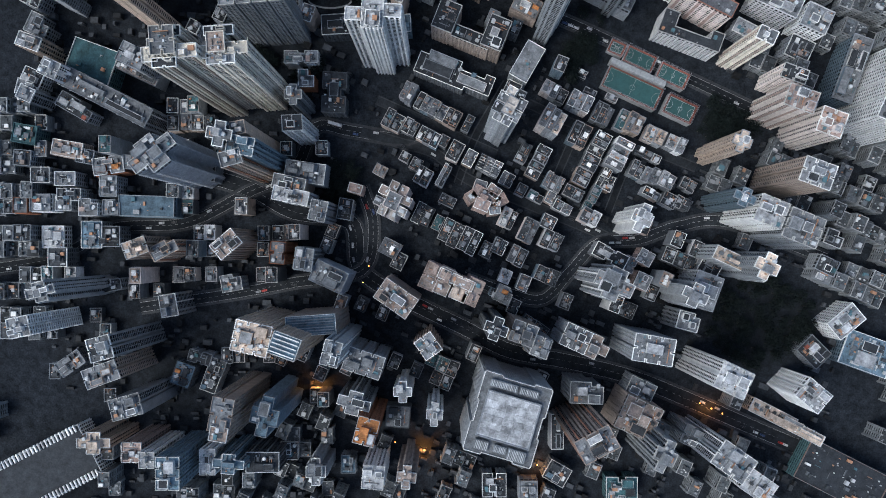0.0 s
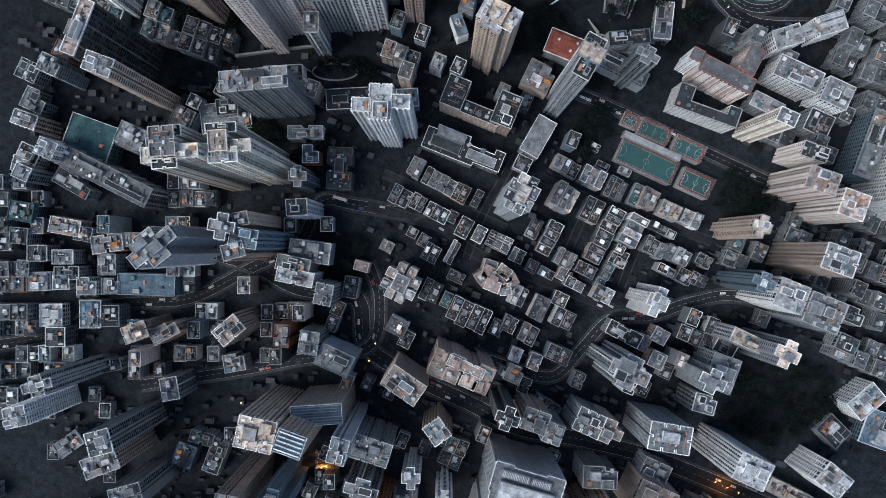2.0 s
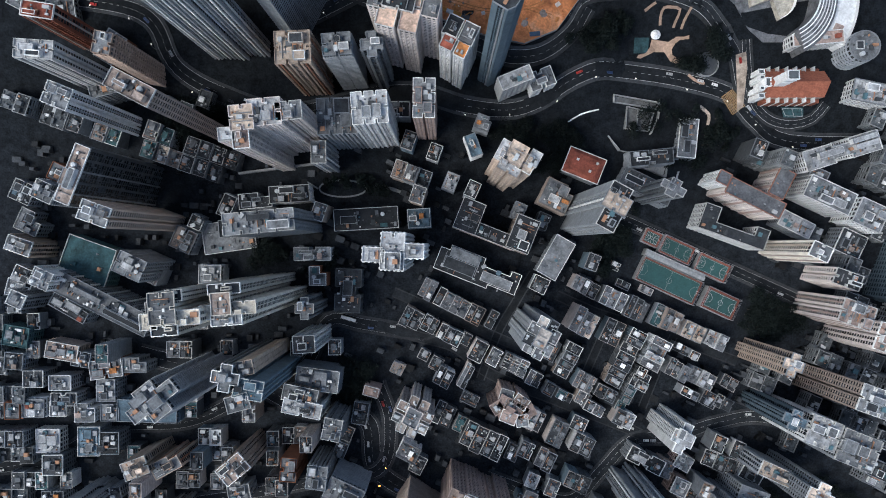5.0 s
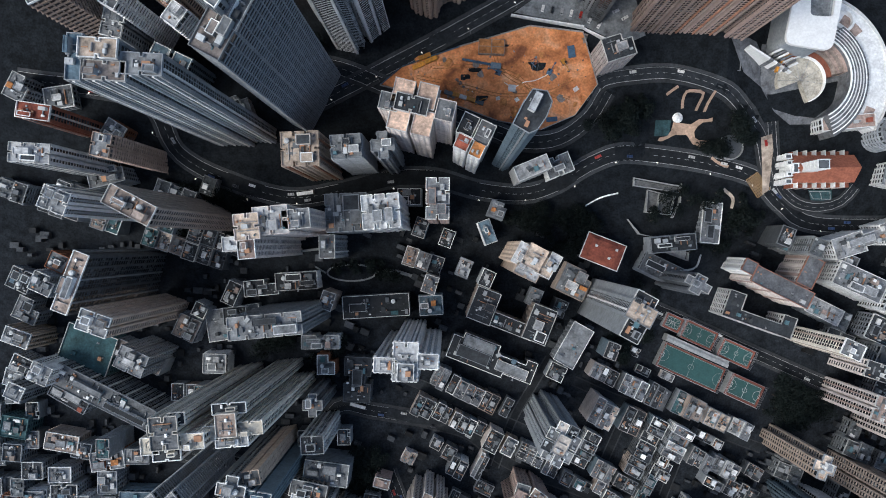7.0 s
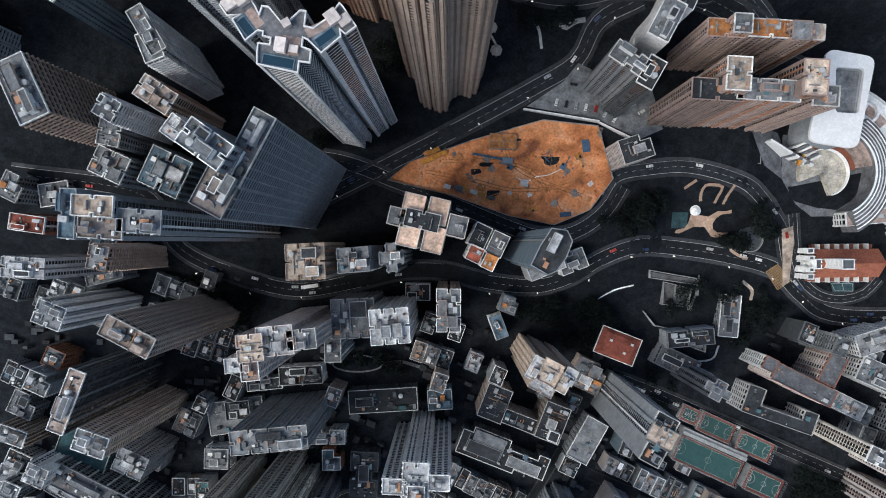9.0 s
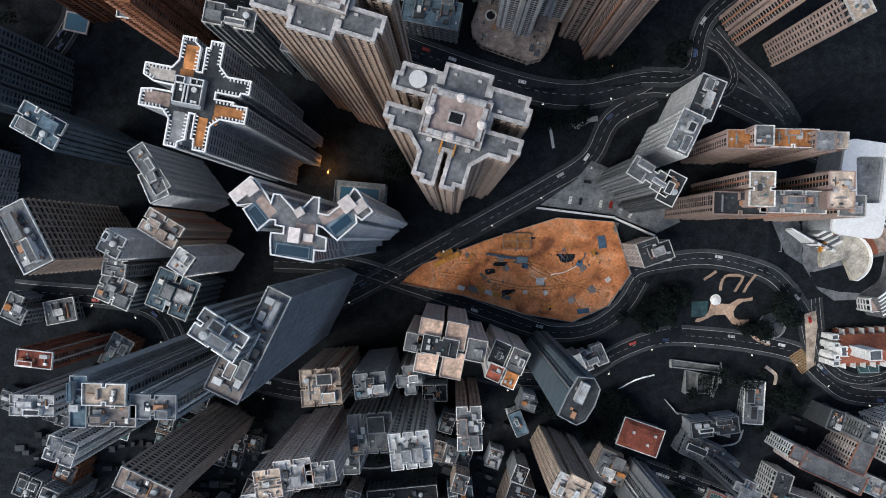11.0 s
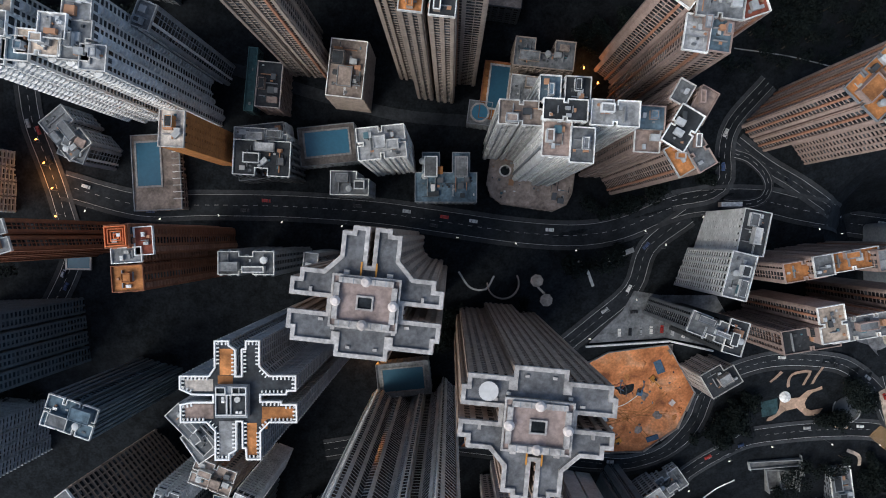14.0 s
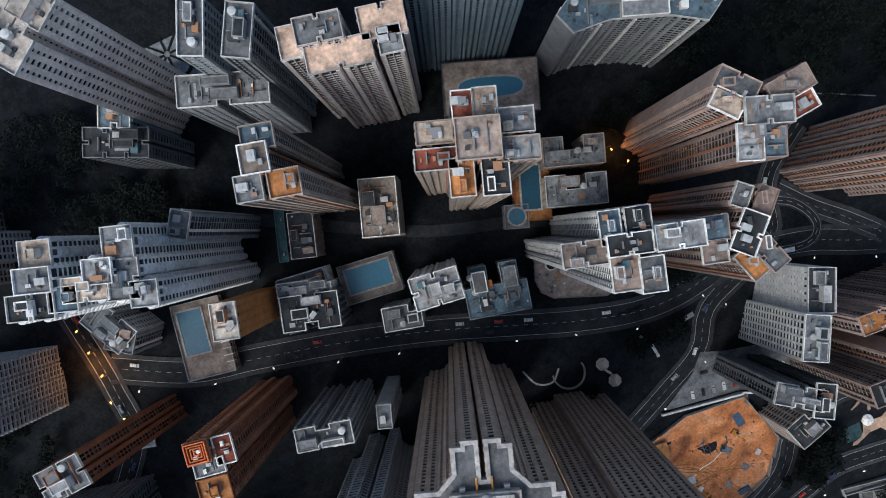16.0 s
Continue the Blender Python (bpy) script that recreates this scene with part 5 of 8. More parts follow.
def tenement(rng, x, y, w, d, yaw, h, tone):
    """One narrow house of a tenement row: shops below, flats above, a crowded roof."""
    walls, decks = TONES[tone]
    wall, deck = rng.choice(walls), rng.choice(decks)
    t = new("tenement_house")
    t.matrix_basis = pose(x, y, ground(x, y) - 2.5, 0, 0, yaw)
    tagged(t, f"narrow {WORD[wall]} tenement house with {ROOF_WORD.get(deck, 'a slate-grey')} cluttered roof", "house", "tenement houses")
    FOOTPRINTS.append((x, y, 0.5 * math.hypot(w, d)))
    top = h + 2.5
    a, b, c, e = w / 2, d / 2, min(1.7, w * 0.28), rng.uniform(0.8, 1.8)
    m = rng.uniform(-0.2, 0.25) * d
    loop = [(-a, -b), (a, -b), (a, m - e), (a - c, m - e), (a - c, m + e), (a, m + e), (a, b), (-a, b)] if rng.random() < 0.55 else rect(w, d)
    s = Soup()
    s.prism(loop, 0, top - 0.4)
    s.add("glazing", "pane", t)
    s = Soup()
    for k in range(max(2, int(top / 3.0))):
        if k * 3.0 + 1.5 < top - 0.5:
            s.ring(offset(loop, 0.3), offset(loop, -0.05), k * 3.0, k * 3.0 + 1.5, False)
    for q in (-a, a):
        s.box(q - 0.2, -b - 0.1, 0, q + 0.2, b + 0.1, top - 0.5)
    for q in (-b, b):
        s.box(-0.5, q - 0.35, 0, 0.5, q + 0.35, top - 0.5)
    tagged(s.add("facade_grid", "wall_" + wall, t), kind="stuff")
    s = Soup()
    s.prism(offset(loop, 0.22), top - 0.4, top)
    s.add("roof_deck", "deck_" + deck, t)
    s = Soup()
    s.ring(offset(loop, 0.34), offset(loop, 0.02), top - 0.45, top + rng.uniform(0.5, 1.1))
    s.add("parapet", rng.choice(("coping", "coping", "wall_" + wall, "wall_grey", "rim_stone")), t)
    if tone == "slats":
        for k in range(int(d / 2.2)):
            s = Soup()
            s.box(-a + 0.4, -b + 0.6 + k * 2.2, top, a - 0.4, -b + 1.1 + k * 2.2, top + 0.8)
            s.add("roof_slat", "coping", t)
    if min(w, d) > 4.5:
        p, q = rng.uniform(-0.16, 0.16) * w, rng.choice((-0.24, 0.2, 0.05)) * d
        r, u, v = min(w * 0.45, rng.uniform(2.2, 3.4)), rng.uniform(2.6, 4.4), rng.uniform(2.2, 3.2)
        s = Soup()
        s.box(p - r / 2, q - u / 2, top, p + r / 2, q + u / 2, top + v)
        room = s.add("stair_room", "wall_" + rng.choice((wall, "white", "grey")), t)
        s = Soup()
        s.prism(rect(r + 0.5, u + 0.5, p, q), top + v, top + v + 0.25)
        s.add("room_slab", rng.choice(("coping", "deck_white", "deck_" + deck, "deck_grey")), room)
    s = Soup()
    for k in range(rng.choice((2, 3, 4))):  # thin pale partition walls between the roof yards
        p, q = rng.uniform(-0.4, 0.4) * w, rng.uniform(-0.44, 0.44) * d
        if rng.random() < 0.5:
            s.box(-a + 0.1, q - 0.13, top, rng.uniform(0.0, a), q + 0.13, top + rng.uniform(0.8, 1.6))
        else:
            s.box(p - 0.13, q - 0.1, top, p + 0.13, min(b, q + rng.uniform(2, 6)), top + rng.uniform(0.8, 1.6))
    jumble(t, rng, loop, top, 1.5, False, s, 0.14)


def tenement_row(rng, x, y, run, deep, yaw, h, count, tone):
    c, sn = math.cos(radians(yaw)), math.sin(radians(yaw))
    cuts = [0.0] + [k + rng.uniform(-0.16, 0.16) for k in range(1, count)] + [float(count)]
    for k in range(count):
        w = (cuts[k + 1] - cuts[k]) * run / count
        u, v = (cuts[k] + cuts[k + 1]) / 2 * run / count - run / 2, rng.uniform(-0.03, 0.03) * deep
        tenement(rng, x + c * u - sn * v, y + sn * u + c * v, w - 0.5, deep * rng.uniform(0.88, 1.0), yaw, h + rng.choice((-3.0, -1.5, 0, 0, 0, 1.5)) * (count > 1), tone)


# rows of the old quarter: centre, length, depth, turn, height, houses, tone
QUARTER = [(-50, 138), (-20, 139), (41, 137), (67, 136), (119, 135), (216, 87), (209, 28), (152, 30), (134, 1), (90, -12), (68, -21), (-3, -17), (-65, -16), (-69, 82)]
ROWS_OF_HOUSES = [
    (-27.3, 125.1, 10.3, 15.4, -28, 18, 2, "pale"),
    (-4.2, 111.4, 38.0, 13.8, -28, 15, 6, "grey"),
    (20.3, 101.5, 6.1, 14.0, -28, 10, 1, "dull"),
    (-39.6, 103.3, 14.7, 14.7, -28, 16, 2, "grey"),
    (-26.3, 98.1, 11.3, 12.2, -28, 13, 2, "dull"),
    (-11.1, 90.3, 18.2, 11.3, -28, 15, 3, "grey"),
    (0.6, 86.8, 7.0, 9.6, -28, 13, 1, "dull"),
    (9.6, 78.1, 10.4, 16.4, -28, 18, 1, "peach"),
    (21.9, 73.6, 8.7, 13.9, -28, 14, 1, "grey"),
    (37.6, 67.5, 19.2, 13.1, -26, 14, 3, "slats"),
    (-30.9, 74.6, 7.9, 7.9, -28, 11, 1, "pale"),
    (-21.7, 68.5, 8.7, 9.6, -28, 13, 1, "grey"),
    (-51.2, 64.0, 9.7, 8.8, -28, 10, 2, "peach"),
    (-16.0, 58.6, 12.2, 14.8, -28, 17, 2, "pale"),
    (0.5, 59.3, 6.5, 19.2, -28, 15, 2, "pale"),
    (51.7, 56.4, 10.5, 11.4, -28, 13, 2, "grey"),
    (63.9, 48.3, 7.9, 9.7, -28, 11, 1, "dull"),
    (-16.2, 28.4, 15.0, 17.7, -26, 10, 2, "dark"),
    (3.8, 40.0, 13.3, 8.9, -26, 6, 1, "dark"),
    (-4.3, 21.2, 7.1, 12.4, -26, 10, 1, "dull"),
    (13.5, 9.9, 32.3, 20.1, -26, 18, 4, "dark"),
    (35.9, -0.7, 9.7, 12.4, -26, 11, 1, "dull"),
    (52.5, 24.5, 12.2, 15.7, -26, 16, 2, "pale"),
    (69.3, 15.0, 12.2, 20.1, -26, 18, 2, "peach"),
    (45.8, 2.0, 10.6, 13.2, -26, 14, 2, "grey"),
    (60.6, -5.7, 13.2, 14.9, -26, 16, 2, "grey"),
    (85.6, 21.9, 11.4, 10.5, -26, 14, 1, "grey"),
    (87.7, 7.0, 15.7, 14.8, -26, 18, 2, "pale"),
    (86.0, 127.9, 13.8, 11.2, -28, 14, 2, "pale"),
    (95.3, 122.9, 7.8, 11.3, -28, 11, 1, "dull"),
    (85.7, 101.0, 17.6, 19.3, -28, 32, 3, "peach"),
    (109.4, 117.4, 18.0, 13.7, -26, 18, 3, "pale"),
    (128.7, 108.9, 14.7, 16.4, -26, 14, 3, "grey"),
    (144.7, 103.7, 7.9, 16.6, -26, 10, 1, "dull"),
    (153.4, 100.6, 13.0, 15.5, -26, 16, 2, "peach"),
    (170.9, 91.5, 16.5, 13.0, -26, 15, 2, "peach"),
    (188.3, 85.3, 14.8, 12.2, -26, 14, 2, "pale"),
    (109.6, 91.7, 14.7, 19.9, -26, 16, 2, "grey"),
    (119.8, 72.5, 46.0, 13.0, 62, 16, 7, "grey"),
    (105.5, 45.3, 15.7, 9.6, -28, 14, 2, "grey"),
    (141.3, 76.0, 24.2, 14.7, 62, 18, 4, "pale"),
    (124.9, 47.8, 37.7, 6.6, 62, 13, 5, "dull"),
    (133.7, 53.6, 13.1, 8.7, 62, 14, 2, "grey"),
    (77.2, 70.4, 27.0, 11.3, 62, 14, 4, "grey"),
    (65.2, 77.8, 15.7, 8.7, 62, 12, 2, "dull"),
    (89.6, 54.1, 14.8, 13.1, -28, 14, 3, "grey"),
    (89.3, 40.7, 11.4, 9.7, -28, 12, 2, "peach"),
    (96.9, 33.8, 14.9, 7.9, -28, 14, 2, "pale"),
    (119.3, 26.1, 14.9, 12.2, -28, 16, 2, "pale"),
    (75.5, 42.4, 13.2, 7.0, -28, 10, 2, "dull"),
    (159.3, 62.7, 16.6, 13.1, -28, 14, 3, "grey"),
    (177.1, 56.6, 19.1, 12.2, -28, 16, 3, "pale"),
    (168.9, 44.7, 14.9, 6.1, -28, 14, 2, "peach"),
    (184.5, 39.9, 12.3, 11.4, -28, 11, 1, "dull"),
    (194.9, 37.1, 12.3, 9.6, -28, 14, 2, "grey"),
    (199.6, 52.3, 12.3, 9.6, -28, 12, 2, "dull"),
    (166.6, 76.5, 22.0, 6.2, -26, 8, 3, "dull"),
    (55.4, 128.0, 12.1, 11.2, -26, 14, 1, "grey"),
    (110.7, 142.2, 11.3, 6.1, -26, 6, 1, "dull"),
    (119.1, 127.1, 10.5, 5.3, -26, 5, 1, "dull"),
    (136.8, 122.7, 9.7, 5.3, -26, 5, 1, "peach"),
    (143.6, 22.7, 3.6, 3.6, -26, 4, 1, "dull"),
    (-43.1, 0.5, 15.6, 13.8, -27, 16, 1, "pale"),
    (-36.1, -9.7, 10.2, 13.9, -27, 12, 1, "dull"),
    (77.8, -82.5, 16.9, 13.1, -30, 12, 2, "peach"),
    (75.2, -64.9, 23.4, 12.1, -35, 12, 2, "dull"),
    (46.8, -38.0, 17.6, 6.5, -22, 14, 2, "grey"),
]
house_rng = random.Random(71)
for spec in ROWS_OF_HOUSES:
    tenement_row(house_rng, *spec)
winged_tower(-38.0, 36.5, -26, 62, "pale", "grid", "flower-shaped tower of eight small wings round a core", [
    (0, 0, 10, 12, 0, "grey", 2), (-9.5, 4.5, 6.5, 6.0, 0, "warm", 0), (-9.5, -4.5, 6.5, 6.0, 0, "grey", 0), (9.5, 4.5, 6.5, 6.0, 0, "warm", 0), (9.5, -4.5, 6.5, 6.0, 0, "pale", 0),
    (-4.2, 10.0, 5.6, 8.0, 0, "warm", 0), (4.2, 10.0, 5.6, 8.0, 0, "warm", 0), (-4.2, -9.5, 5.6, 7.0, 0, "pale", 0), (4.2, -9.5, 5.6, 7.0, 0, "pale", 0)])
winged_tower(33.5, 40.5, -28, 52, "pink", "grid", "pinkish oval tower of clustered bays with a tiled roof", [
    (0, 0, 22, 10, 0, "pink", 0), (-8, 5.5, 9, 8, 10, "grey", -2), (3, 6.5, 10, 8, -8, "warm", 0), (11, 3, 8, 9, -35, "pink", 0), (10, -5, 8, 8, 35, "grey", 0), (0, -7, 11, 8, 6, "pink", 2), (-10, -5, 8, 8, -30, "warm", 0)])

# ---- roads, courts, park and building site ----
ROADS = []


def smooth(points, step=5.0):
    """A smooth line through the points."""
    pts = [Vector(p) for p in points]
    pts = [pts[0] * 2 - pts[1]] + pts + [pts[-1] * 2 - pts[-2]]
    out = []
    for i in range(1, len(pts) - 2):
        a, b, c, d = pts[i - 1:i + 3]
        n = max(2, int((c - b).length / step))
        for k in range(n):
            t = k / n
            out.append(0.5 * (2 * b + (c - a) * t + (2 * a - 5 * b + 4 * c - d) * t * t + (3 * b - a - 3 * c + d) * t ** 3))
    out.append(pts[-2])
    return out


def ribbon(s, line, left, right, lift, gaps=0):
    """A strip between two distances to the side of a line, laid on the hillside; gaps: dashes."""
    n = len(line)
    rows = []
    for i in range(n):
        d = (line[min(i + 1, n - 1)] - line[max(i - 1, 0)]).normalized()
        side = Vector((d.y, -d.x))
        k = len(s.v)
        for e in (left, right):
            p = line[i] + side * e
            s.v.append((p.x, p.y, ground(p.x, p.y) + lift))
        rows.append(k)
    for i in range(n - 1):
        if not gaps or i % (2 * gaps) < gaps:
            s.f.append((rows[i], rows[i] + 1, rows[i + 1] + 1, rows[i + 1]))


def road(points, width, label, name="road", marks=True, pave=2.0):
    line = smooth(points)
    lift = 0.35 + 0.02 * len(ROADS)
    ROADS.append((line, width))
    s = Soup()
    ribbon(s, line, -width / 2, width / 2, lift)
    way = tagged(s.add(name, "asphalt"), label, "road", kind="structure")
    if pave:
        for a, b in ((-width / 2 - pave, -width / 2), (width / 2, width / 2 + pave)):
            s = Soup()
            ribbon(s, line, a, b, lift + 0.14)
            s.add("pavement", "paving", way)
    if marks:
        for e in (-width / 2 + 0.3, width / 2 - 0.55):
            s = Soup()
            ribbon(s, line, e, e + 0.22, lift + 0.02)
            s.add("edge_line", "road_paint", way)
        s = Soup()
        ribbon(s, smooth(points, 2.5), -0.08, 0.08, lift + 0.02, 1)
        s.add("lane_line", "road_paint", way)
    return way


road([(-300, 330), (-220, 316), (-199, 281), (-166, 263), (-129, 253), (-91, 258), (-60, 265), (-30, 265), (0, 257), (31, 254), (53, 260), (75, 273), (97, 280), (127, 278), (161, 272), (190, 263), (209, 246), (234, 232), (300, 230)], 10, "winding two-lane asphalt road below the park with white lines")
road([(70, 312), (79, 324), (99, 328), (124, 329), (152, 322), (171, 312), (189, 292), (195, 274), (201, 255)], 8, "narrow asphalt road curving round the dark park")
road([(-111, 310), (-81, 324), (-52, 338), (-13, 357), (25, 376), (51, 391), (63, 412), (87, 424)], 9, "asphalt road climbing past the building site")
road([(-140, 340), (-94, 335), (-59, 322), (-24, 308), (12, 293), (31, 287), (53, 289), (72, 302), (82, 318)], 9, "asphalt street along the foot of the building site")
road([(-229, 517), (-194, 498), (-161, 490), (-119, 479), (-75, 465), (-37, 450), (-4, 437), (26, 428), (50, 426), (75, 430), (94, 430), (125, 423), (156, 409), (230, 380)], 12, "broad upper road with lane lines and traffic")
road([(79, 434), (100, 433), (109, 439), (111, 452), (118, 466), (140, 482)], 7, "curving asphalt slip road round a planted island")
road([(118, 456), (131, 441), (146, 427), (166, 408)], 7, "short asphalt slip road beside the island")
road([(-231, 570), (-234, 551), (-233, 526), (-233, 506), (-236, 480), (-262, 450)], 9, "dark side street lit by orange lamps")
road([(-250, 75), (-166, 52), (-124, 31), (-77, 22), (-68, -18), (-26, -45), (17, -66), (56, -86), (104, -95), (157, -108), (201, -125), (275, -157), (400, -210)], 13, "main street crossing the lower town diagonally")
road([(-400, -20), (-323, -7), (-275, 17), (-213, 22), (-161, 47), (-123, 66), (-104, 100), (-76, 97), (-30, 91), (-11, 105)], 9, "asphalt street winding between old blocks")
road([(-254, -49), (-173, -37), (-125, -28), (-68, -18), (-58, 19), (-67, 52)], 9, "asphalt street between ribbed towers")
road([(17, -23), (55, -37), (84, -42), (107, -18), (130, 5), (163, 8), (196, 19), (238, 22), (320, -8)], 9, "curving asphalt street through the old quarter")
road([(-54, 122), (-20, 107), (15, 91), (44, 78)], 6, "short street between the tenement rows", marks=False, pave=1.0)
road([(-67, 97), (-38, 88), (-7, 79), (20, 58), (69, 38), (128, 14), (144, 4)], 7, "long diagonal street below the tenement rows", marks=False, pave=1.0)
road([(52, 136), (39, 114), (25, 89), (12, 54)], 5, "sloping lane beside a pale wall", marks=False, pave=1.0)
road([(105, 86), (96, 65), (85, 38)], 5, "steep lane between old tenement houses", marks=False, pave=1.0)
road([(142, 81), (129, 54), (115, 27)], 5, "narrow straight lane behind a long row", marks=False, pave=1.0)
road([(160, 87), (149, 63), (137, 31)], 5, "narrow lane lined by low houses", marks=False, pave=1.0)
road([(70, 119), (104, 104), (144, 92), (209, 67)], 6, "street along the upper edge of the old quarter", marks=False, pave=1.0)
road([(85, 190), (128, 172), (180, 148), (260, 112)], 8, "asphalt street above the sports courts")
road([(-140, 560), (-60, 515), (-10, 497), (20, 482)], 6, "narrow dark lane behind the upper towers", marks=False, pave=0)


def sheet(name, loop, mat, lift, label="", category="", parent=None, thick=0.3, kind=""):
    """A flat slab that follows the slope of the hillside."""
    s = Soup()
    n = len(loop)
    for dz in (-thick, 0.0):
        s.v += [(x, y, ground(x, y) + lift + dz) for x, y in loop]
    s.f = [tuple(range(n, 2 * n)), tuple(range(n - 1, -1, -1))] + [(i, (i + 1) % n, n + (i + 1) % n, n + i) for i in range(n)]
    ob = s.add(name, mat, parent)
    if label:
        tagged(ob, label, category, kind=kind)
    return ob


def line_strip(s, a, b, z, r=0.09):
    a, b = Vector(a), Vector(b)
    u = (b - a).normalized()
    v = Vector((-u.y, u.x)) * r
    k = len(s.v)
    s.v += [(*(p), z) for p in (a - v, b - v, b + v, a + v)]
    s.f.append((k, k + 1, k + 2, k + 3))


def court(x, y, w, d, yaw, z, margin, label, kind):
    """A hard court: red surround, green field, painted lines, goals or hoops, mesh fence posts."""
    base = new("sports_court")
    base.matrix_basis = pose(x, y, z, 0, 0, yaw)
    tagged(base, label, "sports court", "sports courts")
    FOOTPRINTS.append((x, y, 0.4 * math.hypot(w, d)))
    s = Soup()
    s.prism(rect(w + 2 * margin, d + 2 * margin), -9, -0.3)
    s.add("retaining_base", "concrete", base)
    s = Soup()
    s.prism(rect(w + 2 * margin - 0.4, d + 2 * margin - 0.4), -0.3, 0)
    s.add("surround", "court_red", base)
    s = Soup()
    s.prism(rect(w, d), -0.2, 0.03)
    s.add("field", "court_green", base)
    s = Soup()
    a, b = w / 2 - 0.5, d / 2 - 0.5
    for p, q in (((-a, -b), (a, -b)), ((a, -b), (a, b)), ((a, b), (-a, b)), ((-a, b), (-a, -b)), ((0, -b), (0, b))):
        line_strip(s, p, q, 0.06)
    ring = disc(min(w, d) * 0.13, 20)
    for i in range(20):
        line_strip(s, ring[i], ring[(i + 1) % 20], 0.06)
    for e in (-1, 1):
        if kind == "ball":
            arc = [(e * (a - math.cos(t) * d * 0.4), math.sin(t) * d * 0.4) for t in [math.pi * (k / 12 - 0.5) for k in range(13)]]
            box = rect(d * 0.36, d * 0.3, e * (a - d * 0.18), 0)
        else:
            arc = [(e * (a - math.cos(t) * d * 0.28), math.sin(t) * d * 0.28) for t in [math.pi * (k / 12 - 0.5) for k in range(13)]]
            box = []
        for loop in (arc, box + box[:1]):
            for i in range(len(loop) - 1):
                line_strip(s, loop[i], loop[i + 1], 0.06)
    s.add("line_paint", "road_paint", base)
    for e in (-1, 1):
        s = Soup()
        if kind == "ball":
            s.beam((e * (a + 0.6), 0, 0), (e * (a + 0.6), 0, 3.2), 0.1)
            s.box(e * (a - 0.4) - 0.05, -0.9, 2.9, e * (a - 0.4) + 0.05, 0.9, 4.0)
            s.beam((e * (a + 0.6), 0, 3.2), (e * (a - 0.4), 0, 3.3), 0.07)
            s.add("hoop_stand", "steel", base)
        else:
            for p, q in (((0, -1.5, 0), (0, -1.5, 2)), ((0, 1.5, 0), (0, 1.5, 2)), ((0, -1.5, 2), (0, 1.5, 2)), ((1, -1.5, 0), (0, -1.5, 2)), ((1, 1.5, 0), (0, 1.5, 2))):
                s.beam((e * (a + p[0]), p[1], p[2]), (e * (a + q[0]), q[1], q[2]), 0.08)
            s.add("goal_frame", "coping", base)
    ww, dd = w / 2 + margin, d / 2 + margin
    for p, q in (((-ww, -dd), (ww, -dd)), ((ww, -dd), (ww, dd)), ((ww, dd), (-ww, dd)), ((-ww, dd), (-ww, -dd))):
        s = Soup()
        n = max(2, int(math.dist(p, q) / 4))
        for i in range(n + 1):
            t = i / n
            px, py = p[0] + (q[0] - p[0]) * t, p[1] + (q[1] - p[1]) * t
            s.beam((px, py, 0), (px, py, 4), 0.06)
        for h in (1.3, 2.6, 4.0):
            s.beam((*p, h), (*q, h), 0.05)
        s.add("fence_side", "steel", base)
    return base


court(152.5, 130, 45, 16, -25, 29, 1.3, "green mini football pitch with red surround and white lines", "foot")
court(158.5, 153, 22, 11, -25, 29.1, 1.5, "green basketball court with red surround and worn white lines", "ball")
court(185, 139.5, 22, 11, -25, 29.1, 1.5, "green basketball court beside the street with red ends", "ball")
court(140, 162, 10, 8, -25, 29.1, 1.5, "small green half court with a red border", "ball")
court(191, 113, 22, 13, -25, 28.6, 1.8, "green practice pitch half hidden under dark trees", "foot")
s = Soup()
s.prism(turned(rect(48, 5), 156.5, 142, -24.5), 20, 31.5)
s.prism(turned(rect(48, 2.6), 156.2, 141, -24.5), 31.5, 32.6)
stand = tagged(s.add("spectator_stand", "concrete"), "long grey concrete spectator stand between the courts", "stand")

# building site
SITE = [(-64, 323), (-24, 313), (12, 300), (40, 294), (62, 303), (76, 322), (66, 354), (32, 358), (13, 353), (-13, 346), (-50, 334)]
FOOTPRINTS.append((8, 328, 48))
site = sheet("building_site", SITE, "soil", 1.2, "cleared building site of bare orange earth inside hoardings", "building site", thick=9.0)
for i in range(len(SITE)):
    a, b = Vector(SITE[i]), Vector(SITE[(i + 1) % len(SITE)])
    n = max(1, int((b - a).length / 8))
    s = Soup()
    for k in range(n):
        p, q = a + (b - a) * (k / n), a + (b - a) * ((k + 0.96) / n)
        m = (p + q) / 2
        s.block(m.x, m.y, (q - p).length, 0.25, ground(m.x, m.y) + 0.4, ground(m.x, m.y) + 3.8, math.atan2(b.y - a.y, b.x - a.x))
    s.add("hoarding", "tarp_blue" if i in (9, 10) else "concrete", site)
rng = random.Random(5)
heaps = {"soil": Soup(), "deck_brown": Soup(), "deck_orange": Soup(), "roof_scrap": Soup()}
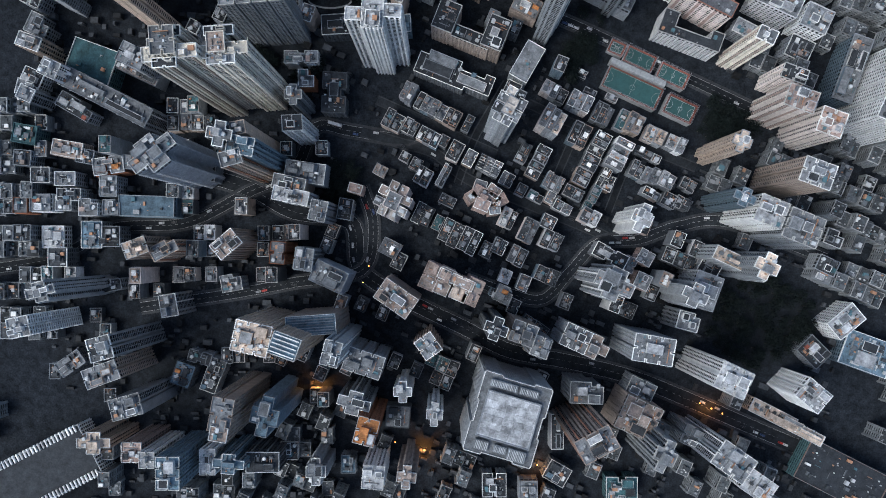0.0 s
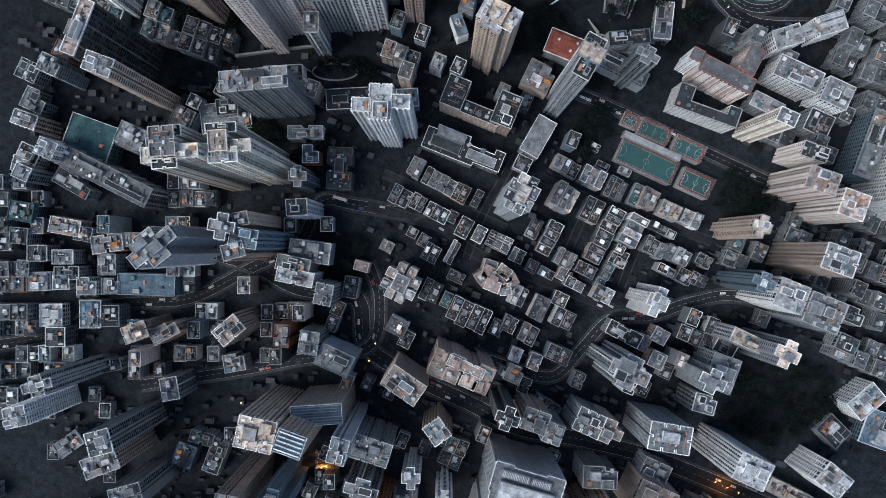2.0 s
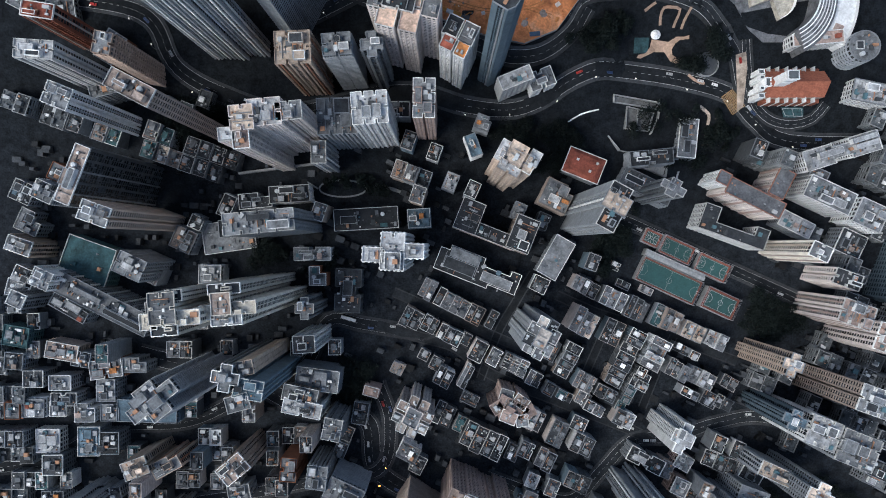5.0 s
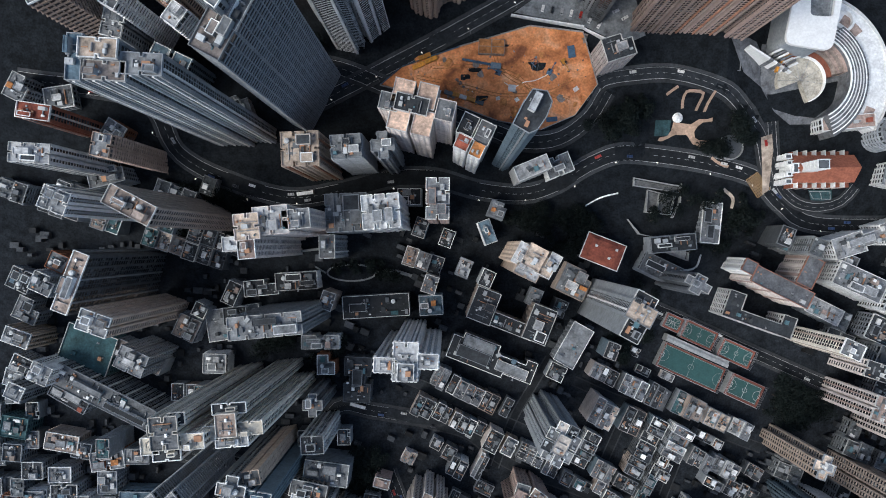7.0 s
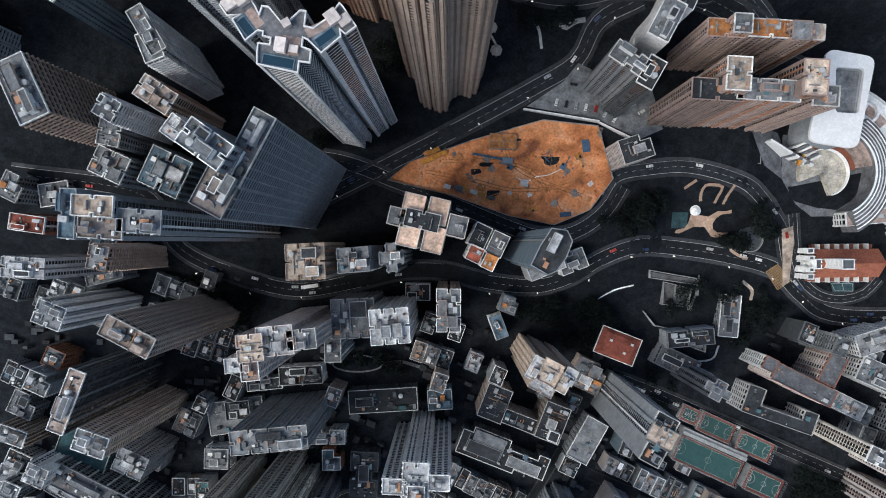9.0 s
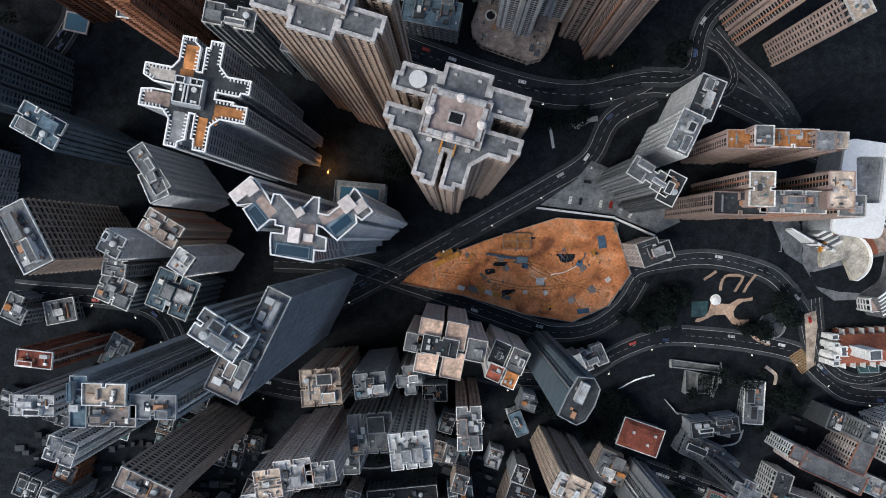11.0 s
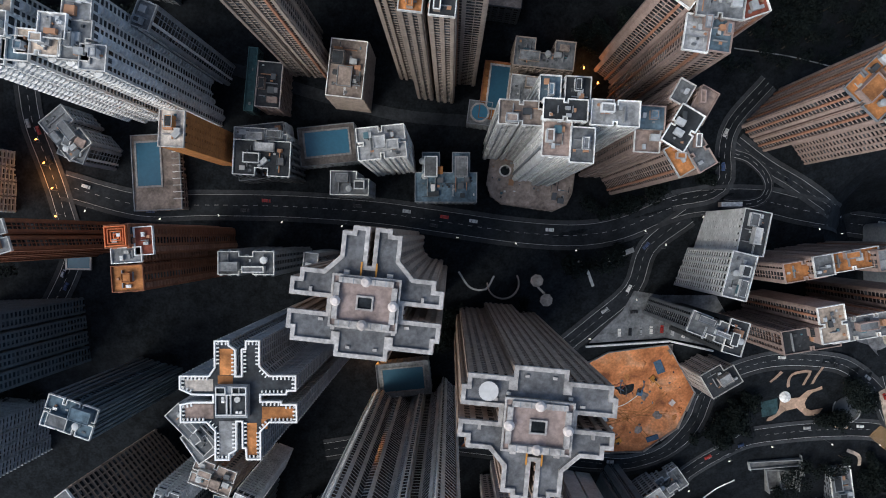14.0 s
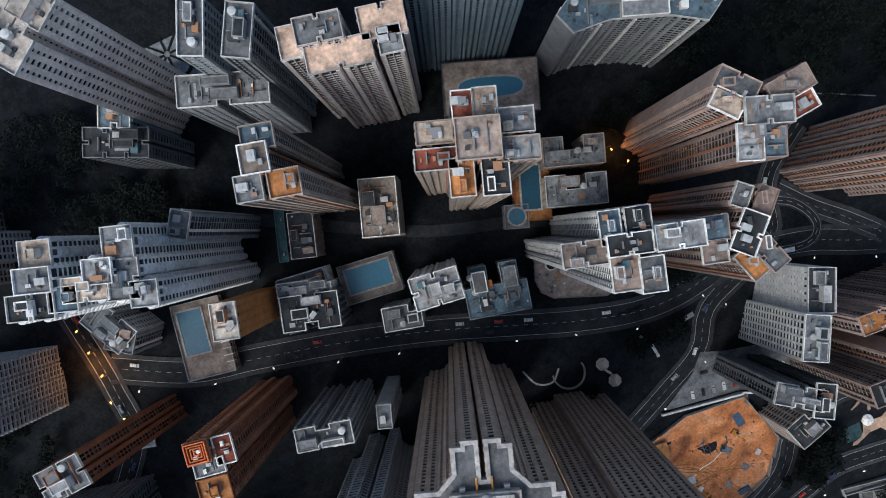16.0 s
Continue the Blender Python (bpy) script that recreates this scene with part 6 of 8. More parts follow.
for i in range(150):
    p = Vector((rng.uniform(-45, 70), 0))
    lo, hi = 313 - (p.x + 24) * 0.3, 345 + (p.x + 13) * 0.13
    p.y = rng.uniform(max(lo, 303) + 4, hi - 3)
    z = ground(p.x, p.y) + 1.2
    if i < 120:
        r = rng.uniform(0.5, 3.4) if rng.random() < 0.5 else rng.uniform(0.4, 1.2)
        heaps[rng.choice(("soil", "soil", "deck_brown", "deck_orange"))].prism([(p.x + a * rng.uniform(0.6, 1.4), p.y + b * rng.uniform(0.6, 1.4)) for a, b in disc(r, 11)], z - 0.4, z + rng.uniform(0.2, 1.0), 0.35, (p.x, p.y))
    else:
        heaps["roof_scrap"].block(p.x, p.y, rng.uniform(0.4, 1.6), rng.uniform(0.3, 0.7), z - 0.2, z + rng.uniform(0.3, 1.0), rng.uniform(0, 3.1))
for key, s in heaps.items():
    tagged(s.add("spoil" if key != "roof_scrap" else "site_litter", key, site), kind="stuff")
tracks = Soup()
for pts in ([(-40, 328), (-10, 322), (15, 316), (45, 318), (60, 326)], [(-30, 334), (0, 334), (24, 328), (38, 312), (44, 302)], [(8, 348), (14, 332), (30, 322), (58, 312)]):
    for e in (-1.2, 0.7):
        ribbon(tracks, smooth(pts, 3), e, e + 0.55, 1.26)
tagged(tracks.add("wheel_track", "deck_orange", site), kind="stuff")


def excavator(x, y, yaw, mat="machine_yellow"):
    e = new("excavator")
    z = ground(x, y) + 1.2
    e.matrix_basis = pose(x, y, z, 0, 0, yaw)
    tagged(e, "tracked excavator parked on the orange earth", "excavator", "site machines")
    for side in (-1.2, 1.2):
        s = Soup()
        s.box(-2.0, side - 0.35, 0, 2.0, side + 0.35, 0.9)
        s.add("track", "wall_dark", e)
    s = Soup()
    s.box(-1.9, -1.4, 0.9, 1.5, 1.4, 2.0)
    s.add("body", mat, e)
    s = Soup()
    s.box(0.1, 0.2, 2.0, 1.5, 1.3, 3.1)
    s.add("cab", "pane", e)
    s = Soup()
    s.beam((1.4, -0.4, 1.8), (4.4, -0.4, 4.0), 0.35)
    s.beam((4.4, -0.4, 4.0), (6.6, -0.4, 1.6), 0.28)
    s.add("boom", mat, e)
    s = Soup()
    s.box(6.1, -1.0, 0.6, 7.3, 0.2, 1.7)
    s.add("bucket", "wall_dark", e)


def site_box(x, y, w, d, h, yaw, mat, name, label):
    ob = new(name)
    ob.matrix_basis = pose(x, y, ground(x, y) + 1.2, 0, 0, yaw)
    tagged(ob, label, name.replace("_", " "), "site objects")
    s = Soup()
    s.prism(rect(w, d), 0, h * 0.94)
    s.add("body", mat, ob)
    s = Soup()
    s.prism(rect(w + 0.2, d + 0.2), h * 0.94, h, 0.96)
    s.add("top", mat, ob)
    rib = Soup()
    rib.box(-0.08, -d / 2 - 0.09, 0, 0.08, d / 2 + 0.09, h * 0.93)
    rib = rib.mesh("rib")
    rib.materials.append(mats[mat])
    n = max(2, int(w / 2.0)) if name in ("site_container", "site_shed") else 0
    for k in range(n):
        part_mesh("rib", rib, "", ob, "", pose(-w / 2 + w * (k + 0.5) / n, 0, 0))
    return ob


excavator(27, 304, 200)
excavator(45, 330, 60, "tarp_blue")
excavator(12, 330, 160, "tarp_blue")
excavator(-2, 312, 20)
excavator(54, 336, -60)
for x, y in ((-35, 340), (-39, 334.5), (-31, 338)):
    site_box(x, y, 8, 2.6, 2.8, 22, "machine_yellow", "site_container", "yellow steel container on the bare earth")
shed = site_box(7.7, 345.2, 16.5, 9.5, 4, -3, "deck_warm", "site_shed", "low works shed with an orange-brown panelled roof")
for a, b, w, d in ((-4.1, 2.3, 7.6, 4.2), (4.1, 2.3, 7.6, 4.2), (-4.1, -2.3, 7.6, 4.2), (4.1, -2.3, 7.6, 4.2)):
    s = Soup()
    s.prism(rect(w, d, a, b), 4.0, 4.12)
    s.add("roof_panel", "deck_orange", shed)
site_box(10.5, 333.9, 6.5, 3.6, 2.6, -8, "wall_blue", "site_container", "blue steel container beside a covered conveyor")
site_box(-27, 318.5, 4.2, 2.4, 2.4, -18, "metal_unit", "site_container", "grey steel container at the edge of the site")
for x, y, m in ((-20, 317.5, "wall_dark"), (-15.5, 316.5, "machine_yellow"), (-11, 315, "metal_unit"), (-6, 313.5, "machine_yellow"), (0, 311.5, "wall_dark")):
    site_box(x, y, 5.5, 2.4, 2.4, -20, m, "dump_truck", "dump truck parked at the edge of the site")
belt = tagged(new("conveyor"), "long covered blue-grey conveyor on the bare earth", "conveyor")
s = Soup()
z = ground(0, 336) + 1.2
s.beam((-11, 338.5, z + 1.0), (8, 334.5, z + 1.6), 0.9)
s.add("belt_cover", "tarp_blue", belt)
for k in range(4):
    s = Soup()
    s.box(-9.2 + k * 5, 337.0 - k * 1.05, z - 0.3, -8.8 + k * 5, 338.4 - k * 1.05, z + 1.0)
    s.add("trestle", "steel", belt)
for x, y, w, d, m in ((58.8, 342.3, 4.4, 7.5, "tarp_blue"), (21, 320.2, 4.6, 4.2, "metal_unit"), (24.2, 313.0, 2.4, 2.4, "coping"), (62.2, 319.2, 3.2, 2.6, "wall_pale"), (47, 300.5, 7, 2.8, "tarp_blue"), (12, 314, 2.4, 2.0, "coping")):
    site_box(x, y, w, d, 1.2, rng.uniform(-20, 40), m, "covered_pallet", "pallet of building material under a sheet on bare earth")
# near-black sheets on flat earth; the largest stands in for a shaded pit
for x, y, rx, ry in ((37.5, 335.5, 6.2, 4.6), (-9.3, 327.7, 3.6, 2.2), (1.4, 314.6, 4.4, 2.4), (-3, 332, 5, 1.8), (17, 348, 6, 2.2)):
    s = Soup()
    z = ground(x, y) + 1.2
    s.prism([(x + a * rx * rng.uniform(0.75, 1.2), y + b * ry * rng.uniform(0.7, 1.15)) for a, b in disc(1, 14)], z - 1.2, z + 0.12 + 0.02 * rx)
    tagged(s.add("mud_patch", "earth"), "dark patch on the orange earth", "mud", kind="structure")
for k in range(7):
    s = Soup()
    a = rng.uniform(0, 3.1)
    x, y, z = 37.5 + rng.uniform(-4, 4), 335 + rng.uniform(-3.5, 3), ground(37, 335) + 1.7
    s.beam((x - 2.4 * math.cos(a), y - 2.4 * math.sin(a), z), (x + 2.4 * math.cos(a), y + 2.4 * math.sin(a), z + 0.8), 0.28)
    tagged(s.add("loose_beam", ("wall_dark", "tarp_blue", "court_red")[k % 3]), "loose steel beam lying in the dark pit", "steel beam", "loose beams")
drip = Soup()
ribbon(drip, smooth([(16, 324), (22, 321), (29, 324), (36, 325), (45, 329)], 1.5), -0.25, 0.25, 1.34)
tagged(drip.add("slurry_trail", "coping", site), kind="stuff")

# park below the site
plaza_floor = sheet("park_plaza", [(130.5, 300.4), (142.0, 298.7), (146.1, 301.1), (146.9, 297.5), (144.9, 294.0), (145.7, 289.5), (144.4, 286.4), (139.8, 292.1), (133.6, 292.1), (129.2, 294.2)], "deck_sand", 0.8, "sand-coloured paved plaza of winding outline in the park", "plaza", kind="structure")
sheet("plaza_arm", [(144.2, 300.0), (149.4, 303.2), (156.0, 304.2), (156.5, 300.6), (150.2, 299.9), (146.1, 297.0)], "deck_sand", 0.84, parent=plaza_floor)
sheet("plaza_arm", [(144.7, 291.0), (148.4, 288.4), (155.5, 288.1), (153.2, 285.4), (149.6, 284.4), (144.4, 286.0), (142.4, 289.0)], "deck_sand", 0.86, parent=plaza_floor)
sheet("plaza_arm", [(130.5, 296.6), (133.8, 292.8), (128.6, 290.3), (123.5, 288.0), (120.7, 288.4), (121.9, 290.4), (126.9, 291.5)], "deck_sand", 0.88, parent=plaza_floor)
sheet("park_plaza", [(118.3, 291.5), (128.2, 291.2), (128.8, 302.2), (118.5, 303)], "deck_teal", 0.75, "teal rubber play area in the park", "plaza", kind="structure")
sheet("play_ground", turned(disc(8.0, 20), 170, 284, 0), "wall_dark", 0.7, "round dark rubber playground with a pale kerb", "playground", kind="structure")
s = Soup()
z = ground(170, 285)
s.ring(disc(8.7, 24, 170, 284), disc(8.1, 24, 170, 284), z - 2, z + 1.4)
tagged(s.add("garden_wall", "concrete"), "curved pale wall round the playground", "wall", kind="structure")
s = Soup()
z = ground(132, 303)
s.prism(disc(3.4, 24, 132, 302.5), z + 3.6, z + 4.2)
s.prism(disc(3.4, 24, 132, 302.5), z + 4.2, z + 5.6, 0.25, (132, 302.5))
pavilion = new("park_pavilion")
tagged(pavilion, "round white-roofed pavilion on the park plaza", "pavilion")
s.add("roof", "coping", pavilion)
for a, b in disc(2.8, 6, 132, 302.5):
    s = Soup()
    s.prism(disc(0.2, 6, a, b), z, z + 3.7)
    s.add("post", "steel", pavilion)
for pts in ([(122, 316), (126, 319), (129, 321)], [(134.6, 308.3), (133.6, 313), (134.7, 317.6), (140, 318), (145.8, 316.7), (144.8, 311), (143.9, 307)], [(153.3, 318), (150.5, 311), (149.5, 304.4)], [(158, 277), (164, 273), (170, 271)]):
    s = Soup()
    ribbon(s, smooth(pts, 2), -0.9, 0.9, 0.75)
    tagged(s.add("garden_path", "deck_sand"), "narrow pinkish path between dark trees", "path", kind="structure")
s = Soup()
box = [(183, 262), (190, 267), (200, 256), (192, 250)]
for k in range(9):
    t = k / 8
    for a, b, c, d in ((0, 1, 3, 2), (0, 3, 1, 2)):
        p = Vector(box[a]).lerp(Vector(box[b]), t)
        q = Vector(box[c]).lerp(Vector(box[d]), t)
        ribbon(s, [p, p.lerp(q, 0.5), q], -0.22, 0.22, 0.95)
tagged(s.add("box_junction", "yellow_paint"), "yellow criss-cross box painted on the road junction", "road marking", kind="structure")

road([(196, 300), (198, 288), (202, 269), (208, 256), (220, 246), (236, 243), (250, 247), (258, 257)], 6, "narrow road bending close round the red-roofed hall", pave=1.5)
road([(116.1, 450.2), (122.8, 446.2), (128.6, 438.5), (130.9, 431.1), (128.6, 424.9), (123.4, 422.4), (114.4, 423.4), (105.5, 426.2)], 4.5, "narrow asphalt loop turning back round the island", pave=0.6)
sheet("hall_court", [(226, 255), (242, 254.5), (243, 247.5), (229, 248)], "deck_teal", 0.9, "small dark ball court below the red-roofed hall", "court", kind="structure")
s = Soup()
for a, b in (((227, 254), (241, 253.7)), ((241, 253.7), (242, 248.5)), ((242, 248.5), (230, 249)), ((230, 249), (227, 254)), ((234, 254), (236, 249))):
    ribbon(s, [Vector(a), (Vector(a) + Vector(b)) / 2, Vector(b)], -0.12, 0.12, 0.95)
tagged(s.add("court_line", "road_paint"), "white painted lines on a small court", "road marking", kind="structure")
ruin = tagged(new("walled_yard"), "roofless dark yard of low concrete walls on the slope", "ruin")
for a, b in (((106, 264), (138, 258)), ((106, 259), (137, 254)), ((106, 264), (106, 259)), ((138, 258), (137, 254)), ((116, 256), (135, 251)), ((135, 251), (132, 239)), ((132, 239), (115, 241)), ((115, 241), (116, 256)), ((124, 254), (123, 240)), ((139, 260), (138, 247)), ((138, 247), (134, 237)), ((128, 221), (149, 215)), ((149, 215), (148, 207)), ((148, 207), (127, 215)), ((104, 236), (112, 226)), ((112, 226), (122, 224))):
    m, e = (Vector(a) + Vector(b)) / 2, Vector(b) - Vector(a)
    s = Soup()
    z = min(ground(*a), ground(*b))
    s.block(m.x, m.y, e.length + 0.5, 0.55, z - 1, max(ground(*a), ground(*b)) + 2.0, math.atan2(e.y, e.x))
    s.add("yard_wall", "concrete", ruin)
sheet("yard_floor", [(107, 263), (137, 257.5), (136, 254.5), (107, 259.5)], "yard_stone", 0.7, "grey concrete floor of a roofless yard", "floor", kind="structure")
sheet("yard_floor", [(117, 255), (134, 250.5), (131, 240), (116, 242)], "yard_stone", 0.7, "dark concrete floor between low walls", "floor", kind="structure")
sheet("yard_floor", [(129, 220), (148, 214.5), (147, 208), (128, 215)], "concrete", 0.7, "pale concrete terrace below the wood", "floor", kind="structure")
for pts, w, mat, label in (([(120, 205), (135, 200), (154, 201), (158, 211)], 0.7, "concrete", "curved pale kerb of a yard"), ([(73, 245), (84, 251), (96, 254)], 0.5, "coping", "pale curved garden wall under trees"), ([(168, 256), (175, 250), (175, 243)], 1.1, "deck_cream", "cream path beside the wood"), ([(203, 225), (217, 221), (227, 219)], 1.6, "deck_cream", "cream paved footway along the road"), ([(125, 503), (153, 492), (181, 478)], 0.3, "road_paint", "faint pale line of an upper road")):
    s = Soup()
    ribbon(s, smooth(pts, 2), -w, w, 0.95)
    tagged(s.add("garden_path", mat), label, "path", kind="structure")
s = Soup()
ribbon(s, [Vector((-90.5 + 17.5 * math.cos(k * math.pi / 20), 200 + 6 * math.sin(k * math.pi / 20))) for k in range(41)], -0.6, 0.6, 0.9)
ribbon(s, smooth([(-117, 205), (-109, 200)], 2), -0.6, 0.6, 0.9)
ribbon(s, smooth([(-73, 200), (-60, 201), (-44, 196)], 2), -1.2, 1.2, 0.9)
tagged(s.add("garden_path", "concrete"), "oval grey garden path on the dark slope", "path", kind="structure")

# ---- places of their own shape ----


def swimming_pool(x, y, w, d, yaw, z, label="rectangular blue rooftop swimming pool with a pale rim", loop=None):
    p = new("swimming_pool")
    p.matrix_basis = pose(x, y, z, 0, 0, yaw)
    tagged(p, label, "swimming pool", "swimming pools")
    loop = loop or rect(w, d)
    s = Soup()
    s.ring(offset(loop, 0.9), loop, -0.3, 0.55)
    s.add("pool_rim", "pool_coping", p)
    s = Soup()
    s.prism(loop, -0.25, 0.25)
    s.add("pool_water", "water", p)
    return p


def podium(x, y, w, d, yaw, top, wall, label, deck=None):
    return building(x, y, w, d, yaw, top, wall, "box", deck=deck, clutter=0, rooms=0, label=label)


podium(-89, 503, 28, 19, -8, 134.5, "grey", "grey podium roof round a swimming pool", "brown")
swimming_pool(-89, 504, 22, 12, -8, 134.2)
podium(-178, 511, 24, 38, -11, 130, "warm", "beige podium with swimming pool and pergola", "warm")
swimming_pool(-181, 516, 12, 22, -11, 129.7, "long blue swimming pool on a beige podium")
podium(-83, 374, 28, 18, -8, 108, "grey", "low grey podium with a pool between towers", "grey")
swimming_pool(-83, 374, 22, 12, -8, 107.7)
podium(1, 508, 17, 28, -21, 137, "orange", "terracotta pool deck at the foot of a tower", "orange")
swimming_pool(1, 510, 9, 21, -21, 136.7, "narrow blue pool on a terracotta deck")
swimming_pool(-11, 500, 8, 8, 0, 137.2, "small round pale blue pool on stone paving", disc(4, 20))
podium(-11, 500, 11, 11, -21, 136.5, "grey", "small grey terrace under a round pool", "grey")
podium(2, 560, 44, 24, -21, 152, "dark", "garden podium with beige paving round a curved pool", "warm")
swimming_pool(2, 560, 30, 13, -21, 151.7, "curved blue pool with rounded ends on a podium", [(15 * math.cos(k * 0.2094), (5.4 + 0.9 * math.cos(k * 0.4188)) * math.sin(k * 0.2094)) for k in range(30)])
swimming_pool(-233, 478, 12, 9, -15, ground(-233, 478) + 1.5, "small blue pool beside a dark lane")
for k in range(9):  # pergola beside the long pool
    s = Soup()
    a, b = turned([(9.0, -14 + k * 3.4), (13.5, -14 + k * 3.4)], -178, 511, -11)
    s.beam((*a, 132.5), (*b, 132.5), 0.22)
    s.beam((*a, 129.8), (*a, 132.5), 0.18)
    s.beam((*b, 129.8), (*b, 132.5), 0.18)
    tagged(s.add("pergola_arch", "coping"), "pale pergola arch over the pool terrace", "pergola", "pergola arches")

# twin blocks on one podium, each with a notched plan
t = building(-35, 472.5, 30, 24, -14, 140, "grey", [(-15, -12), (15, -12), (15, 2), (11.5, 2), (11.5, 12), (3.5, 12), (3.5, 2), (-3.5, 2), (-3.5, 12), (-11.5, 12), (-11.5, 2), (-15, 2)], deck="blue", rooms=0, label="symmetrical grey podium block with two raised roof wings")
for e in (-7.5, 7.5):
    roof_box(t, rng, e, 5, 6.5, 10, 140 - (ground(0, 472.5 - 15) - 2) - 0.35, 4, "white", "grey")
for y0, d0, top in ((517, 13, 154), (500, 14, 152)):
    building(24 if y0 > 510 else 18, y0, 28, d0, -20, top, "warm", [(-14, -d0 / 2), (14, -d0 / 2), (14, d0 / 2), (5, d0 / 2), (5, 0), (-5, 0), (-5, d0 / 2), (-14, d0 / 2)], deck="grey", rooms=1, label="low grey block with a sunken court and beige coping")

# school round a yard, three ranges
building(2.8, 178, 16, 22, -22, 60, "warm", "box", deck="tar", label="school range with blackened roof round a yard", rooms=1, rim="coping")
building(40.5, 165, 16, 24, -22, 60, "warm", "box", deck="tar", label="school range with dark roof and pale parapet", rooms=2, rim="coping")
building(22, 163.5, 30, 9, -22, 54, "warm", "box", deck="tar", label="low school range that links two wings", rooms=0, rim="coping")
building(9.5, 139, 62, 21, -22, 40, "dark", [(-31, -10), (10, -10), (10, -7), (31, -7), (31, 8), (24, 8), (24, 4), (2, 4), (2, 10), (-24, 10), (-24, 6), (-31, 6)], deck="tar", rooms=3, rim="coping", label="long black-roofed institution with stepped white parapets")
building(-72, 177, 46, 15, 3, 44, "dark", "box", deck="tar", rooms=1, clutter=0.4, rim="coping", label="long low building with a blackened flat roof")
# school with terracotta trim, and the white blocks beside it
building(201.8, 189.4, 41.5, 11.0, -27, 65.0, "pale", "box", deck="slate", rooms=0, clutter=0.3, rim="wall_brick", face="bays", label="long school block with a brown roof and terracotta rim")
building(219.7, 199.3, 11.0, 19.5, -27, 66.0, "pale", "box", deck="slate", rooms=0, clutter=0.2, rim="wall_brick", face="bays", label="school wing with a brown roof and terracotta rim")
building(179.2, 203.3, 8.1, 8.1, -27, 67.0, "white", "box", deck="slate", rooms=0, clutter=0.2, rim="wall_brick", label="small stair turret of the school with a terracotta rim")
building(192.9, 168.0, 49.4, 14.2, -20, 50.0, "white", [(-24.7, -7.1), (24.7, -7.1), (24.7, 7.1), (15.7, 7.1), (15.7, 0.0), (-13.7, 0.0), (-13.7, 11.1), (-24.7, 11.1)], deck="tar", rooms=0, clutter=0.3, rim="coping", face="grid", label="long white-fronted block with a black roof round a yard")
building(230.3, 152.1, 13.0, 9.5, -25, 97.0, "ivory", "slab", deck="grey", rooms=1, face="ribs", label="slim ivory-white tower with ribbed walls and a crowded roof")
building(258.5, 191.8, 34.7, 15.7, -25, 56.0, "white", "box", deck="grey", rooms=2, face="grid", label="broad white block with a stepped grey roof")
building(240.5, 171.3, 24.5, 11.0, -27, 44.0, "grey", "box", deck="white", rooms=1, label="low grey block with a white stair room")
building(287.4, 177.2, 20.7, 18.2, -25, 56.0, "white", "box", deck="grey", rooms=2, face="grid", label="square white block with plant on its roof")
building(279.8, 157.2, 18.6, 16.9, -25, 44.0, "grey", "box", deck="dark", rooms=2, label="low grey block crowded with pale roof boxes")
building(265.3, 132.3, 18.7, 10.5, -20, 66.0, "pale", "slab", deck="dark", rooms=1, face="grid", label="pinkish-white tower with a dark stepped roof")
building(252.3, 205.5, 12.5, 10.0, -25, 52.0, "grey", "box", deck="slate", rooms=1, label="low grey block beside the school")

# the large office block: rounded notches, a pale raised hall roof, plant at both ends
x, y, yaw, top = 48, -126, -16.5, 76
base = ground(x, y - 30) - 3
office = tagged(new("office_block"), "massive grey office block with ribbed walls and a pale raised roof", "tower", "city blocks")
office.matrix_basis = pose(x, y, base, 0, 0, yaw)
FOOTPRINTS.append((x, y, 40))
plan = [(-25, -30), (-13, -30), (-12, -28.5), (12, -28.5), (13, -30), (25, -30), (25.7, -29), (25.7, -9), (24.2, -8), (24.2, 8), (25.7, 9), (25.7, 29), (25, 30), (13, 30), (12, 28.5), (-12, 28.5), (-13, 30), (-25, 30), (-25.7, 29), (-25.7, 9), (-24.2, 8), (-24.2, -8), (-25.7, -9), (-25.7, -29)]
flat = shell(office, plan, top - base, "grey", "grey", "piers", 1.8, 3.6, "coping")
s = Soup()
s.prism(rect(40, 34, 0, 0.5), flat, flat + 3.5)
s.add("raised_roof", "deck_white", office, "pale weathered roof of the upper hall")
s = Soup()
s.ring(rect(41, 35, 0, 0.5), rect(39, 33, 0, 0.5), flat + 3.4, flat + 4.2)
s.add("roof_rim", "wall_grey", office)
for a in range(5):
    for b in range(6):
        s = Soup()
        s.prism(rect(7.2, 4.9, -15.2 + a * 7.6, -12.4 + b * 5.2), flat + 3.45, flat + 3.75 + 0.08 * ((a * 3 + b) % 3))
        s.add("roof_panel", "deck_white", office)
for dx, dy, w, d in ((-10, 23.5, 20, 5), (9, 23.5, 14, 5), (-14, -23, 10, 7), (0, -22.5, 9, 5), (13, -23.5, 13, 8)):
    room = roof_box(office, rng, dx, dy, w, d, flat, 3.5, "grey", "grey")
    for k in range(int(w / 1.2)):
        s = Soup()
        s.box(dx - w / 2 + 0.5 + k * 1.2, dy - d / 2 + 0.6, flat + 3.5, dx - w / 2 + 1.0 + k * 1.2, dy + d / 2 - 0.6, flat + 4.4)
        s.add("louvre", "metal_unit", office)
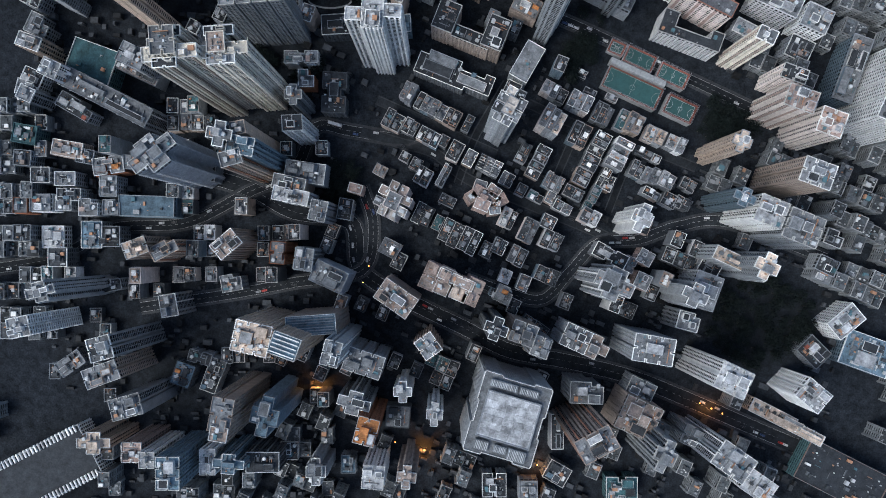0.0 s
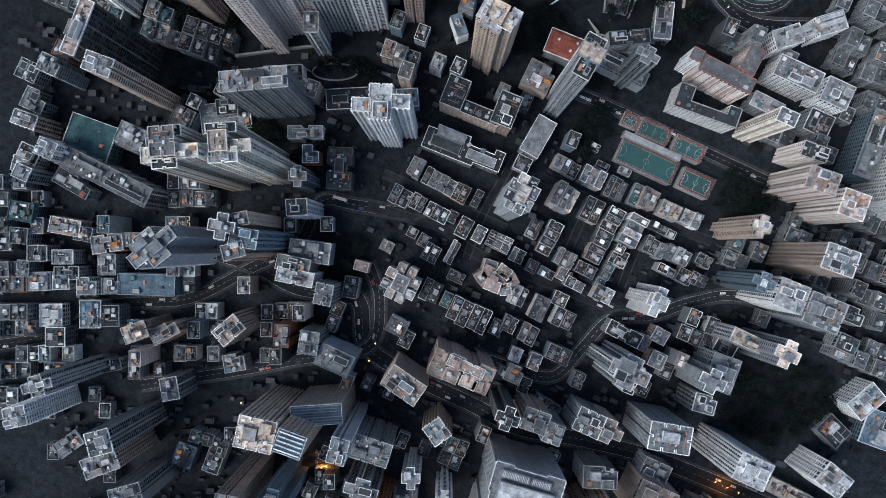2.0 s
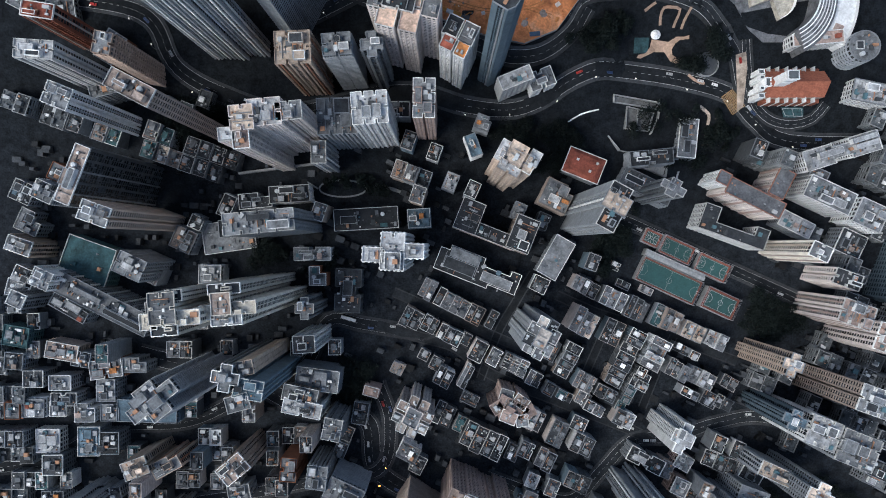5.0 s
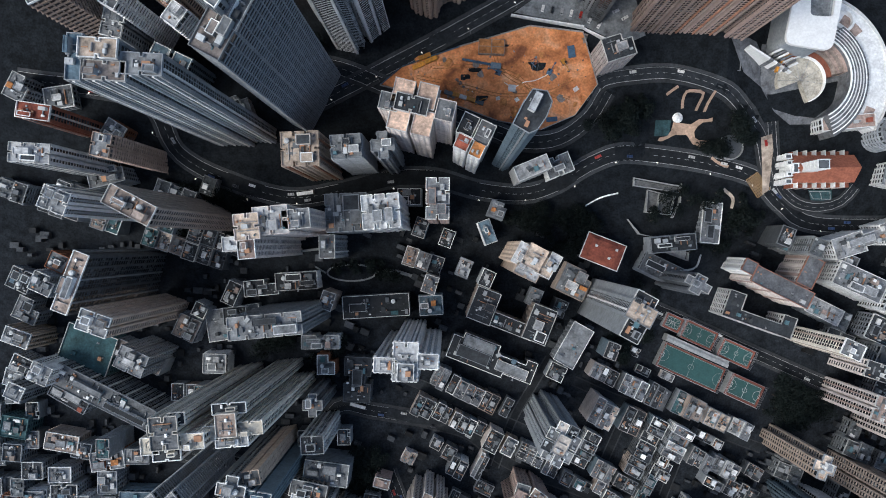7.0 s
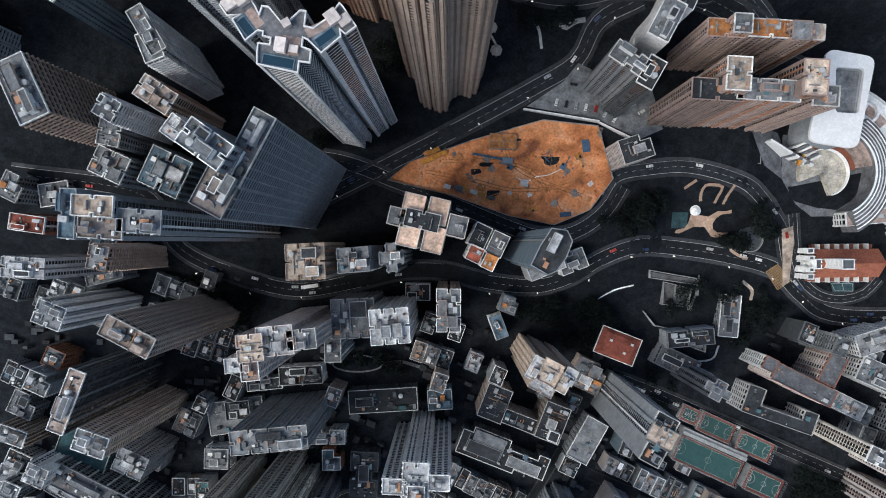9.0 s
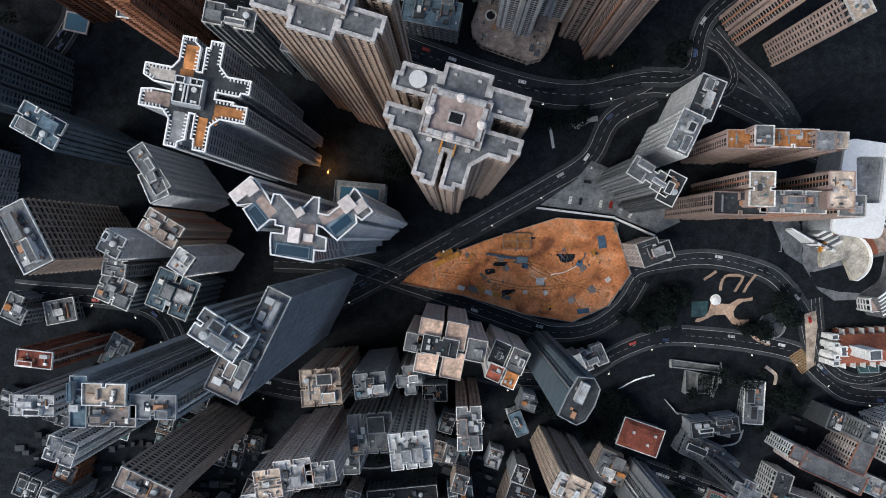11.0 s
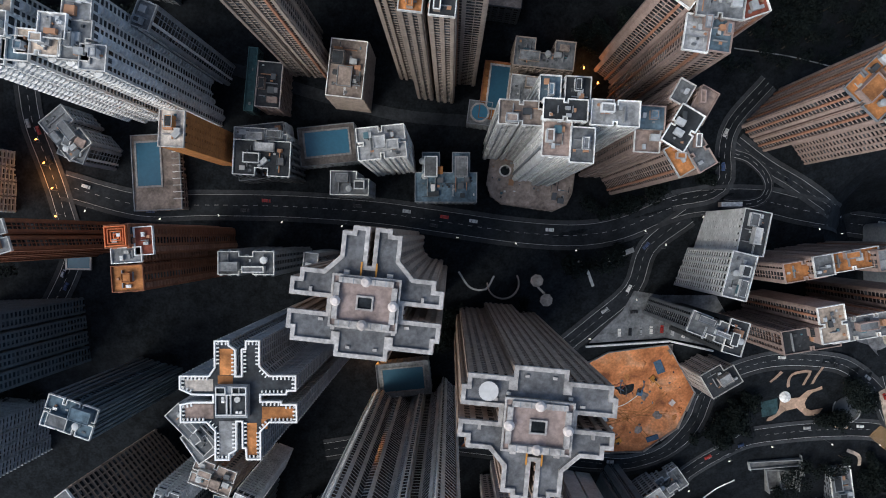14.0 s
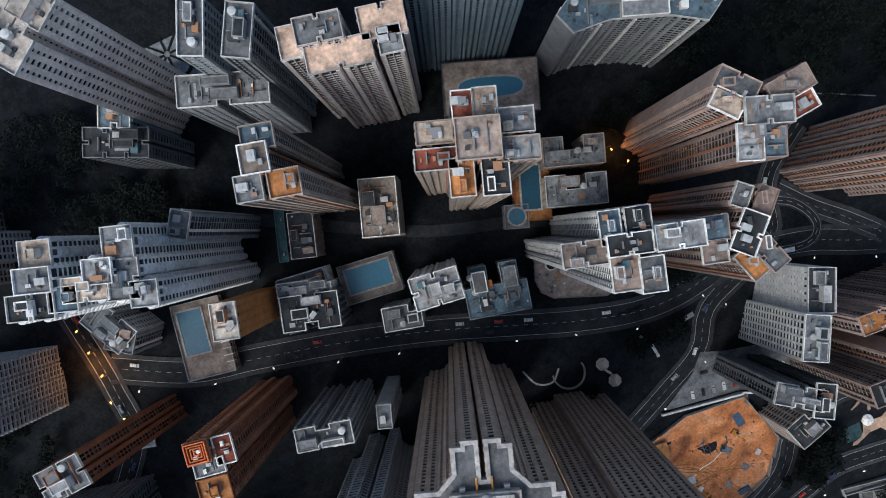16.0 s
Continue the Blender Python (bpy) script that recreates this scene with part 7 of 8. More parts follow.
# slatted roof of the neighbouring office
t = building(-108, -66, 19, 15, -20, 118, "cream", "box", deck="blue", rooms=0, clutter=0, label="cream office tower with white roof slats")
for k in range(5):
    s = Soup()
    hb = 118 - (ground(0, -66 - 9.5) - 2)
    s.box(-8.8, -6.4 + k * 3.0, hb + 0.5, 8.8, -5.7 + k * 3.0, hb + 1.3)
    s.add("roof_slat", "coping", t)
t = building(-97, -56, 36, 14, 4, 80, "warm", "box", deck="blue", rooms=0, clutter=0, label="long office wing with ribbed glass roof")
for k in range(7):
    hb = 80 - (ground(0, -56 - 18) - 2)
    s = Soup()
    s.box(-17, -6.2 + k * 2, hb, 17, -5.6 + k * 2, hb + 0.9)
    s.add("roof_slat", "wall_grey", t)


def gable(s, x0, x1, y0, y1, z0, ridge):
    k, ym = len(s.v), (y0 + y1) / 2
    s.v += [(x0, y0, z0), (x1, y0, z0), (x1, y1, z0), (x0, y1, z0), (x0, ym, ridge), (x1, ym, ridge)]
    s.f += [(k, k + 1, k + 5, k + 4), (k + 2, k + 3, k + 4, k + 5), (k, k + 4, k + 3), (k + 1, k + 2, k + 5), (k, k + 3, k + 2, k + 1)]


# church-like hall with red roof
hall = tagged(new("red_roofed_hall"), "large pale hall with a red tiled roof and buttressed front", "church")
FOOTPRINTS.append((222, 267, 28))
gz = ground(222, 258) - 2
s = Soup()
s.box(207, 259, gz, 249, 276.5, 66)
s.add("nave_wall", "wall_cream", hall)
s = Soup()
gable(s, 207.5, 249, 258.6, 276.9, 66.05, 75)
s.add("nave_roof", "tile_red", hall)
for y0, y1 in ((255.8, 258.5), (277.0, 279.8)):
    s = Soup()
    s.box(209, y0, gz, 248, y1, 61)
    s.add("aisle_roof", "tile_red", hall)
for k in range(6):
    for y0, y1 in ((255.4, 258.9), (276.6, 280.2)):
        s = Soup()
        s.box(211 + k * 6.2, y0, gz, 211.45 + k * 6.2, y1, 66.5)
        s.add("buttress", "wall_white", hall)
for dx, dy, w, d, z in ((204, 259.5, 4, 3.2, 69), (203.2, 264, 3, 2.6, 72), (203.2, 271.4, 3, 2.6, 72), (204, 276, 4, 3.2, 69), (206.5, 267.7, 3.6, 6, 74), (214.5, 268, 7.2, 6, 93)):
    s = Soup()
    s.prism(rect(w, d, dx, dy), gz, z)
    s.prism(rect(w + 0.6, d + 0.6, dx, dy), z, z + 0.5)
    for e in range(3):
        s.prism(rect(w + 0.35, d + 0.35, dx, dy), z - 4 - 5 * e, z - 3.4 - 5 * e)
    for a, b in rect(w - 0.4, d - 0.4, dx, dy):
        s.prism(disc(0.42, 6, a, b), z + 0.5, z + 3.2, 0.15, (a, b))
    s.add("front_tower", "wall_white", hall)
    s = Soup()
    s.prism(rect(w - 1.0, d - 1.0, dx, dy), z + 0.5, z + 0.62)
    s.add("tower_roof", "wall_dark", hall)
for k in range(6):
    s = Soup()
    s.box(202.4, 258.5 + k * 3.4, gz, 203.4, 259.4 + k * 3.4, 64 + 2 * (k in (2, 3)))
    s.prism(disc(0.5, 6, 202.9, 258.95 + k * 3.4), 64 + 2 * (k in (2, 3)), 67.5 + 2 * (k in (2, 3)), 0.1, (202.9, 258.95 + k * 3.4))
    s.add("pinnacle", "wall_white", hall)
s = Soup()
s.box(212, 266, 93.5, 217, 270, 94.0)
s.add("bell_deck", "wall_dark", hall)
sheet("forecourt", [(190, 290), (197, 292), (199, 282), (199, 255), (195, 252), (193, 270)], "deck_cream", 1.0, "cream paved forecourt beside the red-roofed hall", "forecourt", kind="structure")

# white shopping hall with a ring-shaped roof and curved terraces
mall = tagged(new("white_ring_hall"), "white hall with a ring-shaped roof and curved terraces", "building")
FOOTPRINTS.append((205, 365, 30))
FOOTPRINTS.append((212, 325, 26))


def softened(loop, r=4.0):
    out = []
    n = len(loop)
    for i in range(n):
        p, a, b = Vector(loop[i]), Vector(loop[i - 1]), Vector(loop[(i + 1) % n])
        u, v = p + (a - p).normalized() * r, p + (b - p).normalized() * r
        for k in range(6):
            t = k / 5
            out.append(tuple((1 - t) ** 2 * u + 2 * t * (1 - t) * p + t * t * v))
    return out


outer = softened([(186, 341), (215, 336), (226, 390), (197.5, 395.5)], 6)
inner = softened([(202, 358), (215.5, 357), (219.5, 383.5), (202.5, 384.5)], 2.5)
s = Soup()
s.ring(outer, inner, 100.5, 103)
s.add("ring_roof", "white_paint", mall, "smooth white ring roof")
s = Soup()
s.prism(offset(outer, -2.5), 60, 98)
s.add("hall_body", "wall_grey", mall)
s = Soup()
s.prism(offset(inner, -0.5), 98.05, 98.6)
s.add("sunk_deck", "deck_grey", mall)


def arc_band(x, y, r0, r1, a0, a1, z0, z1, n=20):
    """A curved band between two radii, from one angle to another."""
    sweep = [radians(a0 + (a1 - a0) * k / n) for k in range(n + 1)]
    s = Soup()
    s.prism([(x + r1 * math.cos(a), y + r1 * math.sin(a)) for a in sweep] + [(x + r0 * math.cos(a), y + r0 * math.sin(a)) for a in reversed(sweep)], z0, z1)
    return s


MX, MY = 210.0, 325.0
arc_band(MX, MY, 0.5, 15, -70, 200, 50, 73.5).add("fan_terrace", "deck_ivory", mall, "pale fan-shaped paved terrace")
for k in range(6):
    s = Soup()
    s.beam((MX, MY, 73.55), (MX + 14.8 * math.cos(radians(-10 + k * 38)), MY + 14.8 * math.sin(radians(-10 + k * 38)), 73.55), 0.12)
    s.add("paving_joint", "wall_grey", mall)
arc_band(MX, MY, 15, 19, 5, 150, 50, 76).add("red_terrace", "tile_red", mall, "curved red-tiled terrace")
arc_band(MX, MY, 14.6, 15.2, -70, 160, 73, 76.6).add("terrace_wall", "white_paint", mall)
arc_band(MX, MY, 17.6, 19.0, 96, 165, 76, 79).add("awning", "machine_yellow", mall, "curved orange awning")
for k in range(4):
    arc_band(MX, MY, 19 + k * 2.1, 21.1 + k * 2.1, 8, 78, 50, 77.5 + k * 0.9).add("terrace_step", "deck_pink" if k % 2 else "deck_warm", mall)
for k in range(6):
    step = arc_band(MX, MY, 27.4 + k * 2.5, 29.9 + k * 2.5, -62, 62 - k * 2, 50, 83 - k * 1.1).add("terrace_step", "deck_slate", mall)
    arc_band(MX, MY, 27.4 + k * 2.5, 28.15 + k * 2.5, -62, 62 - k * 2, 83 - k * 1.1, 84.1 - k * 1.1).add("parapet", "white_paint", step)
arc_band(MX, MY, 42.4, 58, -35, 62, 50, 74).add("broad_terrace", "wall_white", mall, "broad white-paved outer terrace")
arc_band(MX, MY, 57, 58.2, -35, 62, 74, 75.4).add("terrace_wall", "white_paint", mall)
arc_band(MX, MY, 46, 52, -34, -22, 74, 74.3).add("tiled_patch", "deck_pink", mall)
arc_band(MX, MY, 45, 51, 38, 56, 74, 74.3).add("tiled_patch", "deck_pink", mall)
for k in range(4):
    s = Soup()
    s.prism(turned(rect(9, 1.9), 247 + k * 0.3, 330 - k * 3.2, 12), 74.4, 75.0)
    s.add("solar_panel", "pane_blue", mall)
s = Soup()
s.ring(disc(8, 24, 236, 363), disc(6.4, 24, 236, 363), 60, 77)
s.add("round_well", "wall_white", mall)
s = Soup()
s.prism(disc(6.4, 24, 236, 363), 58, 66)
s.add("well_floor", "deck_slate", mall)
for k in range(7):
    s = Soup()
    s.prism(turned(rect(15.5 + k * 1.4, 1.35), 178.5 + k * 2.3, 340.5 - k * 0.75 + (k % 2) * 0.3, -33), 55, 86 - k * 1.5)
    s.prism(turned(rect(7.0, 1.35), 190.5 + k * 2.2, 341.5 - k * 1.2, 24), 55, 86 - k * 1.5)
    s.add("stair_terrace", "white_paint" if k % 2 == 0 else "deck_slate", mall)

# hipped red roof house
hb = tagged(new("red_roof_house"), "large house with a red hipped roof among trees", "house")
hb.matrix_basis = pose(85, 214, 0, 0, 0, -22)
FOOTPRINTS.append((85, 214, 15))
s = Soup()
s.prism(rect(26, 17), ground(85, 204) - 2, 52)
s.add("wall", "wall_grey", hb)
s = Soup()
s.prism(rect(27.5, 18.5), 52, 52.5)
s.prism(rect(27, 18), 52.5, 54.6, 0.72)
s.add("roof", "deck_red", hb)
s = Soup()
s.ring(rect(28, 19), rect(27, 18), 51.8, 53)
s.add("gutter", "coping", hb)
for a, b in ((-6, 2), (5, -3), (8, 4)):
    s = Soup()
    s.box(a - 0.8, b - 0.8, 53, a + 0.8, b + 0.8, 56)
    s.add("chimney", "wall_white", hb)

# curved glass tower beside the site
loop = [(-5, -9.5), (3, -10), (5.5, -7), (6.5, 0), (5.8, 7), (2, 10), (-4, 8), (-5, 0)]
glass = building(18, 280, 12, 20, -27, 221, "blue", loop, deck="dark", face="ribs", bay=2.0, rooms=1, clutter=0.4, rim="wall_grey", label="curved blue glass tower with a pale rim")
building(33, 268, 22, 9, 22, 90, "white", "box", deck="white", rooms=0, clutter=0.5, label="low white block at the foot of the glass tower")

# octagonal garden kiosks
for x, y in ((0.0, 409), (3.0, 397)):
    k = tagged(new("garden_kiosk"), "octagonal kiosk with a lattice roof in the dark garden", "kiosk", "garden kiosks")
    z = ground(x, y)
    s = Soup()
    s.prism(disc(3.6, 8, x, y), z + 3, z + 3.3)
    s.prism(disc(3.2, 8, x, y), z + 3.3, z + 4.8, 0.2, (x, y))
    s.add("roof", "deck_cream", k)
    for a, b in disc(3.2, 8, x, y):
        s = Soup()
        s.prism(disc(0.18, 6, a, b), z - 0.5, z + 3.05)
        s.add("post", "concrete", k)
s = Soup()
ribbon(s, smooth([(0, 405.5), (1.5, 403), (3, 400.5)], 1), -0.6, 0.6, 0.8)
tagged(s.add("garden_path", "deck_cream"), "pale path between two kiosks", "path", kind="structure")
for pts, w in (([(24, 414), (28, 408), (30, 398)], 0.8), ([(40, 411), (44, 409), (49, 412), (55, 413)], 1.4), ([(-40, 424), (-36, 414), (-28, 411), (-22, 417)], 0.5)):
    s = Soup()
    ribbon(s, smooth(pts, 2), -w, w, 0.9)
    tagged(s.add("garden_wall", "concrete"), "curved pale garden wall on the dark slope", "wall", kind="structure")
s = Soup()
s.ring(disc(9, 28, -18, 412), disc(8.2, 28, -18, 412), ground(-18, 412) - 1, ground(-18, 412) + 0.9)
tagged(s.add("fountain_rim", "wall_warm"), "round stone rim of a dark turning circle", "fountain", kind="structure")
# blue-grey crescent block on the upper slope
building(60, 556, 64, 15, -21, 206, "grey", [(-32, -2), (-26, -9), (-12, -5), (12, -5), (26, -8), (32, 0), (24, 8), (-24, 8)], deck="blue", rooms=2, face="ribs", label="blue-grey crescent block with angled ends")
building(-4, 588, 46, 18, -18, 285, "blue", "slab", deck="grey", face="piers", bay=2.4, label="tall dark glass slab on the upper slope")
# round plaza with spokes at the top of the hill
plaza = tagged(new("spoke_plaza"), "round garden plaza with dark spokes and pale paving", "plaza", kind="structure")
px, py = -130, 641
z = ground(px, py) + 1
s = Soup()
s.prism(turned(rect(46, 40), px, py, -22), z - 12, z)
s.add("paving_slab", "deck_grey", plaza)
for k in range(8):
    s = Soup()
    s.block(px + 7 * math.cos(k * 0.785), py + 7 * math.sin(k * 0.785), 11, 1.0, z, z + 0.5, k * 0.785)
    s.add("spoke", "leaves", plaza)
s = Soup()
s.ring(disc(14, 28, px, py), disc(12.5, 28, px, py), z, z + 0.6)
s.add("hedge_ring", "leaves", plaza)

# tall dark blocks along the western slope
building(-264, 446, 46, 34, -12, 200, "blue", "slab", deck="grey", face="grid", label="tall dark blue-grey slab on the western slope")
building(-270, 530, 36, 30, -18, 208, "grey", "slab", deck="grey", face="bands", label="tall grey slab with deep balconies beside a lit lane")
building(-250, 594, 36, 34, -18, 205, "grey", "cross", deck="grey", face="grid", label="tall grey cross-shaped block on the upper slope")
building(-300, 400, 34, 30, -20, 190, "grey", "slab", deck="grey", face="bands", label="tall grey balconied block on the western slope")
building(133.5, 339.6, 72, 15.5, -1, 76, "dark", "box", deck="slate", face="piers", bay=3.0, rooms=0, clutter=0.2, rim="wall_grey", label="long dark podium with a panelled front below slab blocks")
sheet("mall_forecourt", [(160, 352), (172, 330), (186, 322), (196, 306), (208, 298), (222, 298), (236, 312), (240, 330), (230, 346), (186, 350), (176, 352)], "deck_slate", 0.9, "pale stone forecourt round the white hall", "forecourt", kind="structure")
building(240, 297, 34, 8, 5, 76, "white", "box", deck="pink", rooms=0, clutter=0.3, label="low white range with a pinkish roof beside the terraces")

# yard beside the slab blocks, with parked cars
yard = sheet("parking_yard", [(22, 366), (66, 358), (92, 346), (106, 352), (97, 376), (66, 384), (52, 390), (44, 380)], "deck_grey", 1.1, "grey concrete parking yard behind a white wall", "yard", kind="structure")
for a, b in (((20, 364.5), (66, 356.5)), ((66, 356.5), (90, 344.5))):
    s = Soup()
    m = ((a[0] + b[0]) / 2, (a[1] + b[1]) / 2)
    s.block(*m, math.dist(a, b), 1.0, ground(*m) - 2, ground(*m) + 4.0, math.atan2(b[1] - a[1], b[0] - a[0]))
    s.add("yard_wall", "wall_white", yard)
# podium under the white tower, rounded front
building(8, 463, 44, 30, -22, 121, "warm", [(-22, -6), (-19, -12), (-13, -15), (14, -15), (20, -11), (22, -5), (22, 15), (-22, 15)], deck="warm", rooms=0, clutter=0.3, label="broad beige podium with a rounded front")
s = Soup()
s.ring(disc(3.2, 20, -4, 470), disc(2.4, 20, -4, 470), 120.5, 121.6)
tagged(s.add("round_rim", "coping"), "round rim of an opening in the podium", "opening", kind="structure")
# flat disc, coloured near-black to stand in for shade inside an opening
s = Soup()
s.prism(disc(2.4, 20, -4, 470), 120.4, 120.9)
tagged(s.add("round_opening", "earth"), "dark disc painted as a shaded opening in the podium", "opening", kind="structure")

# dark hall with white fins and two long blocks at the edges of the lower town
fin_hall = building(-333, -186, 92, 44, 27, 14, "white", "box", deck="tar", face="piers", bay=3.0, rooms=0, clutter=0, label="large dark-roofed hall with rows of white fins")
s = Soup()
s.box(-0.55, -3.2, 0, 0.55, 3.2, 1.8)
fin = s.mesh("fin")
fin.materials.append(mats["coping"])
top = 14 - fin_hall.matrix_basis.translation.z
for k in range(27):
    for e in (-1, 1):
        part_mesh("fin", fin, "", fin_hall, "", pose(-43 + k * 3.3, e * 20.5, top - 0.3))
building(338, 118, 30, 62, -24, 92, "white", "slab", deck="grey", face="grid", label="tall white slab with ribbed walls")
building(318, 140, 15, 52, -20, 50, "blue", "box", deck="grey", rooms=3, label="long blue-grey block with crowded roof plant")
# low blocks of the western yards
building(-259, 117, 74, 15, -27, 56, "grey", "box", deck="grey", face="ribs", rooms=2, label="long grey slab with crowded plant on one end")
building(-241, 142, 36, 12, -25, 40, "grey", "box", deck="brown", rooms=2, label="low grey block with pale skylights on its roof")
building(-175, 165, 38, 22, 8, 34, "grey", "box", deck="grey", rooms=1, clutter=0.3, label="low concrete podium at the foot of a tower")
s = Soup()
for a, b in (((-166, 211), (-134, 215)), ((-134, 215), (-105, 218))):
    m = ((a[0] + b[0]) / 2, (a[1] + b[1]) / 2)
    s.block(*m, math.dist(a, b) + 0.3, 1.6, ground(*m) - 4, ground(*m) + 4, math.atan2(b[1] - a[1], b[0] - a[0]))
tagged(s.add("garden_wall", "concrete"), "long pale retaining wall on the slope", "wall", kind="structure")
# round block and footway east of the hall
building(268, 290, 20, 20, 0, ground(268, 290) + 22, "grey", disc(10, 20), deck="grey", face="bands", rooms=1, clutter=0.4, label="round grey block with banded balconies beside the hall")
building(282, 262, 26, 14, -12, ground(282, 262) + 14, "white", "box", deck="white", rooms=1, label="low white block by the road bend")
s = Soup()
ribbon(s, smooth([(252, 350), (256, 332), (254, 318), (247, 305)], 2), -1.8, 1.8, 1.0)
tagged(s.add("garden_path", "deck_cream"), "broad cream footway curving below the terraces", "path", kind="structure")

# ---- smaller blocks that fill the fabric of the town ----
KEEP_CLEAR = [(165, 140, 62), (265, -60, 52), (130, 300, 62), (15, 405, 52), (115, 180, 30), (235, 105, 32), (-75, 52, 24), (140, 235, 52), (-80, 200, 26), (20, 235, 20), (-95, 350, 40), (60, 430, 30), (70, 235, 26), (-345, -125, 24), (-300, -138, 18), (-262, -146, 14)]


def clear(x, y, r, gap=0.0):
    if any(math.hypot(x - a, y - b) < r * 0.8 + c for a, b, c in KEEP_CLEAR):
        return False
    if any(math.hypot(x - a, y - b) < (r + c) * 0.82 + gap for a, b, c in FOOTPRINTS):
        return False
    for line, width in ROADS:
        if any(abs(p.x - x) < 30 and math.hypot(p.x - x, p.y - y) < width / 2 + r * 0.75 for p in line):
            return False
    return True


def fabric(spots):
    """The countless small tenements between the larger blocks, joined by material."""
    rng = random.Random(7)
    glass, walls, decks, rims, plant = Soup(), Soup(), Soup(), Soup(), Soup()
    for x, y, w, d, yaw, h in spots:
        z0 = ground(x, y) - 2.5
        z1 = ground(x, y) + h
        place = lambda loop: turned(loop, x, y, yaw)
        glass.prism(place(rect(w, d)), z0, z1 - 0.5)
        n = int((z1 - z0) / 3.0)
        for i in range(n):
            walls.ring(place(rect(w + 0.7, d + 0.7)), place(rect(w - 0.1, d - 0.1)), z0 + i * 3.0, z0 + i * 3.0 + 1.5)
        for a, b, e, f in ((-w / 2, 0, 0.7, 1.6), (w / 2, 0, 0.7, 1.6), (0, -d / 2, 1.6, 0.7), (0, d / 2, 1.6, 0.7), (-w / 2, -d / 2, 1.8, 1.8), (w / 2, -d / 2, 1.8, 1.8), (w / 2, d / 2, 1.8, 1.8), (-w / 2, d / 2, 1.8, 1.8)):
            walls.prism(place(rect(e, f, a, b)), z0, z1 - 0.5)
        decks.prism(place(rect(w + 0.6, d + 0.6)), z1 - 0.5, z1)
        rims.ring(place(rect(w + 0.9, d + 0.9)), place(rect(w + 0.2, d + 0.2)), z1 - 0.55, z1 + rng.uniform(0.1, 1.1))
        for k in range(rng.choice((1, 2, 2, 3, 4))):
            a, b = rng.uniform(1.6, 4.5), rng.uniform(1.6, 4)
            u, v = rng.uniform(-0.5, 0.5) * (w - a), rng.uniform(-0.5, 0.5) * (d - b)
            plant.prism(place(rect(a, b, u, v)), z1, z1 + rng.uniform(1.0, 3.0))
        for k in range(rng.choice((5, 8, 12))):
            u, v = rng.uniform(-0.45, 0.45) * w, rng.uniform(-0.45, 0.45) * d
            plant.prism(place(rect(rng.uniform(0.7, 1.6), rng.uniform(0.6, 1.2), u, v)), z1, z1 + rng.uniform(0.5, 1.4))
    town = tagged(new("tenement_fabric"), "close-packed small tenements with cluttered grey roofs", "buildings", kind="stuff")
    for s, name, mat in ((glass, "tenement_glazing", "pane"), (walls, "tenement_wall", "fabric_wall"), (decks, "tenement_roof", "fabric_deck"), (rims, "tenement_parapet", "fabric_room"), (plant, "roof_room", "roof_scrap")):
        tagged(s.add(name, mat, town), kind="stuff")


rng = random.Random(11)
spots = []
for j in range(-24, 36):
    for i in range(-42, 43):
        yaw = -23 if i > -9 else 0 if j < 8 else -20
        c, s_ = math.cos(radians(yaw)), math.sin(radians(yaw))
        u, v = i * 9.3 + (i // 7) * 7.0, j * 13.2 + (j // 2) * 7.5
        x, y = c * u - s_ * v + rng.uniform(-0.5, 0.5), s_ * u + c * v + rng.uniform(-0.5, 0.5)
        w, d = rng.uniform(8.2, 9.1), rng.uniform(10.5, 12.8)
        tall = rng.random() > (0.85 if y > -110 else 0.5)
        h = rng.uniform(24, 40) if tall else rng.uniform(10, 21)
        if inside(x, y, QUARTER):
            continue
        if abs(x) > 400 or y < -300 or y > 480 or y > 262 or (y > 250 and x > -130):
            continue
        if any(math.hypot(x - q[0], y - q[1]) < 8.2 for q in spots[-120:]) or not clear(x, y, 0.36 * math.hypot(w, d)):
            continue
        if rng.random() > (0.3 if y < -45 else 0.75 if x > -190 else 0.85):
            continue
        spots.append((x, y, w, d, yaw + rng.uniform(-1.5, 1.5), h * (0.7 if y < -45 else 1.0)))
FOOTPRINTS += [(q[0], q[1], 8.0) for q in spots]
near = [p for p in spots if -330 < p[0] < 210 and -130 < p[1] < 245][:150]
for x, y, w, d, yaw, h in near:
    tenement(rng, x, y, w, d, yaw, h, rng.choice(("grey", "grey", "pale", "dull", "dull", "peach", "dark") if y > -45 else ("dull", "dark", "grey")))
fabric([p for p in spots if p not in near])


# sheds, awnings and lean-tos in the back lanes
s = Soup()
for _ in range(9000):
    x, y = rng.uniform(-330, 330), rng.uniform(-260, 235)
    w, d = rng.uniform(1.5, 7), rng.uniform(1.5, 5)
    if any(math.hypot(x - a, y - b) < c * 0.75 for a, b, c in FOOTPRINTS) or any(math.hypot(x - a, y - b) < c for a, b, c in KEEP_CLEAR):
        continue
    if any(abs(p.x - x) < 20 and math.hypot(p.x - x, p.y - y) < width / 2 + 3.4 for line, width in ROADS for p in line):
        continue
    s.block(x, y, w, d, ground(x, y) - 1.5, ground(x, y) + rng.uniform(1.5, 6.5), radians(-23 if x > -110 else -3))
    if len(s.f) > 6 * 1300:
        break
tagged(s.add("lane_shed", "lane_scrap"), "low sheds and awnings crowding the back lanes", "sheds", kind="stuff")


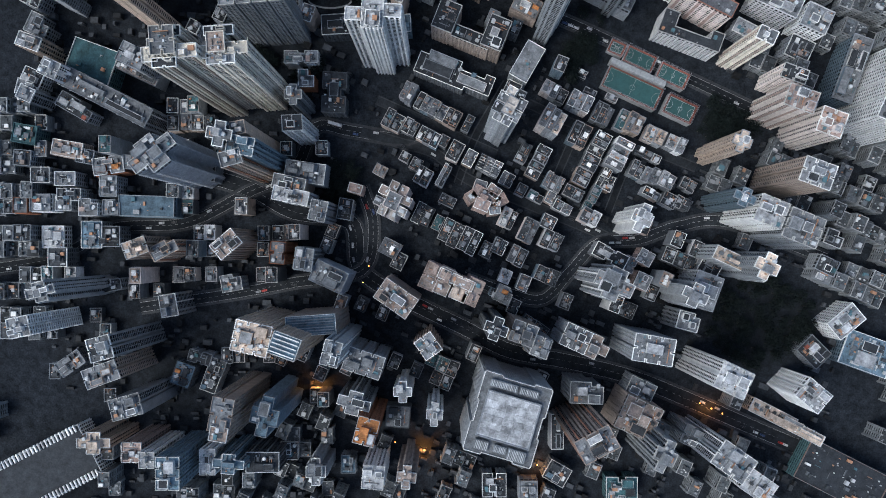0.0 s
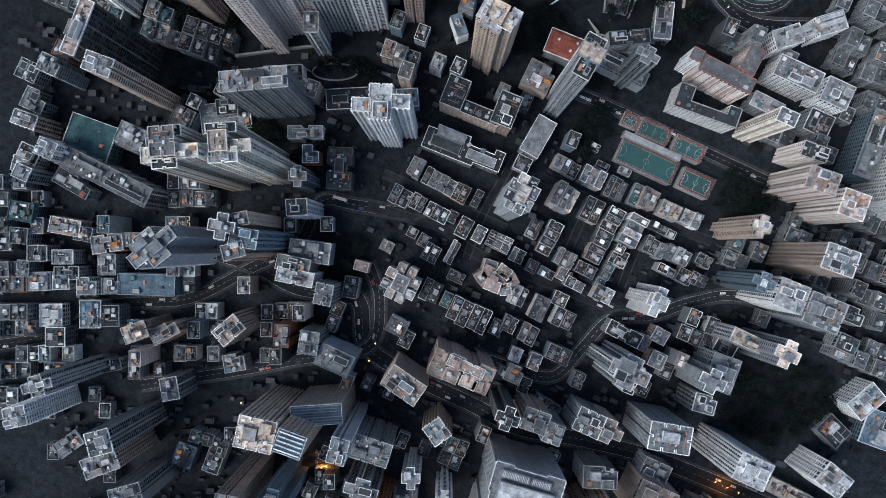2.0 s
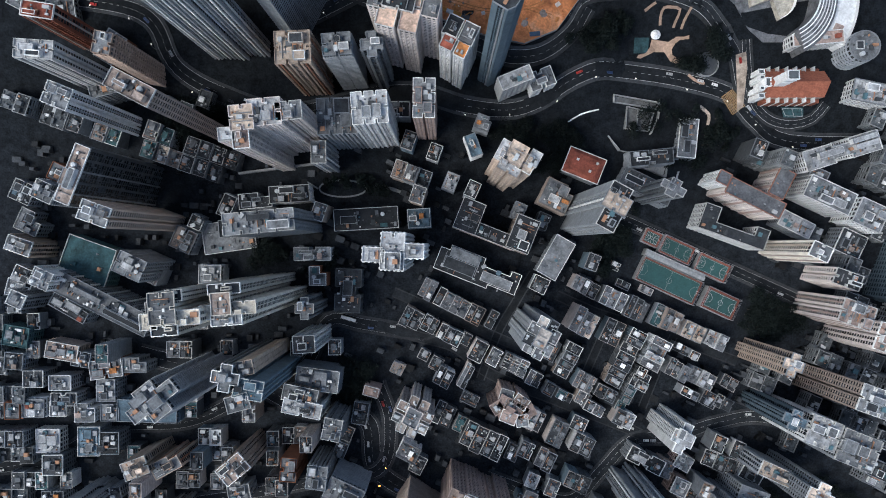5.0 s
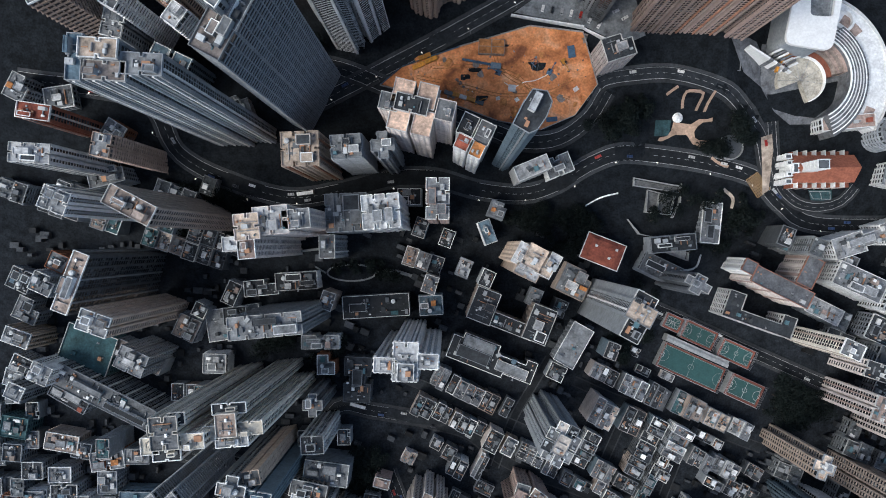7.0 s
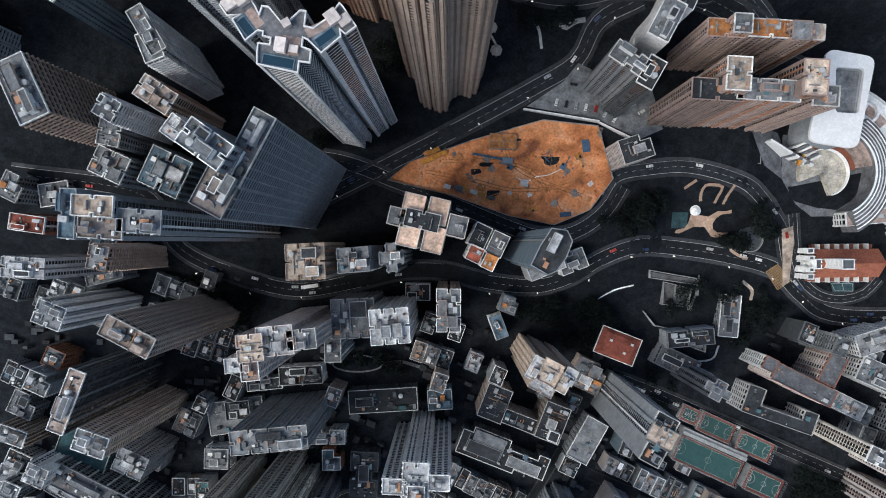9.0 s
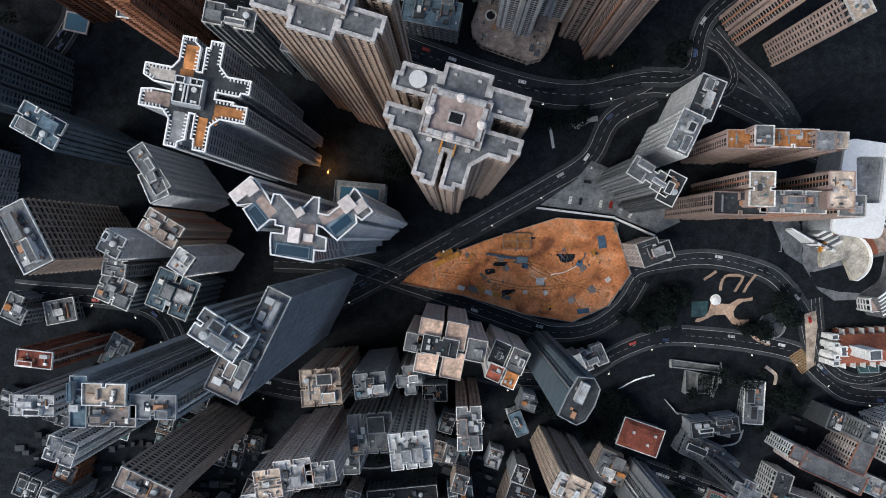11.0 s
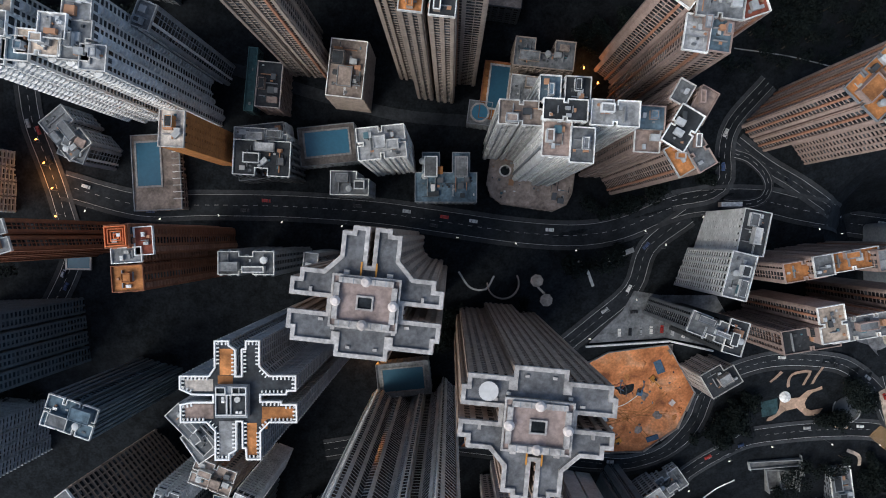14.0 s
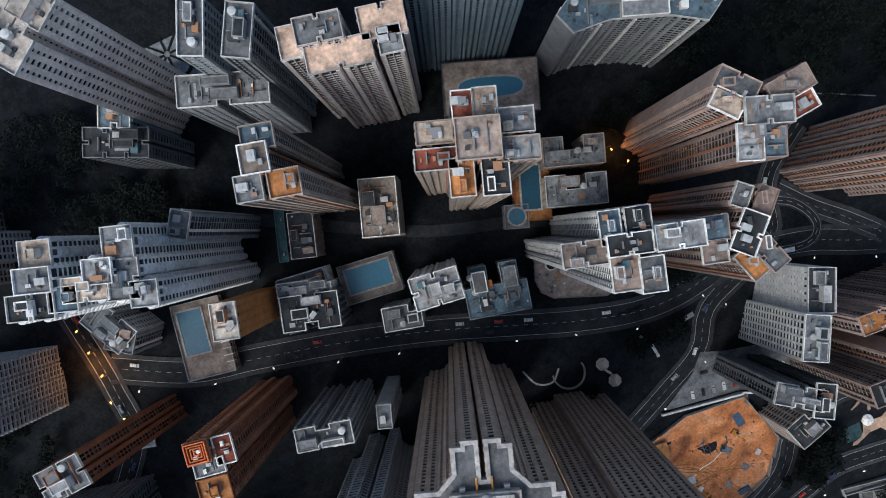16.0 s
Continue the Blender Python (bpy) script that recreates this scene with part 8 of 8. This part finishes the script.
# ---- trees ----
def leaf_cloud(rng, r, h, leaves):
    """A crown of many small leaf sprays on an uneven outline, with gaps."""
    s = Soup()
    lobes = [(rng.uniform(-0.55, 0.55) * r, rng.uniform(-0.55, 0.55) * r, h + rng.uniform(-0.25, 0.45) * r, rng.uniform(0.4, 0.65) * r) for _ in range(9)]
    for _ in range(leaves):
        cx, cy, cz, q = rng.choice(lobes)
        n = Vector((rng.gauss(0, 1), rng.gauss(0, 1), rng.gauss(0.35, 0.9))).normalized()
        p = Vector((cx, cy, cz)) + n * q * rng.uniform(0.75, 1.1)
        size = rng.uniform(0.35, 0.8)
        n2 = (n + Vector((rng.gauss(0, 0.5), rng.gauss(0, 0.5), rng.gauss(0, 0.5)))).normalized()
        a = n2.orthogonal().normalized() * size
        b = n2.cross(a).normalized() * size * 0.7
        k = len(s.v)
        s.v += [tuple(p + a), tuple(p + b), tuple(p - a), tuple(p - b)]
        s.f.append((k, k + 1, k + 2, k + 3))
    return s


def tree_kind(seed, r, h):
    rng = random.Random(seed)
    t = tagged(new("tree"), "dark evergreen tree with a dense uneven crown", "tree", "trees")
    s = Soup()
    s.prism(disc(0.45, 8), -1.5, h * 0.75, 0.55)
    for k in range(5):
        a = k * 1.3 + rng.random()
        s.beam((0, 0, h * 0.55), (math.cos(a) * r * 0.6, math.sin(a) * r * 0.6, h * 0.95), 0.14)
    s.add("trunk", "bark", t)
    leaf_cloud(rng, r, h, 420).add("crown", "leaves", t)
    return t


kinds = [tree_kind(1, 4.0, 7.5), tree_kind(2, 5.2, 8.5), tree_kind(3, 3.2, 6.0), tree_kind(4, 6.0, 10.0)]
for k, t in enumerate(kinds):
    t.matrix_basis = pose(70 + k * 9, 296 + k * 3, ground(70 + k * 9, 296 + k * 3))
rng = random.Random(21)


def grove(cx, cy, rx, ry, count, yaw=0.0, low=0.75, high=1.25):
    made = 0
    for _ in range(count * 12):
        if made >= count:
            break
        a, q = rng.uniform(0, 6.283), math.sqrt(rng.random())
        x, y = turned([(math.cos(a) * q * rx, math.sin(a) * q * ry)], cx, cy, yaw)[0]
        if any(math.hypot(x - f, y - g) < r * 0.85 for f, g, r in FOOTPRINTS):
            continue
        if any(abs(p.x - x) < 12 and math.hypot(p.x - x, p.y - y) < w / 2 + 3.5 for line, w in ROADS for p in line):
            continue
        m = pose(x, y, ground(x, y), 0, 0, rng.uniform(0, 360)) @ Matrix.Scale(rng.uniform(low, high), 4)
        t = copy_thing(rng.choice(kinds), m)
        t.matrix_basis = m
        made += 1


def wood(cx, cy, rx, ry, count, yaw=0.0):
    """A dark wood too dense to count."""
    trunks, crowns = Soup(), Soup()
    made = 0
    for _ in range(count * 12):
        if made >= count:
            break
        a, q = rng.uniform(0, 6.283), math.sqrt(rng.random())
        x, y = turned([(math.cos(a) * q * rx, math.sin(a) * q * ry)], cx, cy, yaw)[0]
        if any(math.hypot(x - f, y - g) < r * 0.85 for f, g, r in FOOTPRINTS) or any(abs(p.x - x) < 12 and math.hypot(p.x - x, p.y - y) < w / 2 + 3.5 for line, w in ROADS for p in line):
            continue
        made += 1
        z, r = ground(x, y), rng.uniform(3.5, 6.5)
        trunks.prism(disc(0.4, 6, x, y), z - 1, z + 6)
        cloud = leaf_cloud(rng, r, 8.0, 230)
        k = len(crowns.v)
        crowns.v += [(a + x, b + y, c + z) for a, b, c in cloud.v]
        crowns.f += [tuple(i + k for i in f) for f in cloud.f]
    w = tagged(new("dark_wood"), "dense dark evergreen wood on the slope", "trees", kind="stuff")
    tagged(trunks.add("trunk_mass", "bark", w), kind="stuff")
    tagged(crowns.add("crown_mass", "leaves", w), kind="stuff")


wood(265, -60, 44, 38, 130)
wood(135, 525, 75, 34, 190, -20)
wood(232, 105, 26, 20, 60)
wood(112, 165, 13, 32, 60, -20)
wood(50, 228, 34, 18, 80)
wood(152, 235, 36, 24, 26)
wood(-82, 50, 15, 22, 45)
wood(-300, 460, 40, 60, 60)
wood(-185, 245, 30, 18, 40)
wood(-130, 150, 34, 14, 30)
# two woods added as dark fill where the bare upper ground came out light
wood(-205, 600, 42, 40, 70)
wood(-165, 560, 22, 30, 30)
grove(92, 303, 20, 14, 26)
grove(133, 281, 32, 3, 18)
grove(138, 320, 30, 4, 18)
grove(178, 300, 9, 14, 22)
grove(183, 238, 12, 14, 14)
grove(-82, 200, 24, 8, 12)
grove(30, 416, 16, 8, 10)
grove(-20, 396, 12, 5, 6)
grove(55, 440, 22, 8, 14)
grove(100, 443, 7, 6, 6)
grove(-55, 395, 18, 10, 14)
grove(-85, 348, 20, 10, 16)
grove(60, 525, 16, 8, 12)

# ---- vehicles ----
CARS = {}
for name, colour in (("white", (0.6, 0.6, 0.58)), ("silver", (0.35, 0.36, 0.37)), ("black", (0.02, 0.02, 0.022)), ("red", (0.4, 0.03, 0.02)), ("blue", (0.04, 0.07, 0.16))):
    material("paint_" + name, colour, 0.3, 0.05, 0.1, bump=0)
    car = tagged(new("car"), f"{name} saloon car standing on the asphalt", "car", "cars")
    s = Soup()
    s.prism(rect(4.4, 1.75), 0.3, 0.85)
    s.prism(rect(2.4, 1.6, -0.2, 0), 0.85, 1.42, 0.8, (-0.2, 0))
    s.add("body", "paint_" + name, car)
    s = Soup()
    s.prism(rect(2.5, 1.5, -0.2, 0), 0.87, 1.3, 0.86, (-0.2, 0))
    s.add("window_band", "pane", car)
    CARS[name] = car
bus = tagged(new("bus"), "double-decker bus with a pale roof on the road", "bus", "buses")
s = Soup()
s.box(-5.8, -1.25, 0.4, 5.8, 1.25, 4.2)
s.add("body", "wall_warm", bus)
s = Soup()
s.box(-5.7, -1.15, 4.2, 5.7, 1.15, 4.35)
s.add("roof", "coping", bus)
for z in (1.4, 3.0):
    s = Soup()
    s.box(-5.6, -1.28, z, 5.6, 1.28, z + 0.8)
    s.add("window_band", "pane", bus)
rng = random.Random(33)


def drive(thing, line, i, side, flip=False, lift=0.75):
    p, q = line[i], line[min(i + 1, len(line) - 1)]
    if i + 1 >= len(line):
        p, q = line[i - 1], line[i]
    d = (q - p).normalized()
    at = p + Vector((d.y, -d.x)) * side
    run = math.degrees(math.atan2(d.y, d.x)) + (180 if flip else 0)
    slope = math.degrees(math.atan2(ground(q.x, q.y) - ground(p.x, p.y), (q - p).length))
    return pose(at.x, at.y, ground(at.x, at.y) + lift, 0, -slope if not flip else slope, run)


first = {k: True for k in CARS}
for n, (line, width) in enumerate(ROADS):
    if width < 7:
        continue
    for i in range(2, len(line) - 2):
        if rng.random() < 0.2:
            side = rng.choice((-1, 1)) * width * 0.22
            name = rng.choice(("white", "white", "silver", "silver", "black", "red", "blue"))
            m = drive(None, line, i, side, side < 0)
            if first[name]:
                CARS[name].matrix_basis = m
                first[name] = False
            else:
                copy_thing(CARS[name], m)
for x, y, yaw, name in ((40, 368, 75, "white"), (46, 367, 75, "black"), (52, 366, 78, "silver"), (58, 365, 76, "white"), (64, 364, 74, "red"), (70, 361, 62, "silver"), (76, 358, 60, "white"), (50, 378, -10, "black"), (92, 362, 30, "white"), (86, 366, 20, "silver")):
    copy_thing(CARS[name], pose(x, y, ground(x, y) + 1.1, 0, 0, yaw))
main, upper = ROADS[0][0], ROADS[4][0]
bus.matrix_basis = drive(None, main, 40, -2.4)
copy_thing(bus, drive(None, upper, 66, 2.6))
copy_thing(bus, drive(None, ROADS[9][0], 66, -2.0))
copy_thing(bus, drive(None, ROADS[8][0], 30, 2.6))

# ---- street lamps with orange heads where the lower lanes glow ----
material("lamp_metal", (0.2, 0.2, 0.2), 0.5, metal=0.7)


def street_lamp(x, y, lit=True):
    t = tagged(new("street_lamp"), "tall steel street lamp with a glowing orange head" if lit else "tall steel street lamp with a small white head", "street lamp", "street lamps")
    t.matrix_basis = pose(x, y, ground(x, y), 0, 0, (x * 37) % 360)
    s = Soup()
    s.prism(disc(0.12, 6), 0, 8, 0.6)
    s.beam((0, 0, 7.9), (1.8, 0, 8.2), 0.07)
    s.add("pole", "lamp_metal", t)
    s = Soup()
    s.box(1.3, -0.3, 8.05, 2.4, 0.3, 8.25)
    s.add("lamp_head", "street_glow" if lit else "lamp_white", t)


LIT = [(225, -136), (215, -131), (236, -141), (-14, -170), (-22, -176), (-41, -162), (-105, -110), (-109, -122), (81, -185), (-169, -61), (-275, 18), (-68, -28), (-61, -12), (-233, 540), (-233, 528), (-233, 515), (-235, 503), (-234, 492), (46, 512), (50, 500), (-100, 392), (60, 437)]
for x, y in LIT:
    street_lamp(x, y)
for x, y, e in ((225, -136, 7000), (-16, -171, 12000), (-105, -114, 9000), (81, -185, 6000), (46, 510, 3000), (-234, 520, 9000), (-100, 390, 5000)):
    lamp = new("street_light", bpy.data.lights.new("street_light", "POINT"))
    lamp.data.energy, lamp.data.color, lamp.data.shadow_soft_size = e, (1.0, 0.36, 0.07), 0.5
    lamp.location = (x, y, ground(x, y) + 7.5)
for k, line in ((4, ROADS[4][0]), (2, ROADS[2][0]), (0, ROADS[0][0])):
    for i in range(3, len(line) - 3, 6):
        p, d = line[i], (line[i + 1] - line[i - 1]).normalized()
        at = p + Vector((d.y, -d.x)) * (ROADS[k][1] / 2 + 1.2)
        street_lamp(at.x, at.y, False)
